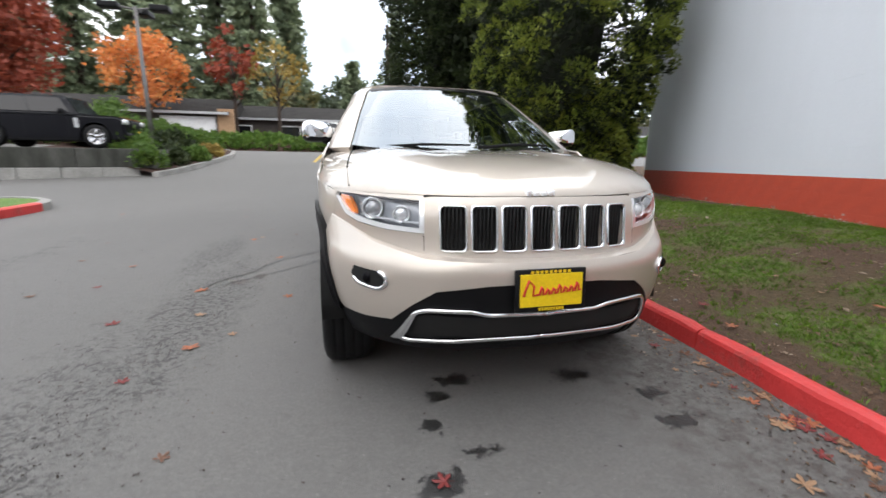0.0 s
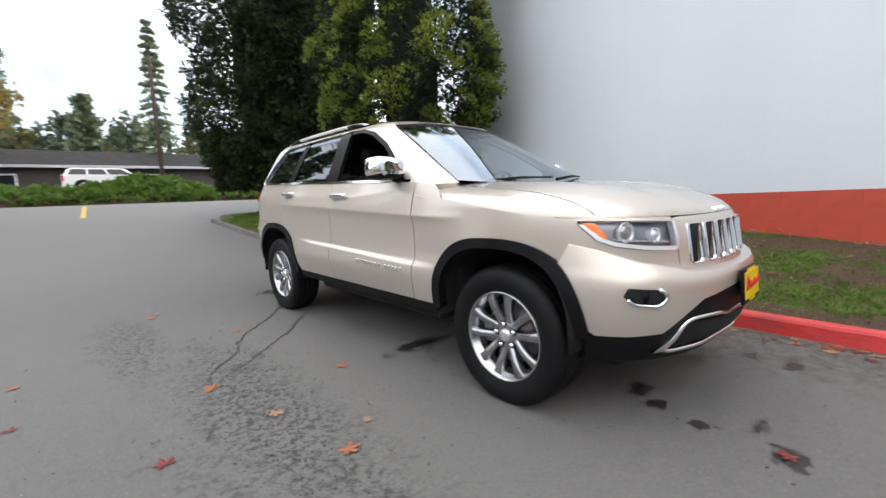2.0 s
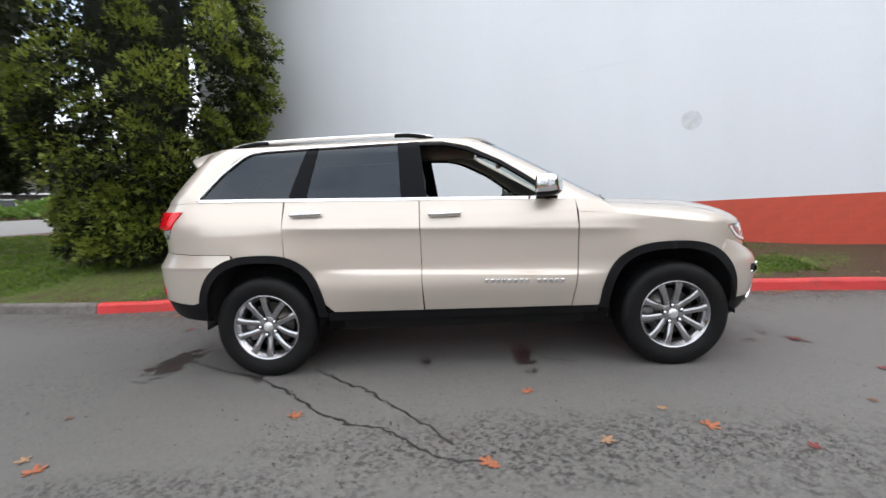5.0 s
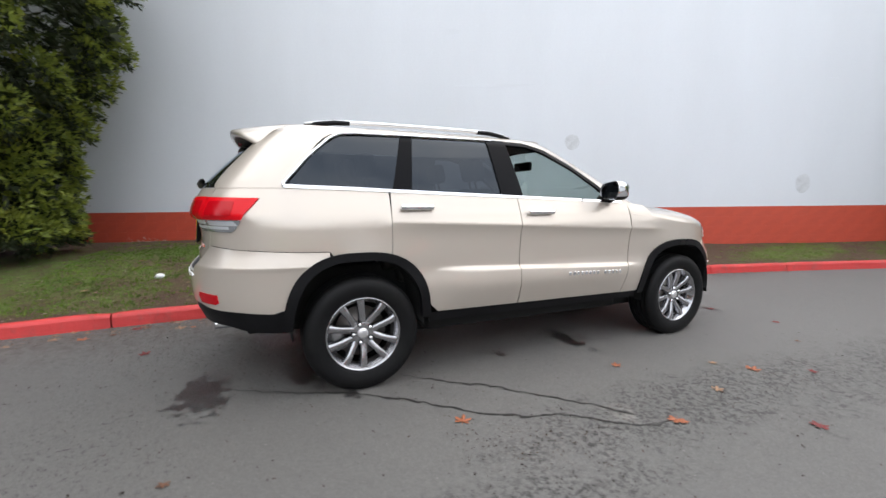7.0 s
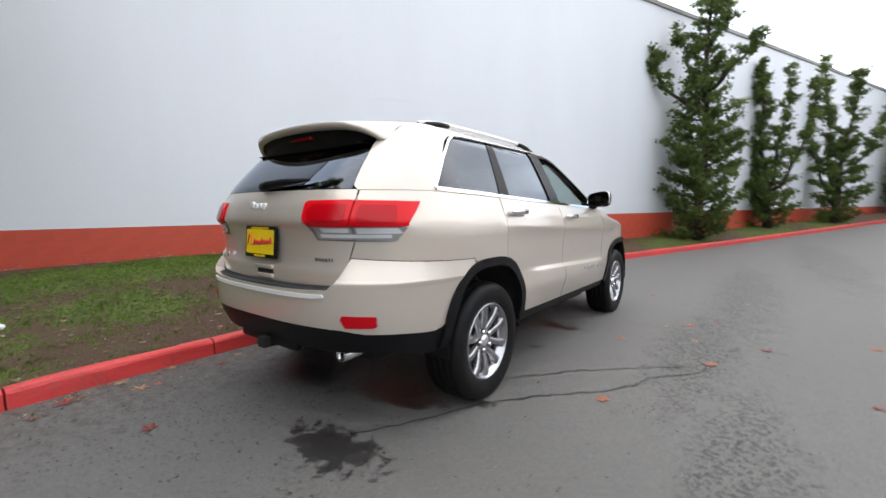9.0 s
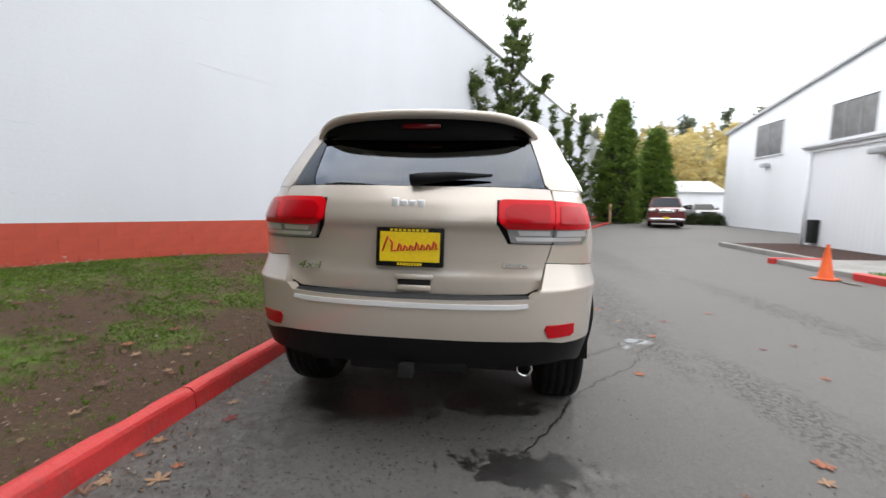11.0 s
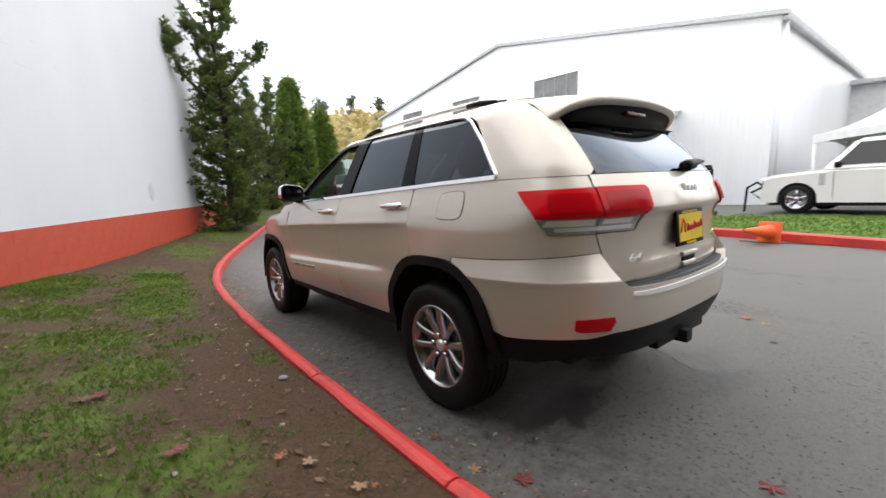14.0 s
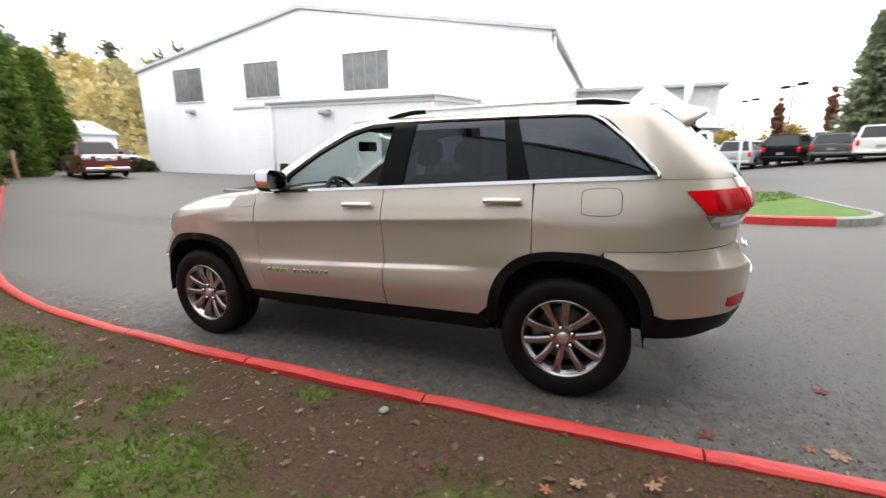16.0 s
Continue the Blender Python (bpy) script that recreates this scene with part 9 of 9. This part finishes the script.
g = np.random.default_rng(300)
n = 15000
bx, bt = g.uniform(-18, 34, n), g.random(n)
by = 23.4 + 2.6 * bt
bz = np.array([ground_z(float(a), 22.0) for a in bx]) + 0.1 + (0.8 + 0.25 * np.sin(bx * 0.55 + 1.0)) * np.sin(bt * math.pi / 2) + 0.25 * np.sin(bx * 0.9) * bt + g.normal(0, 0.1, n)
bank = spray_mesh("ivy_bank", np.stack([bx, by, bz], 1), np.stack([g.normal(0, 0.5, n), -0.7 + g.normal(0, 0.4, n), 0.6 + g.normal(0, 0.4, n)], 1), 0.28 * g.uniform(0.6, 1.3, n), SHRUB, None, seed=301, width=0.7)
tagged(bank, "ivy-covered green bank along the street", "bank", kind="stuff")
rows = []
for i in range(53):
    x = -18 + i
    rows.append([(x, 23.2, ground_z(x, 23.2) - 0.1), (x, 23.6, ground_z(x, 22.0) + 0.35), (x, 24.0, ground_z(x, 22.0) + 0.5), (x, 26.0, ground_z(x, 22.0) + 0.7), (x, 60.0, ground_z(x, 22.0) + 0.4)])
strip_mesh("bank", rows, MULCH, "earth bank under the ivy", "bank")

# grass where the lawn is green
g = np.random.default_rng(310)
cs, ss = [], []
rng = random.Random(5)
for k in range(74000):
    y = rng.uniform(-4.5, 4.5) if k % 4 else rng.uniform(-22, 9.5)
    a, b = kerb_x(y) + 0.11, wall_x(min(y, 7.0)) - 0.04
    x = a + (b - a) * rng.random() ** 0.9
    near_ = min(math.hypot((x - cx) / rx, (y - cy) / ry) for cx, cy, rx, ry in GREEN)
    rag = 0.6 * noise.noise((x * 2.6, y * 2.6, 4.0)) + 0.55 * noise.noise((x * 7, y * 7, 9.0)) + 0.4 * noise.noise((x * 21, y * 21, 3.0))
    fringe = x - a < 0.07 and rng.random() < 0.35 and noise.noise((x, y * 3, 2.0)) > -0.1
    if near_ + rag + rng.uniform(-0.25, 0.25) > 0.88 and not fringe and rng.random() > 0.025:
        continue
    cs.append((x, y, verge_z(x, y) - 0.004))
    ss.append(rng.uniform(0.016, 0.038))
cs = np.array(cs)
blades = spray_mesh("grass", cs, np.array([0, 0, 1.0]) + g.normal(0, 0.45, (len(cs), 3)), np.array(ss), GRASS, None, fan=3, width=0.16, spread=0.5, seed=311)
tagged(blades, "short green grass in uneven patches", "grass", kind="stuff")
cs, ss = [], []
for k in range(14000):
    x, y = rng.uniform(-10.8, -6.3), rng.uniform(-5, 6.0)
    if x > -7.72 + 1.35 * smooth(-0.5, 5.2, y) or (y > 5.4 and x > -7.1 and math.hypot(x + 7.1, y - 5.4) > 0.75):
        continue
    if (x < -10.2 and y < -0.5) or y > 6.1 + 1.15 * (-9.6 - x):
        continue
    cs.append((x, y, ground_z(x, y) + 0.14))
    ss.append(rng.uniform(0.03, 0.07))
blades = spray_mesh("grass_2", np.array(cs), np.array([0, 0, 1.0]) + g.normal(0, 0.4, (len(cs), 3)), np.array(ss), GRASS, None, fan=3, width=0.16, seed=312)
tagged(blades, "short green grass on the workshop lawn", "grass", kind="stuff")
cs, ss = [], []
for k in range(15000):
    y = rng.uniform(6.5, 13.0)
    x = rng.uniform(kerb_x(y) + 0.15 + (0.5 if y > 12 else 0), 8.5)
    cs.append((x, y, verge_z(x, y)))
    ss.append(rng.uniform(0.04, 0.08))
blades = spray_mesh("grass_3", np.array(cs), np.array([0, 0, 1.0]) + g.normal(0, 0.4, (len(cs), 3)), np.array(ss), GRASS, None, fan=3, width=0.16, seed=313)
tagged(blades, "mown grass under the cedars", "grass", kind="stuff")

# chips and crumbs of litter on the soil and along the gutter
cs, ss = [], []
for k in range(8600):
    if k % 4 == 0:
        y = rng.uniform(-6, 5)
        x = kerb_x(y) - abs(rng.gauss(0, 0.16)) - 0.01
        z = ground_z(x, y) + 0.006
        q = rng.uniform(0.008, 0.03)
    else:
        y = rng.uniform(-5, 6)
        x = kerb_x(y) + 0.12 + rng.random() * 2.6
        z = verge_z(x, y) + 0.01
        q = rng.uniform(0.008, 0.03) if k % 7 else rng.uniform(0.03, 0.065)
    cs.append((x, y, z))
    ss.append(q)
lit = spray_mesh("leaf_litter", np.array(cs), np.stack([g.normal(0, 1, len(cs)), g.normal(0, 1, len(cs)), g.normal(0, 0.06, len(cs))], 1), np.array(ss), LITTER, None, fan=1, width=0.55, spread=1.2, seed=314, flat=True)
tagged(lit, "crumbs of bark, chips and dry leaves", "litter", kind="stuff")

cs, ds, ss = [], [], []
for k in range(1100):
    y = rng.uniform(-4.5, 4.5)
    if noise.noise((y * 1.6, 0.3, 5.0)) < 0.02:
        continue
    x = wall_x(y) - 0.012 - abs(rng.gauss(0, 0.05))
    near_ = x > wall_x(y) - 0.04
    cs.append((x, y, verge_z(x, y) + (rng.random() ** 2 * 0.07 if near_ else 0.008)))
    ds.append((rng.gauss(0, 0.1), 1.0, rng.gauss(0, 0.7)) if near_ else (rng.gauss(0, 1), rng.gauss(0, 1), 0.05))
    ss.append(rng.uniform(0.012, 0.045))
flakes = spray_mesh("paint_flakes", np.array(cs), np.array(ds), np.array(ss), leafy("faded_flakes", (0.3, 0.12, 0.09), (0.42, 0.27, 0.23), (0.62, 0.58, 0.55), 0.8), None, fan=1, width=0.8, spread=1.2, seed=318)
tagged(flakes, "pale flakes of paint at the foot of the wall", "paint flakes", kind="stuff")

cs, ss = [], []
for k in range(5200):
    if k % 3 == 0:
        y = rng.uniform(-5, 5)
        x = kerb_x(y) - abs(rng.gauss(0, 0.3)) - 0.02
    elif k % 3 == 1:
        x, y = (rng.gauss(0.2, 0.75), rng.gauss(2.3, 0.9)) if k % 2 else (rng.gauss(-1.8, 1.5), rng.gauss(0.5, 2.6))
    else:
        y = rng.uniform(-4.2, 1.2)
        x = -1.88 - 0.05 * max(0.0, -y - 1) + rng.gauss(0, 0.2)
    if x > kerb_x(y) - 0.01:
        continue
    cs.append((x, y, ground_z(x, y) + 0.004))
    ss.append(rng.uniform(0.004, 0.012 if k % 3 == 2 else 0.017))
scraps = spray_mesh("leaf_scraps", np.array(cs), np.stack([g.normal(0, 1, len(cs)), g.normal(0, 1, len(cs)), g.normal(0, 0.05, len(cs))], 1), np.array(ss), leafy("wet_scraps", (0.025, 0.02, 0.017), (0.045, 0.034, 0.026), (0.1, 0.06, 0.035), 0.6), None, fan=2, width=0.7, spread=1.2, seed=320, flat=True)
tagged(scraps, "dark wet scraps of leaves on the asphalt", "litter", kind="stuff")

# ---- fallen maple leaves ----
LEAF_TONES = [varied("leaf_" + n, c, tuple(0.7 * v for v in c), 30, 0.6) for n, c in (("orange", (0.38, 0.12, 0.05)), ("red", (0.21, 0.03, 0.027)), ("tan", (0.36, 0.21, 0.115)), ("brown", (0.16, 0.075, 0.042)))]


def leaf_mesh(mat_, seed):
    r = random.Random(seed)
    outline = []
    lobes = 5
    for k in range(lobes * 4):
        u = k / (lobes * 4)
        a = math.radians(-150 + 300 * u) + math.pi / 2
        j = k % 4
        rad = (0.55, 0.82, 1.0, 0.78)[j] if j != 0 else 0.38
        rad *= 0.75 + 0.25 * math.cos((u - 0.5) * 3.4)
        outline.append((rad * math.cos(a), rad * math.sin(a)))
    bm = bmesh.new()
    mid = bm.verts.new((0, -0.1, 0.06))
    vs = [bm.verts.new((x, y, 0.16 * (x * x + y * y) * r.uniform(0.2, 1.3))) for x, y in outline]
    for a, b in zip(vs, vs[1:]):
        bm.faces.new((mid, a, b))
    q = [bm.verts.new(p) for p in ((-0.025, -0.1, 0.05), (0.025, -0.1, 0.05), (0.03, -0.85, 0.02), (0.0, -0.85, 0.02))]
    bm.faces.new(q)
    me = bpy.data.meshes.new("fallen_leaf")
    bm.to_mesh(me)
    bm.free()
    me.materials.append(mat_)
    return me


LEAVES = [leaf_mesh(m, i) for i, m in enumerate(LEAF_TONES)]
LEAF_WORDS = ["orange", "dark red", "tan", "brown"]


def fallen_leaf(x, y, tone, size, turn):
    on_lawn = x > kerb_x(y) + 0.1 and y < 12
    z = verge_z(x, y) + 0.022 if on_lawn else ground_z(x, y) + 0.004
    ob = new("fallen_leaf", LEAVES[tone])
    size *= 0.68
    ob.matrix_world = Matrix.Translation((x, y, z)) @ Matrix.Rotation(turn, 4, "Z") @ Matrix.Diagonal((size, size, size, 1))
    tagged(ob, LEAF_WORDS[tone] + (" maple leaf lying on the lawn" if on_lawn else " maple leaf lying on the asphalt"), "leaf", "fallen maple leaves")


for x, y, tone, size in ((-1.28, -0.37, 0, 0.075), (-1.99, -0.07, 0, 0.085), (-1.73, -1.23, 0, 0.09), (-1.52, 1.05, 0, 0.085), (-2.02, -0.1, 0, 0.05), (-2.35, -0.75, 1, 0.08), (-1.93, -1.6, 1, 0.06), (-0.5, -2.6, 1, 0.07), (-2.0, 2.15, 0, 0.09), (-1.9, 2.3, 2, 0.07), (0.35, 2.9, 1, 0.08), (1.0, 2.75, 2, 0.09), (1.12, 3.1, 1, 0.09), (0.95, 3.45, 0, 0.09), (1.05, 2.2, 1, 0.08), (2.45, 0.33, 1, 0.09), (2.2, 1.2, 1, 0.09), (2.05, 1.75, 2, 0.07), (1.75, 1.62, 2, 0.06), (1.66, 1.9, 2, 0.06), (2.6, 1.7, 3, 0.08), (1.85, 2.2, 3, 0.07), (-1.1, -2.7, 1, 0.07), (0.75, -2.9, 2, 0.08), (1.02, -2.6, 2, 0.08), (0.9, -3.1, 2, 0.07), (-3.1, -1.3, 0, 0.08), (-2.9, 0.9, 0, 0.07)):
    fallen_leaf(x, y, tone, size, x * 9 + y * 5)
rng = random.Random(77)
for k in range(170):
    if k < 105:
        y = rng.uniform(-5, 4.5) if k < 60 else rng.gauss(-2.8, 0.9)
        x = kerb_x(y) - 0.04 - abs(rng.gauss(0, 0.09))
    elif k < 152:
        y = rng.uniform(-4, 5)
        x = kerb_x(y) + 0.2 + rng.random() * 2.4
    else:
        x, y = rng.uniform(-5, -1.1), rng.uniform(-4, 6)
    fallen_leaf(x, y, rng.choice((0, 1, 2, 2, 3, 3)), rng.uniform(0.03, 0.075), rng.uniform(0, 6.28))

# pebbles on the soil
def pebble(x, y, s, mat_):
    bm = bmesh.new()
    bmesh.ops.create_icosphere(bm, subdivisions=2, radius=s)
    for v in bm.verts:
        v.co *= 1 + 0.25 * noise.noise(v.co * (1.2 / s) + Vector((x, y, 0)))
        v.co.z *= 0.6
    ob = mesh_ob("pebble", bm, mat_)
    ob.matrix_world = Matrix.Translation((x, y, verge_z(x, y) + s * 0.35))
    tagged(ob, "small pale stone lying on the soil", "stone", "stones on the soil")


pebble(1.54, 0.6, 0.03, CONCRETE)
for k in range(9):
    y = rng.uniform(-2.5, 3.2)
    pebble(kerb_x(y) + rng.uniform(0.25, 1.6), y, rng.uniform(0.009, 0.018), CONCRETE)
pebble(2.78, 3.2, 0.06, CANVAS)

# ---- cracks in the asphalt ----
def crack(pts, width, seed, parent=None):
    r = random.Random(seed)
    line = []
    for (x0, y0), (x1, y1) in zip(pts, pts[1:]):
        n = max(2, int(math.hypot(x1 - x0, y1 - y0) / 0.03))
        for i in range(n):
            t = i / n
            line.append((x0 + (x1 - x0) * t + r.gauss(0, 0.008), y0 + (y1 - y0) * t + r.gauss(0, 0.008)))
    line.append(pts[-1])
    verts, faces = [], []
    for i, (x, y) in enumerate(line):
        a, b = line[max(0, i - 1)], line[min(len(line) - 1, i + 1)]
        d = Vector((b[0] - a[0], b[1] - a[1], 0)).normalized()
        n = Vector((-d.y, d.x, 0))
        w = width * r.uniform(0.2, 0.75) * (1.6 if r.random() < 0.08 else 1.0) * (0.3 if i in (0, len(line) - 1) else 1)
        z = ground_z(x, y) + 0.0035
        verts += [(x + n.x * w, y + n.y * w, z), (x - n.x * w, y - n.y * w, z)]
    faces = [(2 * i, 2 * i + 1, 2 * i + 3, 2 * i + 2) for i in range(len(line) - 1)]
    return tagged(data_part("asphalt_crack", verts, faces, CRACK), "jagged dark crack in the asphalt", "crack", kind="structure")


crack([(-0.58, 2.26), (-0.76, 1.95), (-0.95, 1.53), (-1.2, 1.2), (-1.44, 0.97), (-1.63, 0.68), (-1.68, 0.45)], 0.016, 1)
crack([(-0.8, 1.18), (-1.03, 0.9), (-1.22, 0.65), (-1.45, 0.45), (-1.66, 0.24), (-1.85, 0.1)], 0.015, 2)
crack([(-1.66, 0.5), (-1.8, 0.35), (-1.95, 0.18), (-2.0, -0.1)], 0.01, 3)
crack([(-0.55, -0.4), (-0.62, -0.52), (-0.75, -0.62), (-0.8, -0.8)], 0.008, 4)
crack([(-5.8, 3.2), (-4.6, 3.6), (-3.2, 3.4), (-1.9, 3.75), (-0.6, 4.4)], 0.006, 5)
